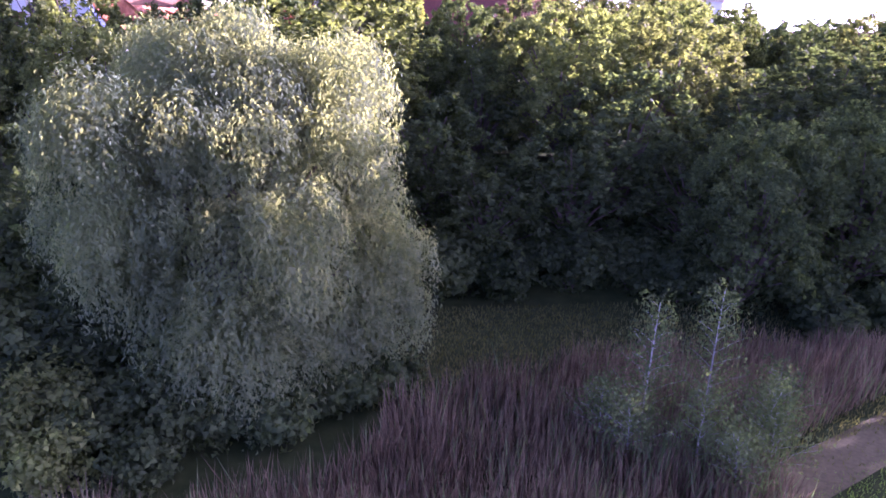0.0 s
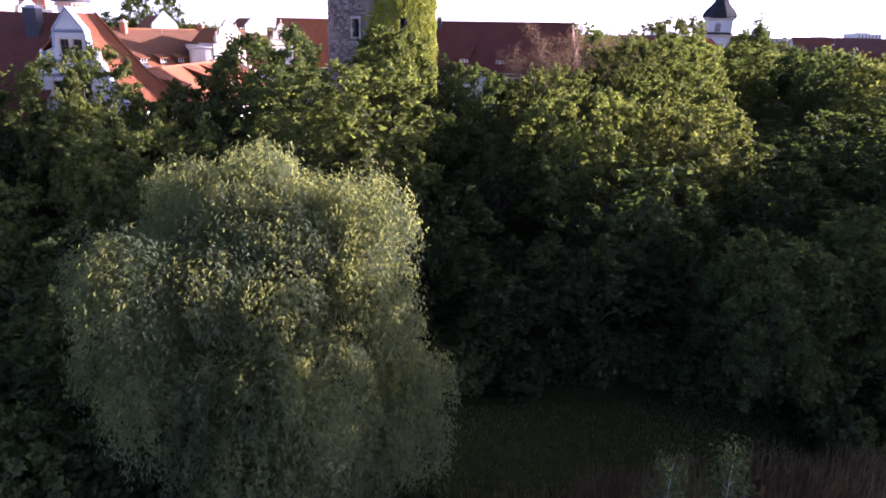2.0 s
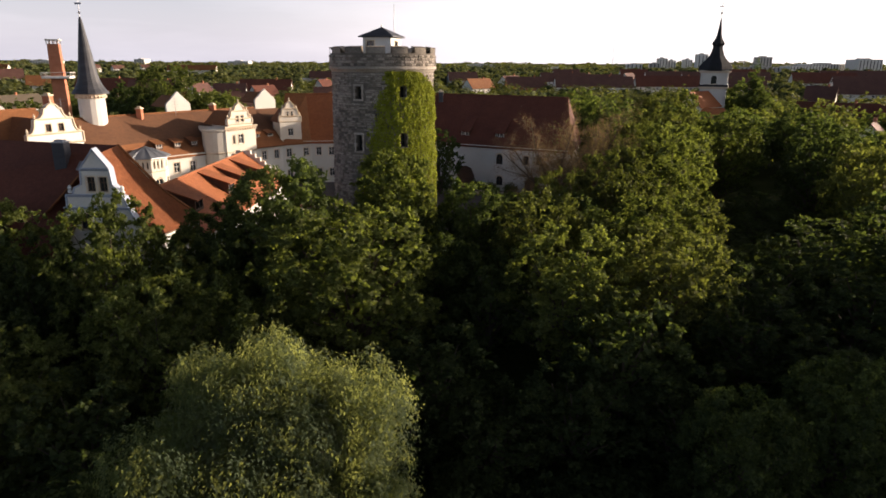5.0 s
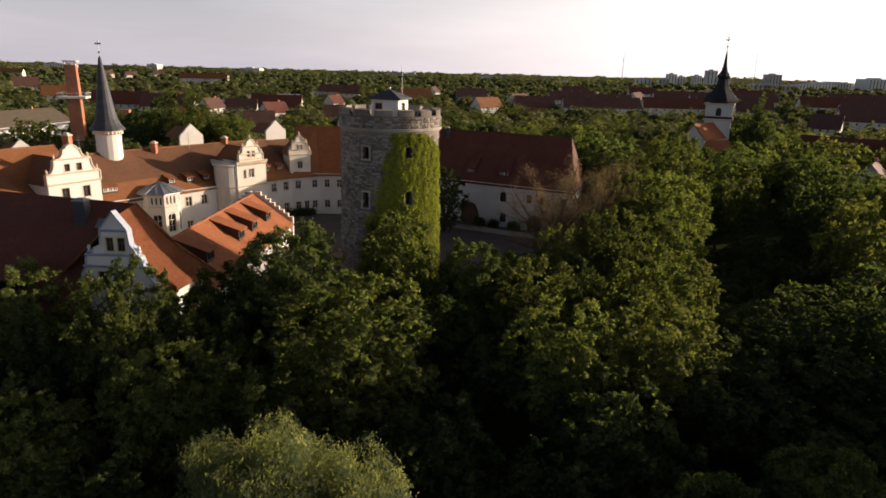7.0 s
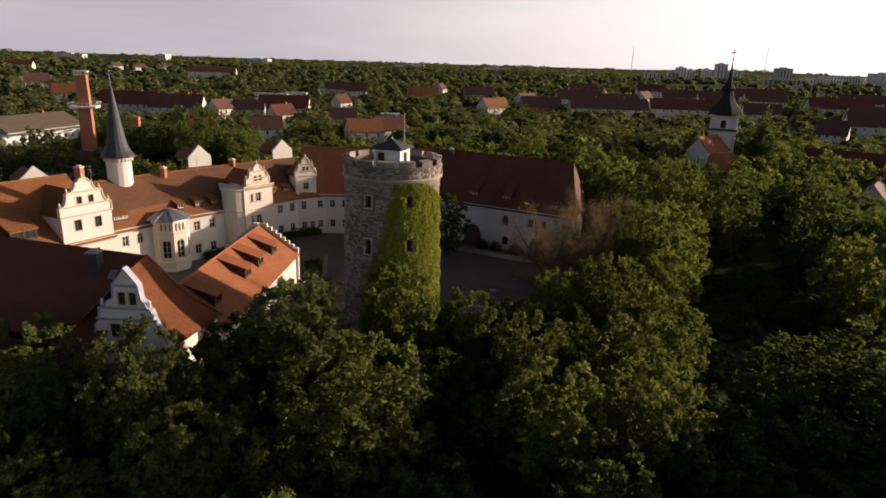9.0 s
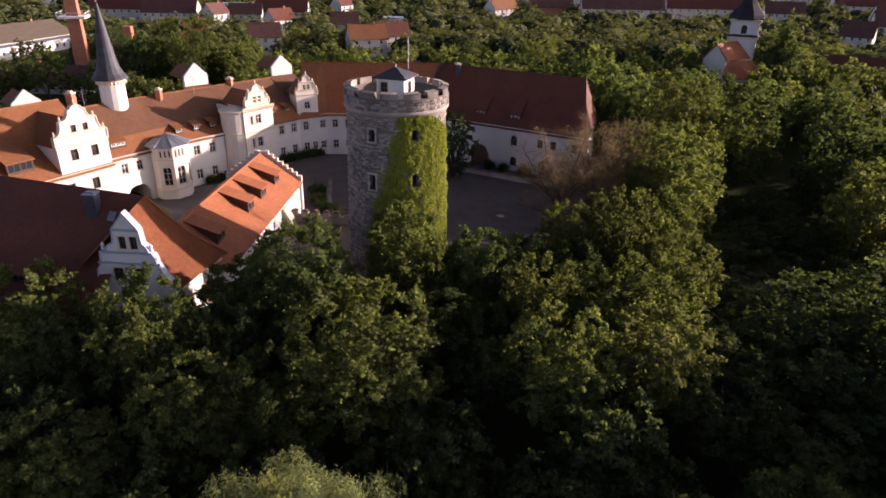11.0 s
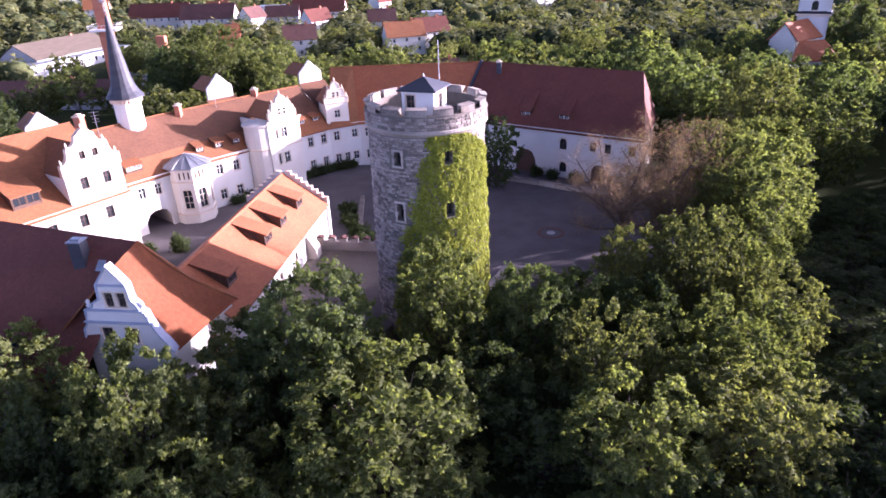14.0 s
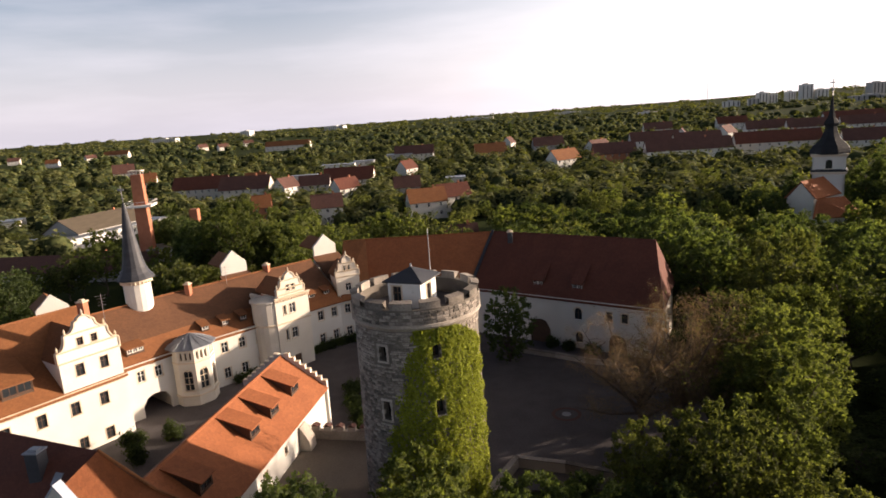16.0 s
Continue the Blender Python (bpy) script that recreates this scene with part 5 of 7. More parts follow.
paving("terrace", [(-17.2, -6.0), (-17.2, 14.6), (-5.0, 14.2), (-5.0, -1.5), (-8.0, -6.5)], -0.9, GRAVEL, "sandy paved terrace beside the tower", 3.6)


def drain_ring(x, y):
    root = thing("drain_cover", pose(x, y, -3.62), "round stone-ringed drain cover in the courtyard paving", "drain")
    bm = bmesh.new()
    turned(bm, [(1.75, -0.1), (1.75, 0.03), (1.35, 0.035), (1.35, -0.1)], 28)
    part("ring", bm, TILE_BROWN, root)
    bm = bmesh.new()
    turned(bm, [(0.55, -0.1), (0.55, 0.03), (0.0, 0.03)], 20)
    part("cover", bm, STEEL, root)


drain_ring(10.2, 26.3)


def crenel_wall(x0, y0, x1, y1, z0, z1, label):
    d = Vector((x1 - x0, y1 - y0))
    root = thing("battlement_wall", facade_frame((x0, y0), d), label, "wall")
    bm = bmesh.new()
    box(bm, 0, d.length, -0.3, 0.3, z0, z1, 0.02)
    part("wall_body", bm, STONE, root)
    n = max(2, int(d.length / 1.35))
    for k in range(n):
        x = d.length * (k + 0.5) / n
        bm = bmesh.new()
        box(bm, x - 0.4, x + 0.4, -0.3, 0.3, z1, z1 + 0.5, 0.03)
        mer = part("merlon", bm, STONE, root)
        bm = bmesh.new()
        prism(bm, [(x - 0.46, z1 + 0.5), (x + 0.46, z1 + 0.5), (x, z1 + 0.72)], -0.36, 0.36)
        part("cap", bm, TILE_BROWN, mer)


crenel_wall(-17.1, 14.6, -6.2, 14.2, -4.5, 0.1, "low crenellated stone wall between wing and tower")


def low_wall(pts, z0, z1, label):
    root = thing("stone_wall", pose(0, 0, 0), label, "wall")
    for (xa, ya), (xb, yb) in zip(pts, pts[1:]):
        d = Vector((xb - xa, yb - ya))
        bm = bmesh.new()
        box(bm, 0, d.length, -0.25, 0.25, z0, z1, 0.03)
        box(bm, -0.05, d.length + 0.05, -0.32, 0.32, z1, z1 + 0.12, 0.02)
        part("wall_length", bm, STONE, root).matrix_basis = facade_frame((xa, ya), d)


low_wall([(2.6, 8.0), (5.0, 14.5), (9.9, 13.6), (15.0, 12.0)], -5.5, -2.6, "low curved stone wall along the yard")
low_wall([(3.8, 46.7), (9.0, 44.4), (13.6, 42.1), (19.0, 40.6)], -4.5, -3.0, "low stone wall before the barn")
low_wall([(-17.2, 37.0), (-15.8, 30.0), (-14.2, 24.0), (-11.0, 18.5), (-8.5, 15.4)], -4.5, -2.9, "low stone wall round the courtyard shrubs")

# ---- trees close to the castle ----
def place(ob, x, y, s=1.0, rot=0.0, z=None, dz=-0.1):
    return pose(x, y, (ground_height(x, y) if z is None else z) + dz, 0, 0, rot) @ Matrix.Diagonal((s, s, s, 1))


NEAR = [
    tree("maple_tree", "broad green maple tree on the castle bank", 13.0, 4.6, 0.0, 11, LEAF_MAPLE, 84, 7, 30, 0.23, 0.35, group="bank trees", ragged=0.75),
    tree("maple_tree", "dense dark green tree on the castle bank", 12.5, 4.4, -2.0, 12, LEAF_DARK, 70, 6, 17, 0.3, 0.33, group="bank trees", ragged=0.5),
    tree("maple_tree", "sunlit olive green tree on the castle bank", 12.0, 4.8, 0.0, 13, LEAF_OLIVE, 76, 7, 30, 0.24, 0.3, group="bank trees", ragged=0.8),
    tree("maple_tree", "lofty round-crowned green maple on the castle bank", 13.0, 4.6, 0.2, 14, LEAF_MAPLE, 80, 7, 30, 0.23, 0.35, group="bank trees", ragged=0.6),
    tree("maple_tree", "dense dome-shaped dark green tree before the castle wall", 12.5, 4.4, -2.0, 15, LEAF_DEEP, 120, 7, 30, 0.22, 0.33, group="bank trees", ragged=0.45, width=0.26),
]
HEIGHTS, SPREADS = (13.0, 12.5, 12.0, 13.0, 12.5), (4.6, 4.4, 4.8, 4.6, 4.4)
SPOTS = [  # x, y, height of the crown's top, its radius, turn, kind
    (-18.1, -20.2, 8.7, 4.2, 10, 3), (-29.0, -18.6, 7.6, 5.0, 80, 0), (-23.4, -20.4, 6.0, 3.8, 60, 1), (-24.2, -26.0, 3.6, 4.4, 150, 1), (-36.5, -22.0, 6.4, 5.2, 30, 1), (-23.4, -20.6, 4.4, 3.8, 200, 1), (-13.0, -25.0, 4.8, 4.2, 310, 0), (-12.9, -18.6, 5.2, 3.6, 40, 1),
    (-7.9, -12.6, 10.1, 4.8, 200, 4), (-13.4, -13.0, 6.4, 3.6, 320, 4), (-14.6, -16.8, 5.2, 3.4, 120, 0), (-4.6, -13.6, 5.0, 3.4, 95, 4),
    (-1.2, -20.2, 8.1, 6.2, 20, 0), (4.7, -13.2, 4.6, 3.6, 60, 4), (5.0, -24.6, 1.6, 4.0, 222, 1), (-7.4, -23.8, 4.6, 4.0, 110, 3),
    (7.4, -5.9, 7.6, 3.7, 30, 4), (3.9, -8.2, 5.6, 3.2, 70, 1), (11.6, -3.4, 6.2, 3.4, 90, 4), (16.2, -4.6, 6.0, 3.6, 190, 4), (12.8, -12.6, 7.7, 3.9, 140, 2), (8.6, -16.6, 4.0, 3.6, 75, 1),
    (13.8, -19.2, 6.7, 4.4, 35, 0), (18.4, -11.6, 6.0, 3.9, 180, 0), (22.8, -9.2, 7.2, 4.4, 250, 3), (21.6, -16.8, 6.0, 4.6, 220, 2), (17.0, -23.8, 3.4, 4.2, 280, 1),
    (21.4, 0.6, 9.6, 4.0, 0, 2), (16.8, 2.6, 7.2, 3.6, 30, 2), (26.4, 5.6, 8.0, 4.4, 65, 0), (30.4, 13.0, 9.6, 4.8, 130, 3), (27.2, -2.6, 6.0, 4.0, 100, 2), (33.6, 22.5, 10.3, 5.0, 190, 0), (28.6, 17.0, 8.2, 4.4, 330, 2), (31.0, 31.0, 9.6, 4.4, 300, 2),
    (48.2, 44.2, 9.6, 6.6, 320, 3), (40.5, 49.0, 13.0, 6.2, 20, 2), (39.0, 38.0, 8.5, 5.0, 250, 0), (2.5, 43.0, 7.4, 3.6, 120, 1), (57.5, 18.0, 8.4, 6.2, 40, 2),
    (60.5, 37.0, 7.4, 5.6, 10, 1), (66.5, 46.0, 8.4, 6.2, 75, 1), (69.0, 29.0, 8.6, 6.4, 140, 0), (76.0, 39.0, 9.2, 6.4, 200, 1), (45.0, 22.0, -1.4, 4.6, 30, 1), (50.5, 33.0, -0.8, 5.0, 80, 1), (44.0, 12.0, -1.6, 4.6, 160, 1), (51.0, 11.0, -0.4, 5.0, 220, 1), (51.5, 22.0, -1.0, 5.0, 300, 1), (39.0, 30.0, -0.6, 4.2, 20, 1), (38.0, 17.0, -1.8, 4.2, 250, 1), (37.0, 5.0, -1.0, 4.6, 330, 1),
    (38.0, -7.6, 4.6, 5.8, 110, 1), (44.6, -9.4, 7.4, 6.4, 160, 1), (33.0, -9.5, 3.4, 4.4, 270, 1), (30.0, -15.0, 3.2, 4.4, 190, 1), (37.0, -15.6, 3.6, 5.2, 25, 1), (26.0, -20.5, 2.4, 4.2, 15, 1), (32.0, -22.6, 0.6, 4.2, 50, 1), (40.0, -22.0, 2.0, 4.8, 65, 1),
    (-20.4, -29.0, 2.6, 4.2, 220, 0), (-28.0, -31.0, 2.2, 4.4, 120, 1), (-15.0, -31.0, 0.8, 4.0, 5, 1), (8.6, -28.4, -0.6, 3.6, 10, 1), (13.4, -27.6, 0.6, 3.8, 95, 1), (20.0, -27.5, 0.4, 3.8, 210, 1), (21.2, -32.4, 1.6, 3.3, 40, 4), (27.4, -30.6, 2.6, 3.6, 115, 4), (1.6, -28.4, 0.6, 3.8, 300, 1), (29.0, -28.0, -0.8, 3.8, 55, 1),
    (-6.0, -28.5, 1.4, 3.8, 130, 1), (-10.5, -34.0, -1.0, 3.4, 20, 1), (-35.0, -30.0, 2.0, 4.4, 20, 1), (-21.0, -36.0, -1.0, 3.6, 70, 1), (36.0, -29.5, 0.0, 4.0, 160, 1),
    # added out of view to the right, to keep sun off the lower willow
    (50.0, -23.5, 11.9, 5.6, 15, 1), (54.0, -15.0, 11.7, 5.6, 75, 1), (52.0, -31.0, 12.2, 5.6, 140, 1), (60.0, -22.5, 13.5, 6.0, 220, 1), (62.0, -33.0, 14.2, 6.0, 300, 1), (64.0, -12.5, 13.5, 6.0, 20, 1), (52.5, -19.0, 11.4, 4.4, 60, 1),
]
for x, y, top, rad, rot, kind in SPOTS:
    g = ground_height(x, y)
    copy_thing(NEAR[kind], pose(x, y, g - 0.1, 0, 0, rot) @ Matrix.Diagonal((rad / SPREADS[kind], rad / SPREADS[kind], (top - g) / HEIGHTS[kind], 1)))
for k, src in enumerate(NEAR):
    src.matrix_basis = place(src, (-43.0, 46.0, 62.0, -50.0, -44.0)[k], (-16.0, -16.0, 0.0, -22.0, -27.0)[k], 1.0, 33 * k)

# slender sunlit young tree against the tower
t = tree("young_tree", "young sunlit light green tree growing before the tower", 15.0, 3.6, 3.0, 41, LEAF_YOUNG, 90, 8, 32, 0.2, 0.2, ragged=0.8)
t.matrix_basis = pose(0.7, -8.5, -4.6)


def bare_tree(x, y, z, h, spread, seed, label, leaf=0):
    """A tree with reddish-brown fine twigs and hardly any leaves."""
    r = np.random.default_rng(seed)
    root = thing("bare_tree", pose(x, y, z), label, "tree")
    bm = bmesh.new()
    limb(bm, [(0, 0, -0.3), (0.2, 0.1, h * 0.2), (0, 0.3, h * 0.4)], 0.35, 0.22, 8)
    tips = []
    for k in range(18):
        a, e = 2.4 * k, r.uniform(0.1, 1.35)
        ln = (spread * math.cos(e) + h * 0.6 * math.sin(e)) * r.uniform(0.8, 1.08)
        p0 = Vector((0.1, 0.2, h * r.uniform(0.18, 0.42)))
        p2 = p0 + Vector((math.cos(a) * math.cos(e), math.sin(a) * math.cos(e), math.sin(e))) * ln
        p1 = p0.lerp(p2, 0.5) + Vector(r.normal(size=3)) * 0.45
        limb(bm, [p0, p1, p2], 0.15, 0.03, 5)
        for j in range(8):
            q0 = p0.lerp(p1, r.uniform(0.5, 1.0)) if j < 2 else p1.lerp(p2, r.uniform(0.0, 1.0))
            q1 = q0 + Vector((*(r.normal(size=2) * 0.8), abs(r.normal()) * 0.8)) * spread * 0.3
            limb(bm, [q0, q0.lerp(q1, 0.5) + Vector(r.normal(size=3)) * 0.1, q1], 0.04, 0.01, 3)
            tips += [q0.lerp(q1, v) for v in (0.25, 0.5, 0.75, 1.0)]
    part("trunk", bm, BARK, root)
    c = np.array(tips)
    c = (c[:, None] + r.normal(size=(len(c), 18, 3)) * spread * 0.09).reshape(-1, 3)
    leaves("twigwork", c, 0.045, LEAF_BROWN, root, long=15.0)
    if leaf:
        c = np.array(tips)[:: 2]
        c = (c[:, None] + r.normal(size=(len(c), leaf, 3)) * spread * 0.08).reshape(-1, 3)
        leaves("crown", c, 0.22, LEAF_OLIVE, root)
    return root


bare_tree(17.6, 18.5, -3.7, 16.5, 4.6, 3, "nearly bare reddish-brown tree in the courtyard")
bare_tree(22.6, 20.5, -3.8, 15.2, 5.4, 6, "nearly bare brownish tree by the barn end", 3)
bare_tree(23.6, 27.0, -3.8, 14.0, 5.4, 4, "nearly bare brownish tree beside the courtyard", 3)


# ---- willow ----
def build_willow():
    root = thing("willow_tree", pose(-1.6, -38.6, -8.0), "large weeping willow with silvery green hanging foliage", "tree")
    r = np.random.default_rng(5)
    lobes = [(-1.7, 0.3, 11.0, 2.5, 2.8, 2.4), (0.4, 0.0, 10.8, 1.8, 2.4, 2.2), (3.6, 0.0, 10.2, 2.1, 2.6, 2.3), (-4.0, 0.2, 9.8, 2.3, 2.8, 2.4), (-5.4, -0.2, 8.2, 1.7, 2.6, 2.3),
             (1.0, -2.6, 8.8, 2.8, 2.4, 2.8), (-2.6, -3.0, 8.2, 2.8, 2.2, 3.0), (4.3, -0.6, 8.2, 1.6, 2.4, 2.2), (-4.6, -1.6, 6.5, 1.7, 1.8, 1.9),
             (5.3, 0.2, 5.8, 1.6, 2.0, 2.0), (6.4, 0.6, 3.9, 1.4, 1.8, 1.7), (2.6, -3.4, 5.8, 2.6, 2.0, 2.6), (-2.1, -3.6, 5.6, 2.2, 2.0, 2.2), (0.5, -4.0, 3.9, 2.4, 1.8, 2.3),
             (-0.4, -4.2, 2.6, 1.7, 1.5, 1.8), (1.2, -4.4, 2.2, 2.4, 1.6, 2.0), (3.7, -2.6, 3.4, 2.2, 1.8, 2.2), (4.4, -1.8, 2.0, 1.9, 1.6, 1.6), (-2.7, -2.8, 4.5, 1.7, 1.6, 1.8), (5.6, -0.6, 3.4, 1.8, 1.8, 2.0), (0.0, 0.0, 7.4, 4.2, 3.2, 4.4), (0.2, 2.8, 8.6, 4.0, 2.6, 3.6), (1.9, -1.2, 9.6, 1.8, 2.0, 2.0), (0.3, -1.6, 10.2, 1.9, 2.0, 2.0), (3.0, -1.4, 10.0, 1.8, 1.8, 1.9)]
    bm = bmesh.new()
    limb(bm, [(0.2, 0.4, -0.3), (0.1, 0.2, 2.0), (0.3, 0.2, 4.5)], 0.55, 0.42, 10)
    for lx, ly, lz, s, _, _ in lobes:
        limb(bm, [(0.2, 0.2, 3.2 + r.uniform(-0.8, 1.0)), (lx * 0.35, ly * 0.4, lz * 0.62 + 0.8), (lx * 0.85, ly * 0.85, lz + s * 0.3)], 0.24, 0.04, 6)
    part("trunk", bm, BARK, root)
    # hanging strands: leaves strung downwards from points on the lobes
    clumps = []
    for lx, ly, lz, sx, sy, sz in lobes:
        back = max(0.0, min(1.0, (lz - 7.5) / 2.5))
        ly, lz = ly + 2.4 * back, lz + 0.35 * back
        for j in range(9):
            d = r.normal(size=3) * np.array([1, 1, 0.8]) + np.array([0, -0.2, 0.25])
            d /= np.linalg.norm(d)
            f = r.uniform(0.36, 0.56)
            clumps.append((lx + d[0] * sx * 0.64, ly + d[1] * sy * 0.64, lz + d[2] * sz * 0.64 + 0.07 * lz, sx * f, sy * f, sz * f * 0.9))
    L = np.array(clumps)
    n = 12000
    w = L[:, 3] * L[:, 5]
    pick = rng.choice(len(L), n, p=w / w.sum())
    d = rng.normal(size=(n, 3))
    d[:, 2] = np.abs(d[:, 2]) * 0.9 - 0.25
    d /= np.linalg.norm(d, axis=1)[:, None]
    c = L[pick, :3] + d * L[pick, 3:] * (0.72 + 0.32 * rng.random(n) ** 0.6)[:, None]
    k = 19
    t = np.linspace(0, 1, k)[None, :, None]
    drop = rng.uniform(0.6, 2.3, n)[:, None, None]
    out = d[:, None, :] * np.array([1, 1, 0.0]) * t * 0.35
    pts = c[:, None, :] + out - np.array([0, 0, 1.0]) * drop * t ** 1.15 + rng.normal(size=(n, k, 3)) * 0.15
    pts = pts.reshape(-1, 3)
    nrm = np.repeat(d + np.array([0, 0, 0.15]), k, axis=0)[pts[:, 2] > 0.15]
    m = 9000
    pick = rng.choice(len(lobes), m)
    core = rng.normal(size=(m, 3))
    core /= np.linalg.norm(core, axis=1)[:, None]
    lob = np.array(lobes)[pick]
    core = lob[:, :3] + np.array([0, 0.8, -0.4]) + core * lob[:, 3:] * rng.uniform(0.15, 0.56, m)[:, None]
    core = core[core[:, 2] > 1.2]
    pts = pts[pts[:, 2] > 0.15]
    sizes = np.concatenate([np.full(len(pts), 0.088), np.full(len(core), 0.17)])
    leaves("crown", np.concatenate([pts, core]), sizes, LEAF_WILLOW, root, long=2.0, droop=0.6, normals=np.concatenate([nrm, rng.normal(size=core.shape)]), spread=1.15, kite=False)


build_willow()


def birch(x, y, h, seed, spread=1.0):
    root = thing("birch_sapling", pose(x, y, ground_height(x, y) - 0.1), "slender young birch with pale stem among the reeds", "tree", "young birches")
    r = np.random.default_rng(seed)
    bm = bmesh.new()
    lean = r.normal(size=2) * 0.25
    limb(bm, [(0, 0, 0), (lean[0] * 0.5, lean[1] * 0.5, h * 0.5), (lean[0], lean[1], h)], 0.04, 0.01, 6)
    pts = []
    for k in range(26):
        f = 0.25 + 0.72 * (k + r.random()) / 26
        a, ln = 2.4 * k, spread * (1.25 - f) * r.uniform(0.9, 1.5)
        p0 = Vector((lean[0] * f, lean[1] * f, h * f))
        p1 = p0 + Vector((math.cos(a) * ln, math.sin(a) * ln, ln * 0.75))
        limb(bm, [p0, p0.lerp(p1, 0.5) + Vector((0, 0, 0.05)), p1], 0.009, 0.003, 3)
        pts += [p0.lerp(p1, v) for v in (0.3, 0.55, 0.8, 1.0)]
    tagged(part("stem", bm, BIRCH, root), kind="stuff")
    c = (np.array(pts)[:, None] + r.normal(size=(len(pts), 13, 3)) * np.array([0.2, 0.2, 0.26])).reshape(-1, 3)
    leaves("crown", c, 0.095, LEAF_BIRCH, root, long=1.3, droop=0.3)


for x, y, h, s in ((15.1, -43.7, 5.6, 1), (13.0, -43.9, 5.3, 2), (16.0, -44.8, 3.3, 3), (12.3, -45.2, 2.7, 4), (17.6, -43.3, 2.9, 5), (14.2, -45.6, 2.9, 6), (11.6, -44.2, 2.4, 7), (15.2, -46.4, 2.5, 8), (16.6, -45.6, 2.4, 9)):
    birch(x, y, h, s)


def shrub(name, x, y, w, h, seed, mat, label, n=240, size=0.22, z=None, category="shrub", group=""):
    root = thing(name, pose(x, y, ground_height(x, y) if z is None else z), label, category, group)
    r = np.random.default_rng(seed)
    lobes = [(0, 0, h * 0.5, w * 0.55, w * 0.55, h * 0.5)] + [(math.cos(a) * w * 0.5, math.sin(a) * w * 0.5, h * r.uniform(0.3, 0.65), w * 0.4, w * 0.4, h * 0.36) for a in r.uniform(0, 6.3, 6)]
    bm = bmesh.new()
    for lx, ly, lz, *_ in lobes:
        limb(bm, [(0, 0, -0.1), (lx * 0.5, ly * 0.5, lz * 0.6), (lx, ly, lz)], 0.05, 0.012, 4)
    tagged(part("stem", bm, BARK, root), kind="stuff")
    pts, nrm = crown_points(lobes, n, 18, 0.24, 0.4)
    leaves("foliage", pts, size * 1.15, mat, root, normals=nrm, spread=2.2, kite=False)
    return root


shrub("shrub", -6.5, -44.6, 1.9, 2.6, 21, LEAF_MAPLE, "leafy green shrub at the edge of the reeds", 300, 0.17, group="meadow shrubs")
shrub("shrub", -3.2, -43.6, 1.9, 2.2, 25, LEAF_DARK, "dark shrub in the shade under the willow", 220, 0.2, group="meadow shrubs")
shrub("shrub", 0.6, -42.8, 1.7, 1.6, 26, LEAF_DARK, "low dark shrub in the shade under the willow", 170, 0.2, group="meadow shrubs")
shrub("shrub", -7.0, -42.0, 2.4, 3.4, 27, LEAF_DARK, "dark leafy shrub in the shade of the willow", 260, 0.22, group="meadow shrubs")
shrub("shrub", -2.6, -46.2, 1.2, 1.1, 28, LEAF_DARK, "low dark shrub at the reeds' edge", 120, 0.17, group="meadow shrubs")
shrub("shrub", -9.5, -42.5, 3.0, 4.5, 22, LEAF_DARK, "dark leafy shrub beside the willow", 320, 0.22, group="meadow shrubs")
shrub("shrub", -11.5, -37.5, 3.6, 6.5, 23, LEAF_DARK, "tall dark shrub beside the willow", 420, 0.25, group="meadow shrubs")
shrub("shrub", -4.4, -46.6, 1.3, 1.5, 24, LEAF_MAPLE, "low green shrub among the reeds", 150, 0.15, group="meadow shrubs")
for k, (x, y, w, h) in enumerate(((-4.6, -44.9, 1.7, 1.9), (-1.4, -44.3, 1.6, 1.3), (1.0, -43.6, 1.5, 1.1), (2.9, -42.2, 1.4, 1.0), (4.2, -40.6, 1.3, 0.9), (-5.6, -41.2, 2.4, 4.2), (-8.2, -39.4, 2.6, 5.2))):
    shrub("shrub", x, y, w, h, 130 + k, LEAF_DARK, "dark weedy shrub in the shade round the willow", 110 + int(40 * w), 0.19, group="meadow shrubs")
for k, (x, y, w, h) in enumerate(((6.4, -30.6, 2.6, 3.0), (9.8, -30.8, 2.4, 2.6), (13.0, -30.6, 2.6, 3.2), (16.2, -30.4, 2.5, 2.8), (18.4, -31.6, 2.2, 2.6), (24.2, -31.8, 2.4, 2.8), (30.4, -31.4, 2.6, 3.0), (34.6, -32.2, 2.6, 2.8), (24.0, -34.8, 1.7, 1.6), (28.0, -34.0, 2.0, 1.9))):
    shrub("shrub", x, y, w, h, 150 + k, LEAF_DARK, "dark leafy shrub at the foot of the castle bank", 230, 0.25, group="bank shrubs")
for k, (x, y) in enumerate(((-14.5, 24.0), (-12.8, 21.5), (-10.5, 18.8), (-8.6, 17.2))):
    shrub("courtyard_shrub", x, y, 1.6, 1.5, 30 + k, LEAF_DARK, "clipped dark shrub in the courtyard bed", 130, 0.18, -3.6, group="courtyard shrubs")
HEDGE = [(-29.4 + 0.62 * 0.9 * k, 47.2 + 0.78 * 0.9 * k) for k in range(7)] + [(-25.4 + 0.8 * 0.9 * k, 52.0 + 0.5 * 0.9 * k) for k in range(4)] + [(-36.6 + 0.6 * k, 35.6 + 0.8 * k) for k in range(5)]
for k, (x, y) in enumerate(HEDGE):
    shrub("hedge_shrub", x + 0.5, y - 0.5, 0.75, 0.95, 50 + k, LEAF_DARK, "low clipped hedge shrub at the foot of the castle wall", 60, 0.17, -3.6, group="castle hedge")
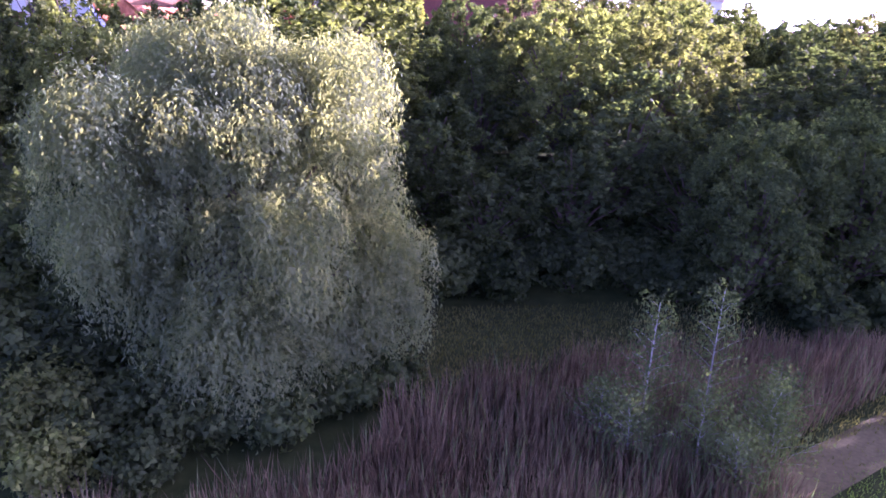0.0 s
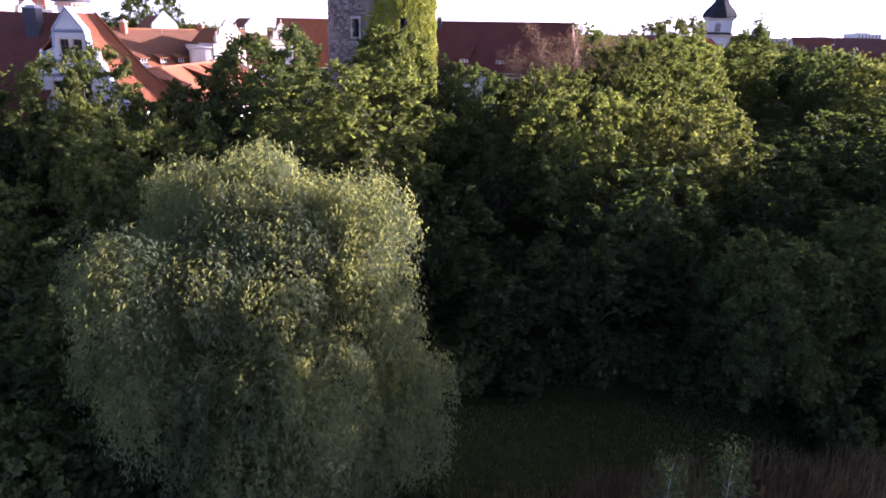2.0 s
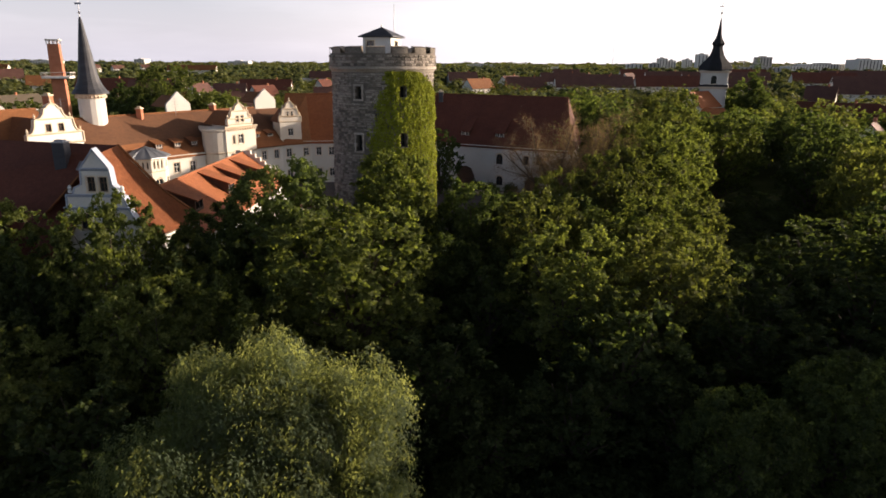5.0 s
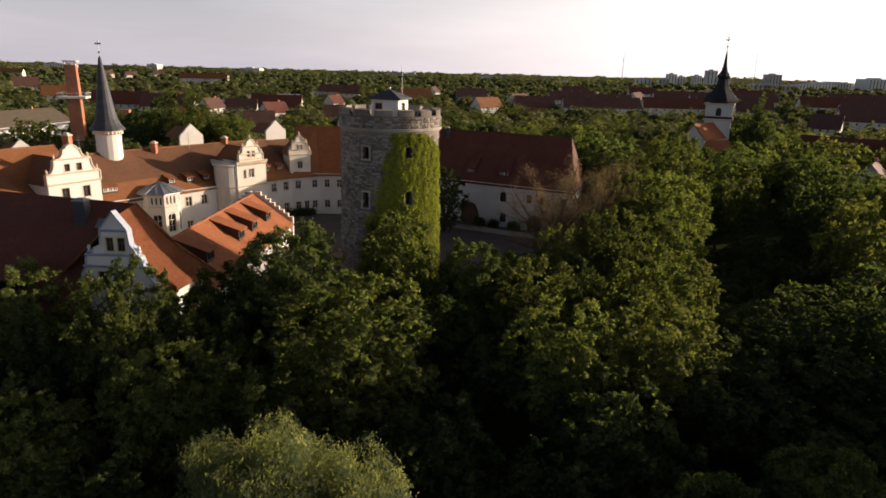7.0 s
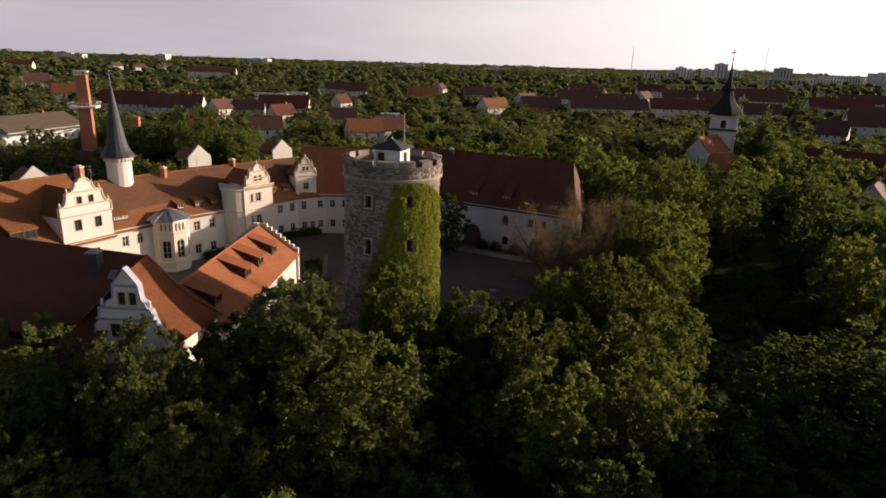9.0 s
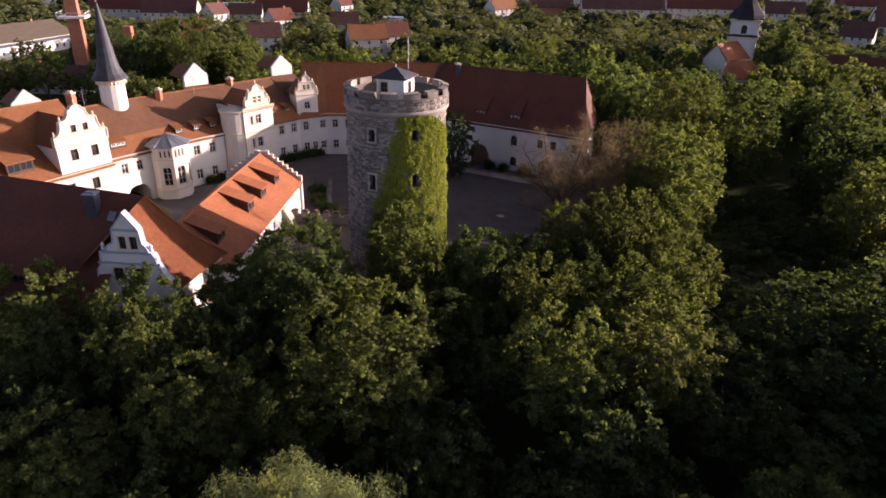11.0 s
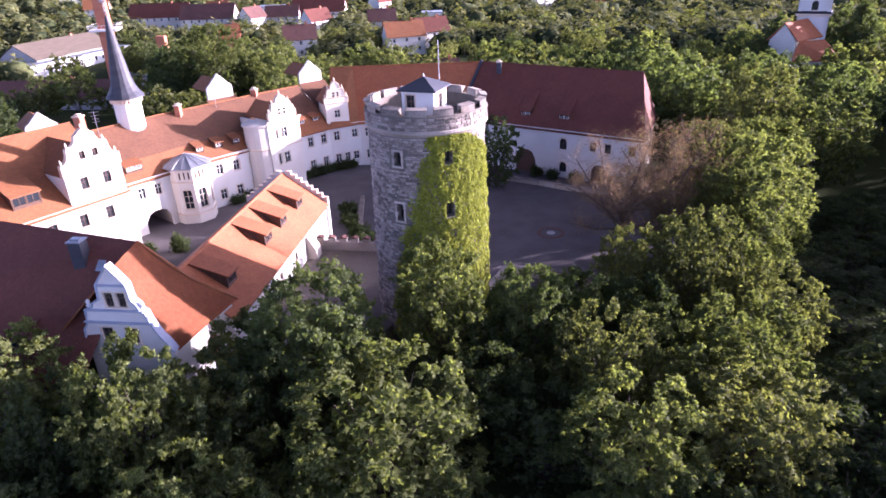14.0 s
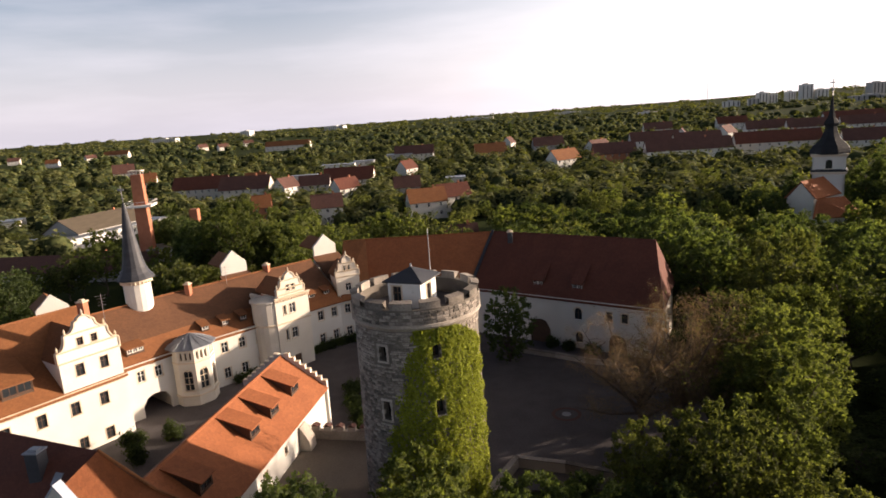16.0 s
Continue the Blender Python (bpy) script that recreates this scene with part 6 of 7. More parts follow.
for k, (x, y, w, h) in enumerate(((-39.6, 15.6, 1.5, 2.6), (-36.4, 18.6, 1.2, 1.8), (-37.6, 13.0, 1.2, 1.6), (8.5, 48.8, 1.0, 1.0), (10.8, 47.7, 1.0, 1.0), (14.5, 45.8, 1.1, 1.1), (-16.5, 27.5, 1.6, 1.4), (-17.8, 31.5, 1.5, 1.4))):
    shrub("courtyard_shrub", x, y, w, h, 80 + k, LEAF_DARK, "dark green shrub in the courtyard", 130, 0.19, -3.6, group="courtyard shrubs")


# ---- reeds and grass ----
def blades(name, n, region, h, w, mat, label, category, lean=0.16):
    """Upright stalks as thin tapering blades, one mesh."""
    x, y = region(n)
    z = np.array([ground_height(a, b) for a, b in zip(x, y)])
    hh = h * rng.uniform(0.6, 1.2, len(x))
    a = rng.uniform(0, 6.28, len(x))
    dx, dy = np.cos(a) * w, np.sin(a) * w
    tip = np.stack([x + rng.normal(size=len(x)) * lean * hh, y + rng.normal(size=len(x)) * lean * hh, z + hh], 1)
    base = np.stack([x, y, z - 0.05], 1)
    side = np.stack([dx, dy, np.zeros(len(x))], 1)
    midp = base * 0.45 + tip * 0.55
    co = np.stack([base - side * 0.6, base + side * 0.6, midp + side, tip, midp - side], 1).reshape(-1, 3)
    m = len(x)
    me = bpy.data.meshes.new(name)
    me.vertices.add(5 * m)
    me.vertices.foreach_set("co", co.ravel())
    me.loops.add(5 * m)
    me.loops.foreach_set("vertex_index", np.arange(5 * m, dtype=np.int32))
    me.polygons.add(m)
    me.polygons.foreach_set("loop_start", np.arange(0, 5 * m, 5, dtype=np.int32))
    me.polygons.foreach_set("loop_total", np.full(m, 5, dtype=np.int32))
    me.update()
    me.materials.append(mat)
    tagged(new(name, me), label, category, kind="stuff")


def reed_field(n):
    x, y = rng.uniform(-6, 30, n), rng.uniform(-49.5, -37.0, n)
    edge = np.interp(x, [-6, -1.3, 0.9, 4.4, 4.9, 7.2, 11.2, 13.7, 30], [-49.0, -48.3, -47.6, -45.6, -43.0, -41.4, -39.6, -38.4, -36.5]) + 0.5 * np.sin(x * 1.7)
    path = -45.6 + 0.62 * (x - 17)
    thin = np.array([noise.noise((a * 0.45, b * 0.6, 1.0)) for a, b in zip(x, y)])
    keep = (y < edge) & ((x < 16.6) | (y > path + 1.4)) & (rng.random(n) < 0.75 + 0.9 * thin)
    return x[keep], y[keep]


blades("reeds", 60000, reed_field, 1.6, 0.018, REED, "dense stand of dry purplish-brown reeds", "reeds")


def green_reed_field(n):
    """Fresh growth round the young birches, and scattered through the dry stand."""
    x, y = reed_field(n)
    near = np.exp(-((x - 14.6) / 3.0) ** 2 - ((y + 45.4) / 1.9) ** 2)
    patch = 0.5 + 0.5 * np.sin(x * 0.9 + 1.3 * np.sin(y * 0.7))
    keep = rng.random(len(x)) < 0.08 + 0.12 * patch + 0.85 * near
    return x[keep], y[keep]


blades("green_reeds", 42000, green_reed_field, 1.6, 0.02, REED_GREEN, "fresh green reeds growing round the young birches", "reeds", 0.2)


def grass_field(n):
    x, y = rng.uniform(3, 30, n), rng.uniform(-48, -30, n)
    path = -45.6 + 0.62 * (x - 17)
    keep = ((y > -42.5) & (y < -33.4 + 0.1 * x)) | ((x > 16.6) & (np.abs(y - path - 0.95) < 0.6)) | ((x > 16.0) & (np.abs(y - path) < 1.3) & (rng.random(n) < 0.2))
    return x[keep], y[keep]


def lawn_field(n):
    x, y = rng.uniform(16, 32, n), rng.uniform(-50, -34, n)
    keep = y < -45.6 + 0.62 * (x - 17) - 0.7 - 0.3 * rng.random(n)
    return x[keep], y[keep]


blades("meadow_grass", 32000, grass_field, 0.2, 0.018, GRASS, "rough green meadow grass below the castle bank", "grass", 0.45)
blades("lawn", 26000, lawn_field, 0.12, 0.018, LAWN, "short bright green lawn beside the footpath", "grass", 0.5)
bm = bmesh.new()
pp = [(15.8 + 1.2 * k, -46.6 + 0.62 * 1.2 * k) for k in range(14)]
lo = [bm.verts.new((x + 0.45, y - 0.75, ground_height(x, y) + 0.05)) for x, y in pp]
hi = [bm.verts.new((x - 0.45, y + 0.75, ground_height(x, y) + 0.05)) for x, y in pp]
for k in range(13):
    bm.faces.new((lo[k], lo[k + 1], hi[k + 1], hi[k]))
tagged(part("footpath", bm, EARTH), "narrow sandy footpath through the meadow", "path", kind="structure")

# ---- town ----
HOUSE_MATS = {"white": PLASTER, "cream": PLASTER_WARM, "brick": BRICK,
              "yellow": material("yellow_plaster", (0.55, 0.38, 0.12), (0.7, 0.5, 0.2), scale=1.5, rough=0.9, bump=0.1),
              "grey": material("grey_render", (0.3, 0.29, 0.28), (0.45, 0.44, 0.42), scale=1.5, rough=0.9, bump=0.1)}
ROOF_MATS = {"red": TILE, "dark": TILE_BROWN, "old": TILE_DARK, "slate": SLATE, "flat": ZINC, "shed": material("weathered_sheet_roof", (0.066, 0.053, 0.037), (0.115, 0.093, 0.066), scale=1.0, rough=0.85, bump=0.2, fine=5, stretch=(1, 5, 1))}


def house(x, y, rot, w, d, h, rise, walls, roof, floors=2, cols=4, label="", group="town houses", z=None):
    """A town house: walls with window openings on both long sides, gable roof, chimney."""
    g = ground_height(x, y) if z is None else z
    root = thing("house", pose(x, y, g, 0, 0, rot), label or f"{walls} town house with {roof} roof", "house", group)
    mat = HOUSE_MATS[walls]
    wins = []
    for f in range(floors):
        for c in range(cols):
            wins.append((-w / 2 + w * (c + 0.5) / cols, h * (f + 0.55) / floors, 1.0, min(1.4, h / floors * 0.5)))
    ops = [(a - ww / 2, a + ww / 2, b - hh / 2, b + hh / 2) for a, b, ww, hh in wins]
    for side, m in (("front_wall", pose(0, -d / 2, 0)), ("back_wall", pose(0, d / 2, 0, 0, 0, 180))):
        bm = bmesh.new()
        wall(bm, -1.5, [(-w / 2, h), (w / 2, h)], ops, 0, 0.3)
        ob = part(side, bm, mat, root)
        ob.matrix_basis = m
        if side == "front_wall":
            for a, b, ww, hh in wins:
                window(ob, a, b, ww, hh, 0, None, WHITE_WOOD, (1, 0), 0)
    top = [(-d / 2 + 0.3, h), (0, h + rise * 0.96), (d / 2 - 0.3, h)] if rise > 0.6 else [(-d / 2 + 0.3, h), (d / 2 - 0.3, h)]
    for s in (-1, 1):
        bm = bmesh.new()
        wall(bm, -1.5, top, [(-1.6, -0.7, h * 0.3, h * 0.3 + 1.2), (0.7, 1.6, h * 0.3, h * 0.3 + 1.2)], 0, 0.3)
        e = part("gable_wall", bm, mat, root)
        e.matrix_basis = pose(s * w / 2, 0, 0, 0, 0, 90 * s)
    bm = bmesh.new()
    if rise > 0.6:
        o = 0.4
        for s in (-1, 1):
            slab(bm, [(-w / 2 - o, s * (d / 2 + o), h - o * rise / d * 2 + 0.1), (w / 2 + o, s * (d / 2 + o), h - o * rise / d * 2 + 0.1), (w / 2 + o, 0, h + rise + 0.1), (-w / 2 - o, 0, h + rise + 0.1)], 0.2)
    else:
        box(bm, -w / 2 - 0.2, w / 2 + 0.2, -d / 2 - 0.2, d / 2 + 0.2, h, h + 0.4)
    part("roof", bm, ROOF_MATS[roof], root)
    if rise > 0.6:
        bm = bmesh.new()
        box(bm, w * 0.2, w * 0.2 + 0.7, -0.35, 0.35, h + rise - 0.8, h + rise + 0.9, 0.02)
        part("chimney", bm, BRICK, root)
    return root


# houses that stand out behind the castle
TOWN = [
    (-606, 1020, 60, 16, 9.6, 5.2, 4.8, "cream", "dark", 2, 5), (-546, 982, 50, 16, 9.6, 5.2, 4.8, "white", "dark", 2, 5), (-574, 1133, 40, 16, 9.6, 5.2, 4.8, "white", "dark", 2, 5),
    (-353, 805, 8, 55, 11, 5.8, 5.5, "cream", "red", 2, 9), (-677, 825, 60, 13.6, 8.2, 5.2, 4.1, "white", "dark", 2, 4), (-711, 932, 10, 36.3, 11, 5.2, 5.5, "cream", "red", 2, 9),
    (-652, 720, 20, 14.2, 8.5, 5.2, 4.3, "white", "red", 2, 4), (-910, 932, 30, 16.5, 9.9, 5.2, 5.0, "white", "dark", 2, 5), (-178, 274, 6, 26.2, 11, 5.2, 5.5, "cream", "old", 2, 8),
    (-148, 265, 6, 23.1, 11, 5.2, 5.5, "cream", "dark", 2, 7), (-124, 259, 70, 10.0, 8, 5.2, 4.0, "white", "dark", 2, 3), (-160, 301, 10, 10.2, 8, 5.2, 4.0, "white", "red", 2, 3),
    (-135, 311, 8, 13.6, 8.2, 5.2, 0, "white", "flat", 2, 4), (-112, 268, 12, 13.7, 8.2, 5.2, 4.1, "grey", "dark", 2, 4), (-99, 286, 6, 23.4, 11, 5.2, 5.5, "cream", "old", 2, 7),
    (-87, 241, 55, 10.7, 8, 5.2, 4.0, "white", "old", 2, 3), (-74, 180, 20, 9.8, 8, 5.2, 4.0, "white", "dark", 2, 3), (-138, 382, 12, 20.7, 11, 5.2, 0, "white", "flat", 2, 6),
    (-126, 404, 10, 13.2, 8, 5.2, 0, "white", "flat", 2, 4), (-110, 449, 8, 17.9, 10.8, 5.2, 0, "grey", "flat", 2, 5), (-99, 452, 8, 26.9, 11, 5.2, 5.5, "cream", "dark", 2, 8),
    (-77, 327, 60, 9, 8, 5.2, 4.0, "white", "old", 2, 2), (-56, 235, 15, 10.2, 8, 5.2, 4.0, "grey", "dark", 2, 3), (-37, 182, 25, 12.0, 8, 5.2, 4.0, "cream", "red", 2, 3),
    (-208, 178, 25, 7.7, 8, 5.2, 0, "white", "flat", 2, 2), (-105, 191, 20, 6.1, 8, 5.2, 4.0, "brick", "red", 2, 2), (-37, 426, 14, 20.0, 11, 5.2, 5.5, "yellow", "red", 2, 6),
    (-30, 524, 70, 9, 8, 5.2, 4.0, "white", "dark", 2, 2), (-38, 261, 10, 8.2, 8, 5.2, 0, "white", "flat", 2, 2), (-30, 199, 30, 11.0, 8, 5.2, 4.0, "white", "old", 2, 3),
    (4, 461, 12, 20.5, 11, 5.2, 5.5, "grey", "dark", 2, 6), (14, 332, 42, 16, 9.6, 5.2, 4.8, "white", "red", 2, 5), (38, 406, 50, 16, 9.6, 5.2, 4.8, "white", "dark", 2, 5),
    (44, 353, 8, 21.9, 11, 5.2, 5.5, "brick", "dark", 2, 6), (74, 465, 75, 9, 8, 5.2, 4.0, "white", "red", 2, 2), (79, 437, 6, 30.0, 11, 5.2, 5.5, "white", "dark", 2, 9),
    (106, 482, 75, 9, 8, 5.2, 4.0, "white", "dark", 2, 2), (102, 408, 5, 26.9, 11, 5.2, 5.5, "cream", "dark", 2, 8), (136, 473, 55, 16.0, 9.6, 5.2, 4.8, "white", "dark", 2, 4),
    (84, 344, 4, 41.9, 11, 5.8, 5.5, "white", "dark", 2, 9), (172, 494, 0, 30.7, 11, 5.2, 5.5, "white", "dark", 2, 9), (137, 362, -2, 41.4, 11, 5.8, 5.5, "cream", "old", 2, 9),
    (196, 481, -4, 27.0, 11, 5.2, 5.5, "white", "dark", 2, 8), (234, 482, -6, 28.2, 11, 5.2, 5.5, "white", "dark", 2, 8), (177, 347, -10, 18.8, 11, 5.2, 5.5, "white", "dark", 2, 5),
    (176, 618, 0, 24.1, 11, 5.2, 5.5, "white", "old", 2, 7), (105, 597, 5, 22.9, 11, 5.2, 5.5, "white", "dark", 2, 7), (232, 310, -10, 40, 12, 6, 6, "white", "dark", 2, 9),
    (280, 360, -12, 40, 12, 6, 6, "cream", "dark", 2, 9), (310, 470, -10, 44, 12, 6, 6, "white", "dark", 2, 9), (250, 400, -8, 36, 12, 6, 6, "white", "old", 2, 9),
    (250, 540, 0, 40, 12, 6, 6, "white", "old", 2, 8), (205, 270, -14, 30, 12, 6, 6, "white", "dark", 2, 7), (330, 400, 35, 14, 10, 5, 6, "white", "dark", 2, 3),
    (-330, 420, 35, 14, 10, 5, 6, "white", "dark", 2, 3), (-250, 330, 25, 12, 9, 5, 5, "white", "red", 2, 3),
]
for x, y, rot, w, d, h, rise, *rest in TOWN:
    house(x, y, rot, w * 1.12, d * 1.05, h + 1.0, rise * 1.1, *rest)


SPIRE = material("black_slate", (0.01, 0.011, 0.013), (0.026, 0.028, 0.033), scale=2, rough=0.75, bump=0.3, fine=9)


def church():
    cx, cy = 79.6, 136.0
    root = thing("church", pose(cx, cy, -4.0, 0, 0, -22), "white church tower with dark curved spire and orange chancel roof", "church")
    for k in range(4):
        bm = bmesh.new()
        wall(bm, -1, [(-3.6, 19.9), (3.6, 19.9)], [(-0.75, 0.75, 16.1, 17.8, 0.6), (-0.45, 0.45, 11.0, 12.5, 0.4)], 0, 0.5)
        m = pose(0, 0, 0, 0, 0, 90 * k) @ pose(0, -3.6, 0)
        part("tower_wall", bm, PLASTER, root).matrix_basis = m
        window(root, 0, 17.2, 1.5, 2.3, 0.05, m, WOOD_DARK, (0, 0), 0.2)
        window(root, 0, 11.9, 0.9, 1.8, 0.05, m, WOOD_DARK, (0, 0), 0)
        for x in (-3.45, 2.85):
            bm = bmesh.new()
            box(bm, x, x + 0.6, -0.12, 0.05, 15.4, 19.4, 0.02)
            part("pilaster", bm, PLASTER, root).matrix_basis = m
    for z, e in ((14.9, 4.1), (19.4, 4.2)):
        bm = bmesh.new()
        turned(bm, [(0.1, z - 0.25), ((e - 0.2) * 1.414, z - 0.25), ((e - 0.2) * 1.414, z), (e * 1.414, z), (e * 1.414, z + 0.4), (0.1, z + 0.4)], 4, start=45)
        part("cornice", bm, TRIM, root)
    bm = bmesh.new()
    turned(bm, [(5.85, 15.28), (5.7, 15.5), (5.05, 15.95), (5.0, 15.28)], 4, start=45)
    part("ledge_roof", bm, SPIRE, root)
    bm = bmesh.new()
    turned(bm, [(4.2, 19.6), (4.9, 19.75), (4.95, 20.2), (4.7, 21.0), (4.0, 22.0), (3.0, 22.9), (2.25, 23.8), (1.8, 24.9), (1.5, 26.0), (1.4, 26.6), (1.75, 26.9), (1.85, 27.3), (1.5, 28.0), (0.95, 28.8), (0.62, 30.2), (0.4, 32.0), (0.16, 34.2), (0, 34.8)], 8, start=22.5)
    spire = part("spire", bm, SPIRE, root, "dark slate curved spire")
    for k in range(4):
        bm = bmesh.new()
        box(bm, -0.4, 0.4, -0.2, 0.5, 20.2, 21.0, 0.1)
        part("spire_dormer", bm, SPIRE, spire).matrix_basis = pose(0, 0, 0, 0, 0, 90 * k) @ pose(0, -4.35, 0)
    bm = bmesh.new()
    turned(bm, [(0.16, 34.2), (0.09, 38.4), (0, 38.5)], 6)
    turned(bm, [(0, 35.2), (0.4, 35.6), (0, 36.0)], 8)
    box(bm, -0.8, 0.5, -0.04, 0.04, 37.3, 37.6)
    box(bm, -0.45, 0.45, -0.05, 0.05, 38.0, 38.15)
    part("weather_vane", bm, STEEL, root)
    # nave running out from the tower, with a lower hipped chapel before it
    bm = bmesh.new()
    slab(bm, [(-8.6, -12.8, 10.0), (-2.6, -14.2, 10.0), (2.4, -3.62, 10.0), (-3.4, -3.62, 10.0)], 11.0)
    part("nave_wall", bm, PLASTER_WARM, root)
    bm = bmesh.new()
    slab(bm, [(-5.6, -14.0, 14.1), (-2.1, -14.8, 9.9), (3.1, -3.62, 9.9), (-1.1, -3.62, 14.2)], 0.2)
    slab(bm, [(-9.2, -13.2, 9.9), (-5.6, -14.0, 14.1), (-1.1, -3.62, 14.2), (-4.0, -3.62, 9.9)], 0.2)
    part("nave_roof", bm, TILE_ORANGE, root)
    bm = bmesh.new()
    slab(bm, [(-5.5, -13.6, 13.7), (-8.4, -13.1, 10.0), (-2.7, -14.1, 10.0)], 0.3)
    part("nave_gable", bm, PLASTER_WARM, root)
    bm = bmesh.new()
    slab(bm, [(-2.0, -17.0, 5.8), (6.6, -12.4, 5.8), (6.2, -3.0, 5.8), (-2.0, -9.0, 5.8)], 6.8)
    part("chapel_wall", bm, PLASTER, root)
    bm = bmesh.new()
    slab(bm, [(-2.6, -17.6, 5.6), (7.4, -12.8, 5.6), (3.7, -8.0, 9.7), (-2.0, -12.4, 9.7)], 0.2)
    slab(bm, [(7.4, -12.8, 5.6), (7.0, -2.6, 5.6), (3.7, -8.0, 9.7)], 0.2)
    part("chapel_roof", bm, TILE_ORANGE, root)


church()


def brick_chimney():
    root = thing("factory_chimney", pose(-105.4, 117.2, ground_height(-108, 115) + 2.3, 0, 0, 20), "tall square red brick chimney tower with pale gallery", "chimney tower")
    bm = bmesh.new()
    a, b = 2.2, 1.6
    v = []
    for z, r in ((-4, 1.85), (12, 1.6), (23.3, 1.35)):
        v.append([bm.verts.new((sx * r, sy * r, z)) for sx, sy in ((-1, -1), (1, -1), (1, 1), (-1, 1))])
    for lo, hi in zip(v, v[1:]):
        for k in range(4):
            bm.faces.new((lo[k], lo[(k + 1) % 4], hi[(k + 1) % 4], hi[k]))
    bm.faces.new(v[-1])
    part("shaft", bm, BRICK, root)
    bm = bmesh.new()
    box(bm, -3.4, 3.4, -3.4, 3.4, 14.3, 14.9, 0.05)
    for s in (-3.55, 3.5):
        box(bm, s, s + 0.05, -3.6, 3.6, 15.8, 15.9)
        box(bm, -3.6, 3.6, s, s + 0.05, 15.8, 15.9)
        for k in range(7):
            box(bm, s, s + 0.05, -3.5 + k * 1.16, -3.44 + k * 1.16, 14.9, 15.8)
            box(bm, -3.5 + k * 1.16, -3.44 + k * 1.16, s, s + 0.05, 14.9, 15.8)
    part("gallery", bm, WHITE_WOOD, root, "pale steel gallery with railing")
    bm = bmesh.new()
    for sx in (-1.4, -0.5, 0.5, 1.4):
        for sy in (-1.4, 1.4):
            box(bm, sx - 0.12, sx + 0.12, sy - 0.12, sy + 0.12, 23.3, 24.2)
    box(bm, -1.75, 1.75, -1.75, 1.75, 24.2, 24.5)
    part("crown", bm, PLASTER_WARM, root)
    r2 = thing("factory_chimney", pose(-104, 141, ground_height(-107, 139), 0, 0, 12), "shorter brick chimney stack", "chimney tower")
    bm = bmesh.new()
    box(bm, -1.3, 1.3, -1.3, 1.3, -1, 12.8, 0.1)
    part("shaft", bm, BRICK, r2)


brick_chimney()
house(-158, 166, 83, 48, 21, 3.6, 0, "white", "flat", 1, 14, "long white flat-roofed workshop with window band", "works")
house(-160.5, 169, 83, 36, 16, 4.8, 4.6, "grey", "shed", 1, 6, "large hall with grey-brown pitched roof", "works")
house(-99, 121, 18, 14, 9, 4.5, 0, "white", "flat", 1, 4, "low white flat-roofed annex below the brick chimney", "works")
house(-120, 104, 2, 52, 11, 2.6, 3.6, "grey", "dark", 1, 8, "long low shed with dark roof", "works")
house(-16.5, 126, 15, 9, 7, 3.4, 3.4, "white", "dark", 1, 3, "small white half-timbered house behind the barn")
house(112, 128, -32, 20, 11, 6.0, 5.0, "brick", "old", 2, 5, "red brick house with white stepped gable edge")
house(123, 116, -32, 12, 11, 6.0, 5.0, "brick", "old", 2, 3, "red brick house with white stepped gable edge")
house(166, 240, -35, 12, 10, 5.5, 6.0, "cream", "dark", 2, 4, "tall cream house with dark gable roof")
house(96, 84, 55, 11, 9, 4.0, 5.0, "white", "old", 1, 3, "half-timbered white house with dark red roof")

# distant flats and industry
for x, y, w, d, h, c in ((560, 1850, 34, 22, 46, "white"), (590, 1860, 30, 22, 38, "white"), (640, 1880, 30, 22, 42, "white"), (470, 1800, 60, 20, 22, "white"), (520, 1780, 40, 18, 26, "grey"),
                         (742, 2060, 44, 30, 66, "white"), (778, 2050, 46, 30, 40, "white"), (905, 2000, 56, 34, 54, "grey"), (1010, 1850, 190, 40, 26, "white"), (1090, 1800, 90, 60, 44, "white"),
                         (880, 1700, 150, 40, 18, "white"), (220, 1520, 60, 30, 10, "white"), (680, 1500, 120, 40, 16, "grey"), (-900, 2600, 120, 40, 22, "white"), (-1250, 2500, 60, 40, 30, "white"), (-1500, 2300, 140, 40, 20, "white"), (-300, 2700, 160, 30, 12, "white"), (60, 2600, 140, 30, 12, "white")):
    g, h, w = ground_height(x, y), h * 0.68, w * 0.72
    root = thing("tower_block", pose(x, y, g, 0, 0, rng.uniform(-12, 12)), f"distant {c} block on the horizon", "block", "far blocks")
    bm = bmesh.new()
    box(bm, -w / 2, w / 2, -d / 2, d / 2, -3, h)
    part("block_wall", bm, HOUSE_MATS[c], root)
    n = max(3, int(w / 9))
    for k in range(n):
        bm = bmesh.new()
        x0 = -w / 2 + w * (k + 0.38) / n
        box(bm, x0, x0 + w / n * 0.24, -d / 2 - 0.3, -d / 2 + 0.1, h * 0.12, h * 0.9)
        part("window_strip", bm, GLASS, root)
    bm = bmesh.new()
    box(bm, -w * 0.2, w * 0.1, -d * 0.3, d * 0.3, h, h + 3)
    part("roof_house", bm, HOUSE_MATS["grey"], root)


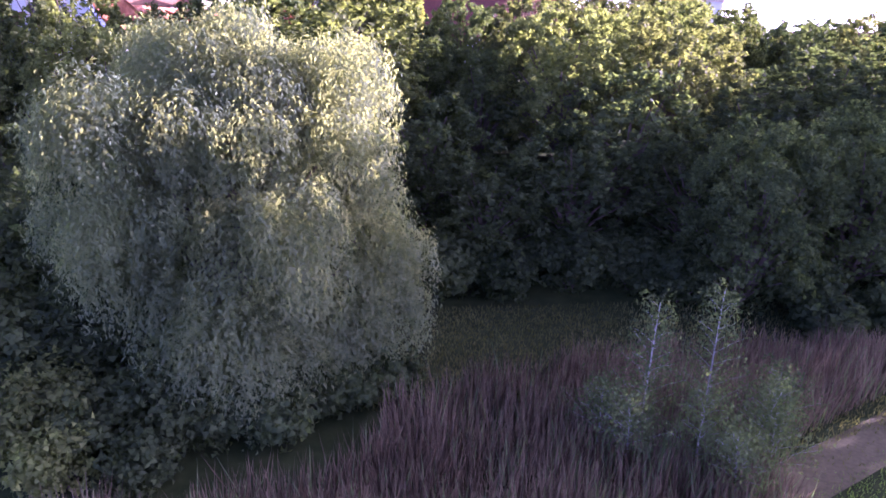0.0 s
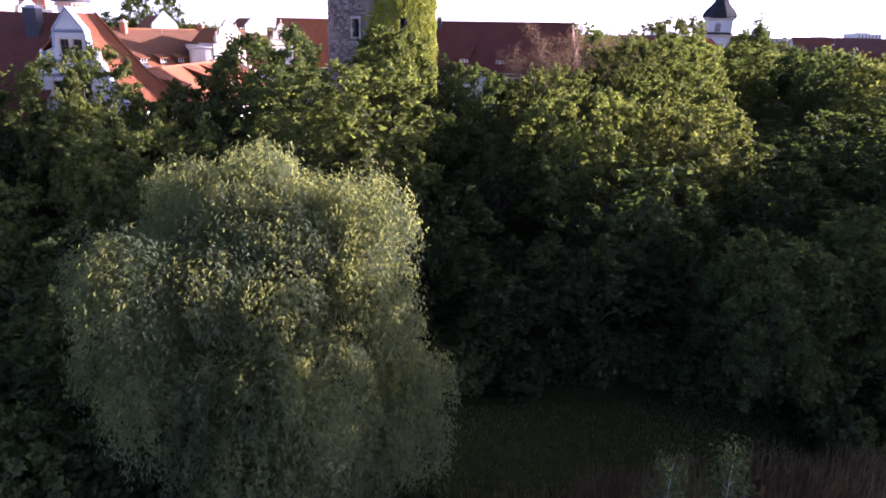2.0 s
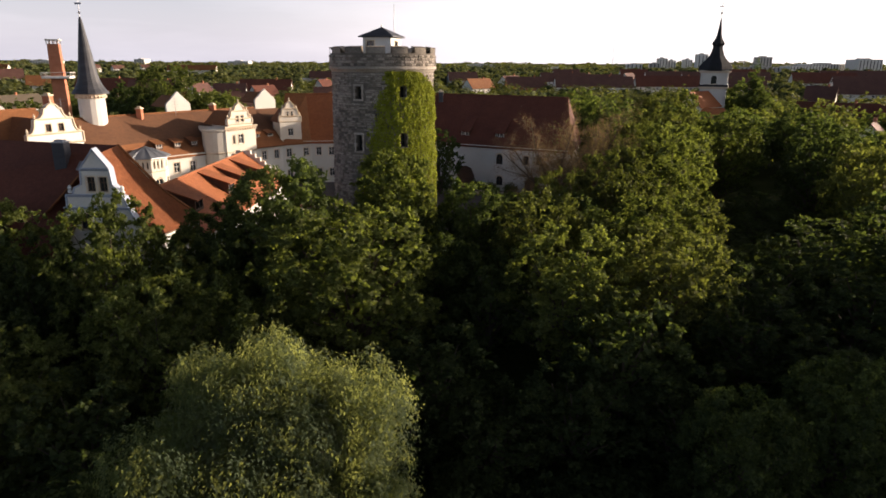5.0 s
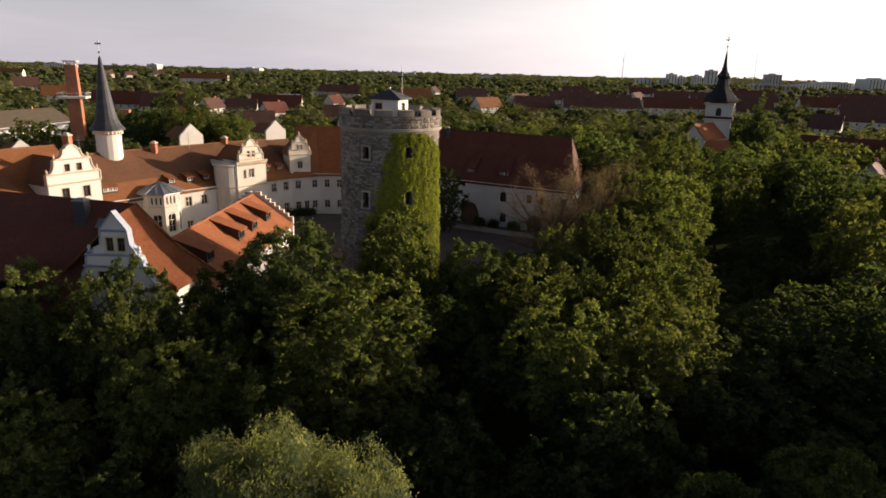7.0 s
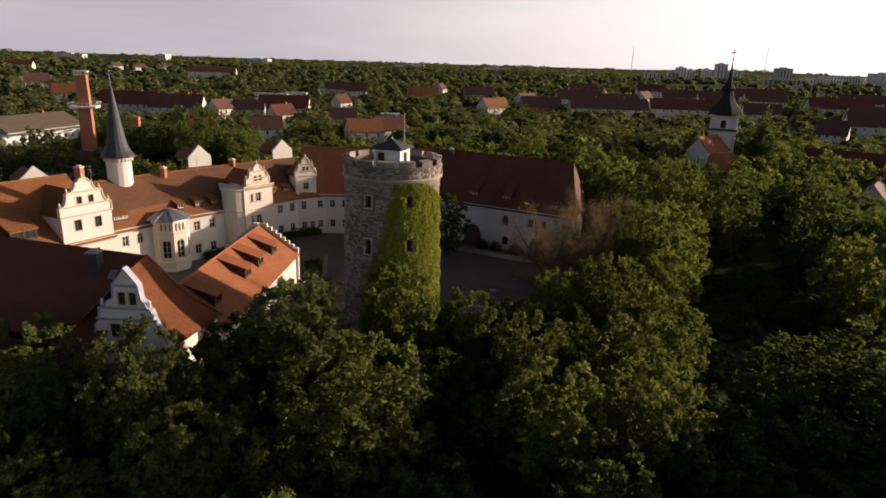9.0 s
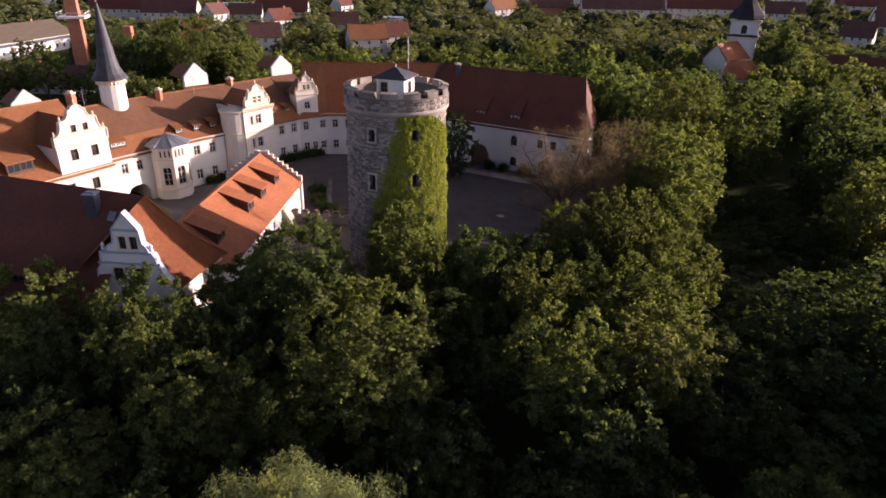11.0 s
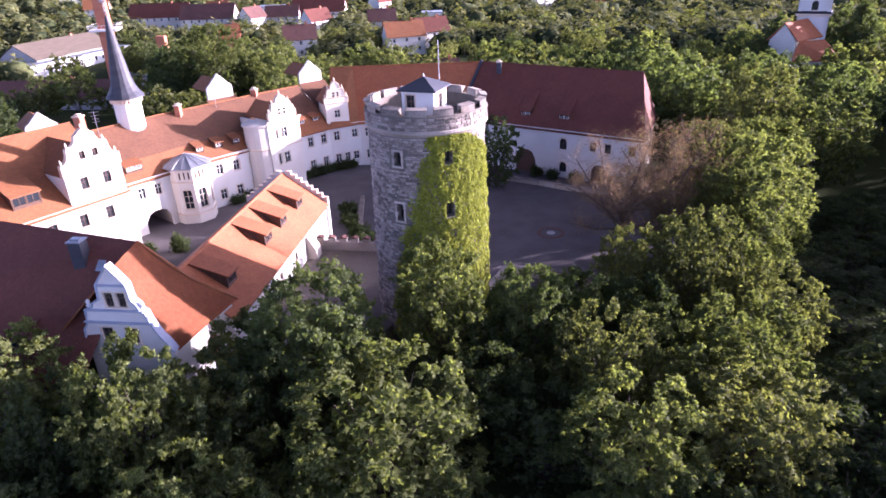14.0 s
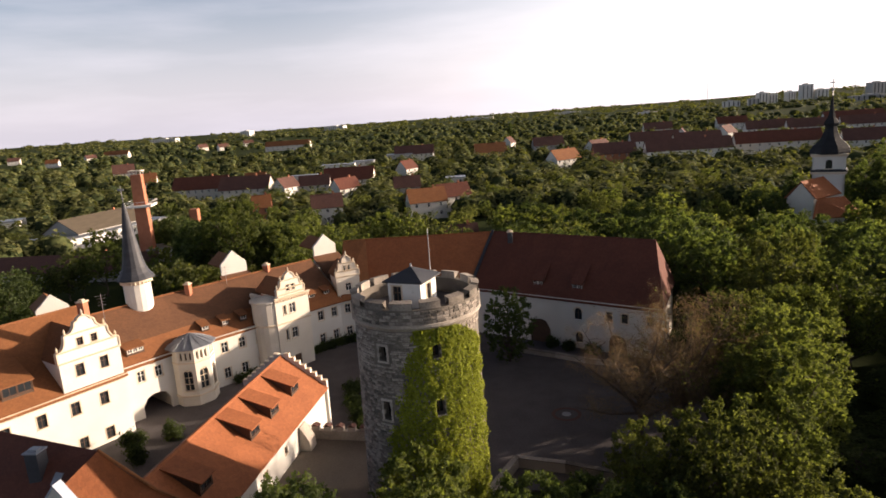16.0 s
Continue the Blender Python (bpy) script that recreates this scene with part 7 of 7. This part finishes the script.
def mast(x, y, h):
    root = thing("radio_mast", pose(x, y, ground_height(x, y)), "thin lattice radio mast far away", "mast")
    bm = bmesh.new()
    for sx, sy in ((-1, -1), (1, -1), (0, 1.2)):
        limb(bm, [(sx * 2.2, sy * 2.2, 0), (sx * 1.2, sy * 1.2, h * 0.5), (sx * 0.4, sy * 0.4, h)], 0.35, 0.25, 4)
    for k in range(12):
        z = h * k / 12
        s = 2.2 - 1.8 * k / 12
        limb(bm, [(-s, -s, z), (0, 0, z + h / 24), (s, -s, z + h / 12)], 0.2, 0.2, 4)
    part("lattice", bm, STEEL, root)


mast(830, 1950, 95)
mast(520, 2300, 95)

# ---- trees of the town and far woods ----
MID = [
    tree("town_tree", "full green broad-leaved tree in the town", 12, 5.2, 1.5, 61, LEAF_TOWN, 26, 4, 8, 0.72, 0.3, group="town trees", ragged=0.6, width=0.34),
    tree("town_tree", "deep green broad-leaved tree in the town", 13, 5.0, 1.5, 62, LEAF_MAPLE, 26, 4, 8, 0.72, 0.3, group="town trees", ragged=0.6, width=0.34),
    tree("town_tree", "olive green broad-leaved tree in the town", 11, 5.6, 1.2, 63, LEAF_OLIVE, 26, 4, 8, 0.72, 0.3, group="town trees", ragged=0.6, width=0.34),
    tree("park_tree", "full green broad-leaved park tree", 12, 5.2, 1.0, 64, LEAF_DEEP, 60, 6, 14, 0.42, 0.3, group="park trees", ragged=0.4, width=0.32),
    tree("park_tree", "dark green broad-leaved park tree", 13, 5.0, 1.0, 65, LEAF_DARK, 60, 6, 14, 0.42, 0.3, group="park trees", ragged=0.4, width=0.32),
    tree("park_tree", "light green broad-leaved park tree", 11, 5.6, 1.0, 66, LEAF_MAPLE, 60, 6, 14, 0.42, 0.3, group="park trees", ragged=0.4, width=0.32),
]
r = np.random.default_rng(99)
BUSY = [(row[0], row[1], max(row[3], row[4]) * 0.5 + 1) for row in TOWN] + [(79, 134, 13), (-105, 117, 7), (-158, 152, 15), (-156, 178, 16), (-142, 148, 9), (-138, 164, 9), (-128, 136, 9), (-99, 121, 10), (-134, 100, 14), (-108, 101, 14), (-16.5, 126, 8), (112, 128, 12), (123, 116, 9), (160, 232, 11), (93, 84, 9), (-49, 32, 6)]


def free(x, y, room=2.0):
    if any(math.hypot(x - a, y - b) < c + room for a, b, c in BUSY):
        return False
    if any(0 < b - y < 34 and abs(x - a - (y - b) * a / (b + 60)) < c * 0.8 for a, b, c in BUSY[: len(TOWN)]):
        return False    # gardens and streets before the houses
    inside = (-66 < x < 30 and -10 < y < 66) and not (x > 22 and y > 58)
    return not inside


def plant(x, y, h, k):
    copy_thing(MID[k], pose(x, y, ground_height(x, y) - 0.2, 0, 0, r.uniform(0, 360)) @ Matrix.Diagonal((h / 12 * r.uniform(0.95, 1.25), h / 12 * r.uniform(0.95, 1.25), h / 12, 1)))


# park between castle and church, and the big trees behind the west range
for x, y, h, k in ((-75, 95, 14, 0), (-70, 88, 15, 1), (-54, 92, 13, 1), (-77, 44, 10, 0), (-90, 52, 12, 1), (-98, 62, 11, 1), (-84, 36, 10, 1), (-108, 60, 9, 0),
                   (34, 62, 15, 0), (29, 73, 16, 0), (36, 84, 13, 1), (48, 70, 14, 0), (57, 60, 12, 1), (52, 88, 13, 0), (62, 98, 10, 1), (64, 78, 12, 0), (40, 100, 12, 2), (24, 96, 12, 0),
                   (12, 84, 12, 0), (2, 92, 12, 0), (-8, 84, 10, 1), (-20, 80, 10, 2), (-30, 84, 10, 1), (16, 110, 12, 0), (4, 116, 12, 1), (30, 118, 12, 0), (48, 118, 12, 2), (66, 48, 12, 1), (70, 64, 13, 0), (60, 8, 11, 1), 
                   (90, 40, 11, 0), (78, 30, 10, 1), (72, 40, 11, 1), (66, 26, 10, 1), (76, 52, 11, 0), (70, 12, 9, 1), (84, 20, 9, 0), (100, 44, 9, 1), (108, 70, 9, 0), (84, 66, 9, 1), (58, -4, 9, 1), (66, -12, 9, 0), (76, 0, 9, 1), (100, 60, 10, 0), (84, 84, 10, 1), (92, 108, 9, 1), (90, 136, 15, 1), (100, 150, 12, 2), (62, 128, 11, 1), (64, 114, 7, 0), (74, 113, 6, 1), (84, 114, 7, 0), (70, 104, 8, 2), (94, 118, 10, 1)):
    plant(x, y, h, k + 3)
copy_thing(NEAR[0], pose(-61, 85, ground_height(-61, 85) - 0.2, 0, 0, 70) @ Matrix.Diagonal((1.5, 1.5, 1.6, 1)))
copy_thing(NEAR[0], pose(-52, 90, ground_height(-52, 90) - 0.2, 0, 0, 200) @ Matrix.Diagonal((1.3, 1.3, 1.15, 1)))
for _ in range(1700):
    a = r.uniform(-52, 44)
    dist = 90 * (290 / 90) ** r.random()
    x, y = 5 + dist * math.sin(radians(a)), -50 + dist * math.cos(radians(a))
    if y < 66 or not free(x, y) or len(bpy.data.objects) > 6000:
        continue
    if r.random() < 0.3:
        plant(x, y, r.uniform(7, 12) if y < 130 else r.uniform(5, 9.5), int(r.integers(3)))
for k, src in enumerate(MID):
    src.matrix_basis = pose(-64 - 9 * k, 104 + 5 * k, ground_height(-64 - 9 * k, 104 + 5 * k))


def poplar(x, y, h, seed):
    root = thing("poplar", pose(x, y, ground_height(x, y)), "tall narrow dark poplar", "tree", "poplars")
    bm = bmesh.new()
    limb(bm, [(0, 0, -0.3), (0, 0.1, h * 0.5), (0, 0, h * 0.95)], 0.3, 0.05, 6)
    part("trunk", bm, BARK, root)
    lobes = [(0.3 * math.sin(k * 2.1), 0.3 * math.cos(k * 2.1), h * (0.16 + 0.8 * k / 10), 1.9 * math.sin(math.pi * (0.18 + 0.78 * k / 10)) + 0.3, 1.9 * math.sin(math.pi * (0.18 + 0.78 * k / 10)) + 0.3, h * 0.09) for k in range(11)]
    pts, nrm = crown_points(lobes, 240, 16, 0.35, 0.5)
    leaves("crown", pts, 0.55, LEAF_DARK, root, normals=nrm, spread=2.2, kite=False)


for k, (x, y, h) in enumerate(((89.4, 131.5, 21), (92.6, 135, 17), (75.8, 150, 13), (230, 560, 18), (120, 640, 18), (-40, 700, 20))):
    poplar(x, y, h, k)


LEAF_FAR = leafy("far_tree_leaves", (0.034, 0.044, 0.019), (0.175, 0.178, 0.072), through=0.25, island=0.12, scale=0.26, fine=0.16)
# darker than LEAF_FAR, so that the inner crowns carry painted shade
WOOD_CORE = material("shaded_foliage", (0.024, 0.034, 0.014), (0.085, 0.1, 0.038), scale=0.6, rough=0.9, bump=0, fine=1.2, spec=0.05, island=0.4)


def far_woods():
    """Woods and tree rows from the middle distance to the horizon: leaf clumps round lumpy inner crowns, which are
    coloured dark for the shade inside.
    """
    pts, sizes, norms, cv, cf = [], [], [], [], []

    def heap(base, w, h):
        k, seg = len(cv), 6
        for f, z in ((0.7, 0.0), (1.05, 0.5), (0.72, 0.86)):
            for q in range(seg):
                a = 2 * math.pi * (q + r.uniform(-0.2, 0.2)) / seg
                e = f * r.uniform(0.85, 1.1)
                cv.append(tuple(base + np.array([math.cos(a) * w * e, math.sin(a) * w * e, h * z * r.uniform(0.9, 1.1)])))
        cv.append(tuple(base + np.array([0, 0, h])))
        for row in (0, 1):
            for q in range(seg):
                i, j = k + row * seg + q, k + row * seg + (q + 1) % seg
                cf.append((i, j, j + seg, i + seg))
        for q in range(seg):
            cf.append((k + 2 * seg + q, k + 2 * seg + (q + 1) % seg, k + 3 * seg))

    n = 6600
    for _ in range(n):
        a = r.uniform(-62, 54)
        dist = 230 * (4300 / 230) ** (r.random() ** 1.25)
        x, y = 5 + dist * math.sin(radians(a)), -50 + dist * math.cos(radians(a))
        if (dist > 700 and noise.noise((x * 0.004, y * 0.006, 2.0)) < -0.22) or not free(x, y, 4.0):
            continue
        w = r.lognormal(1.3, 0.36) + dist * 0.0045
        h = min(9.5, w * r.uniform(1.1, 1.8)) if dist < 700 else r.uniform(6, 11)
        m = int(np.clip(170 - dist * 0.18, 14, 118))
        d = r.normal(size=(m, 3))
        d[:, 2] = np.abs(d[:, 2])
        d /= np.linalg.norm(d, axis=1)[:, None]
        d *= (r.uniform(0.72, 1.0, m) + 0.16 * np.sin(d[:, 0] * 5 + x) * np.sin(d[:, 1] * 5 + y))[:, None]
        base = np.array([x, y, ground_height(x, y)])
        pts.append(base + d * np.array([w, w, h]))
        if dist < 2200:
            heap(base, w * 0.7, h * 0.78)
        norms.append(d + np.array([0, 0, 0.4]))
        sizes.append(np.full(m, 0.85 + dist * 0.0031))
    ob = leaves("far_woods", np.concatenate(pts), np.concatenate(sizes), LEAF_FAR, normals=np.concatenate(norms), spread=0.9, kite=False)
    tagged(ob, "green woods and tree rows stretching to the horizon", "woods", kind="stuff")
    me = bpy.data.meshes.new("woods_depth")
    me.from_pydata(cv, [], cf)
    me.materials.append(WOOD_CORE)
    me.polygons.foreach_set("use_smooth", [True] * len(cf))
    tagged(new("woods_depth", me), "dense inner foliage of the far woods, coloured dark for the shade inside", "woods", kind="stuff")


far_woods()


# ---- coursed stones of the tower, laid last ----
def tower_stones():
    r = np.random.default_rng(17)
    meshes = []
    for w in (0.24, 0.36, 0.48, 0.62):
        for h in (0.15, 0.2, 0.25):
            bm = bmesh.new()
            rings = []
            for q, e in ((0.08, 0.016), (-0.025, 0.016), (-0.06, 0.045)):
                rings.append([bm.verts.new((x, q, z)) for x, z in ((-w / 2 + e, e), (w / 2 - e, e), (w / 2 - e * r.uniform(1, 1.6), h - e), (-w / 2 + e * r.uniform(1, 1.6), h - e))])
            for lo, hi in zip(rings, rings[1:]):
                for k in range(4):
                    bm.faces.new((lo[k], lo[(k + 1) % 4], hi[(k + 1) % 4], hi[k]))
            bm.faces.new(rings[-1])
            me = bpy.data.meshes.new("stone")
            bm.to_mesh(me)
            bm.free()
            me.materials.append(STONE)
            meshes.append((w, h, me))
    spots, z = [], -2.0
    while z < 16.6:
        h = (0.15, 0.2, 0.25)[int(r.integers(3))]
        a = -200.0 + r.uniform(0, 6)
        edge = np.interp(z, [-3, 3, 8, 11, 14, 15.5, 16.6], [-110, -103, -85, -75, -68, -40, 20])
        while a < edge + 8:
            w = (0.24, 0.36, 0.48, 0.62)[int(r.integers(4))]
            rad = tower_radius(z)
            half = math.degrees(w / 2 / rad)
            a += half
            if not any(abs(a - az) < half + math.degrees((ww / 2 + 0.22) / 5) and z + h > wz - wh / 2 - 0.2 and z < wz + wh / 2 + 0.24 for az, wz, ww, wh in TOWER_WINDOWS):
                spots.append((a, z, w, h, rad + r.uniform(-0.05, 0.04)))
            a += half
        z += h
    for z in (17.32, 17.57, 17.82, 18.07):
        a = -180.0
        while a < 180:
            w = (0.36, 0.48, 0.62)[int(r.integers(3))]
            half = math.degrees(w / 2 / 5.12)
            a += half
            spots.append((a, z, w, 0.25, 5.12 + r.uniform(-0.02, 0.03)))
            a += half
    spots.sort(key=lambda q: -q[1] if -165 < q[0] < -70 and q[1] < 17 else 99)
    rest_v, rest_f = [], []
    for n, (a, z, w, h, rad) in enumerate(spots):
        t = radians(a)
        m = facade_frame((rad * math.cos(t), rad * math.sin(t)), (-math.sin(t), math.cos(t)), z)
        me = next(q[2] for q in meshes if q[0] == w and q[1] == h)
        if n < 300:
            shared("stone", me, tower, m)
        else:
            k = len(rest_v)
            rest_v += [m @ v.co for v in me.vertices]
            rest_f += [[k + i for i in p.vertices] for p in me.polygons]
    me = bpy.data.meshes.new("stonework")
    me.from_pydata(rest_v, [], rest_f)
    me.materials.append(STONE)
    ob = new("stonework", me)
    ob.parent = tower
    tagged(ob, kind="stuff")


tower_stones()
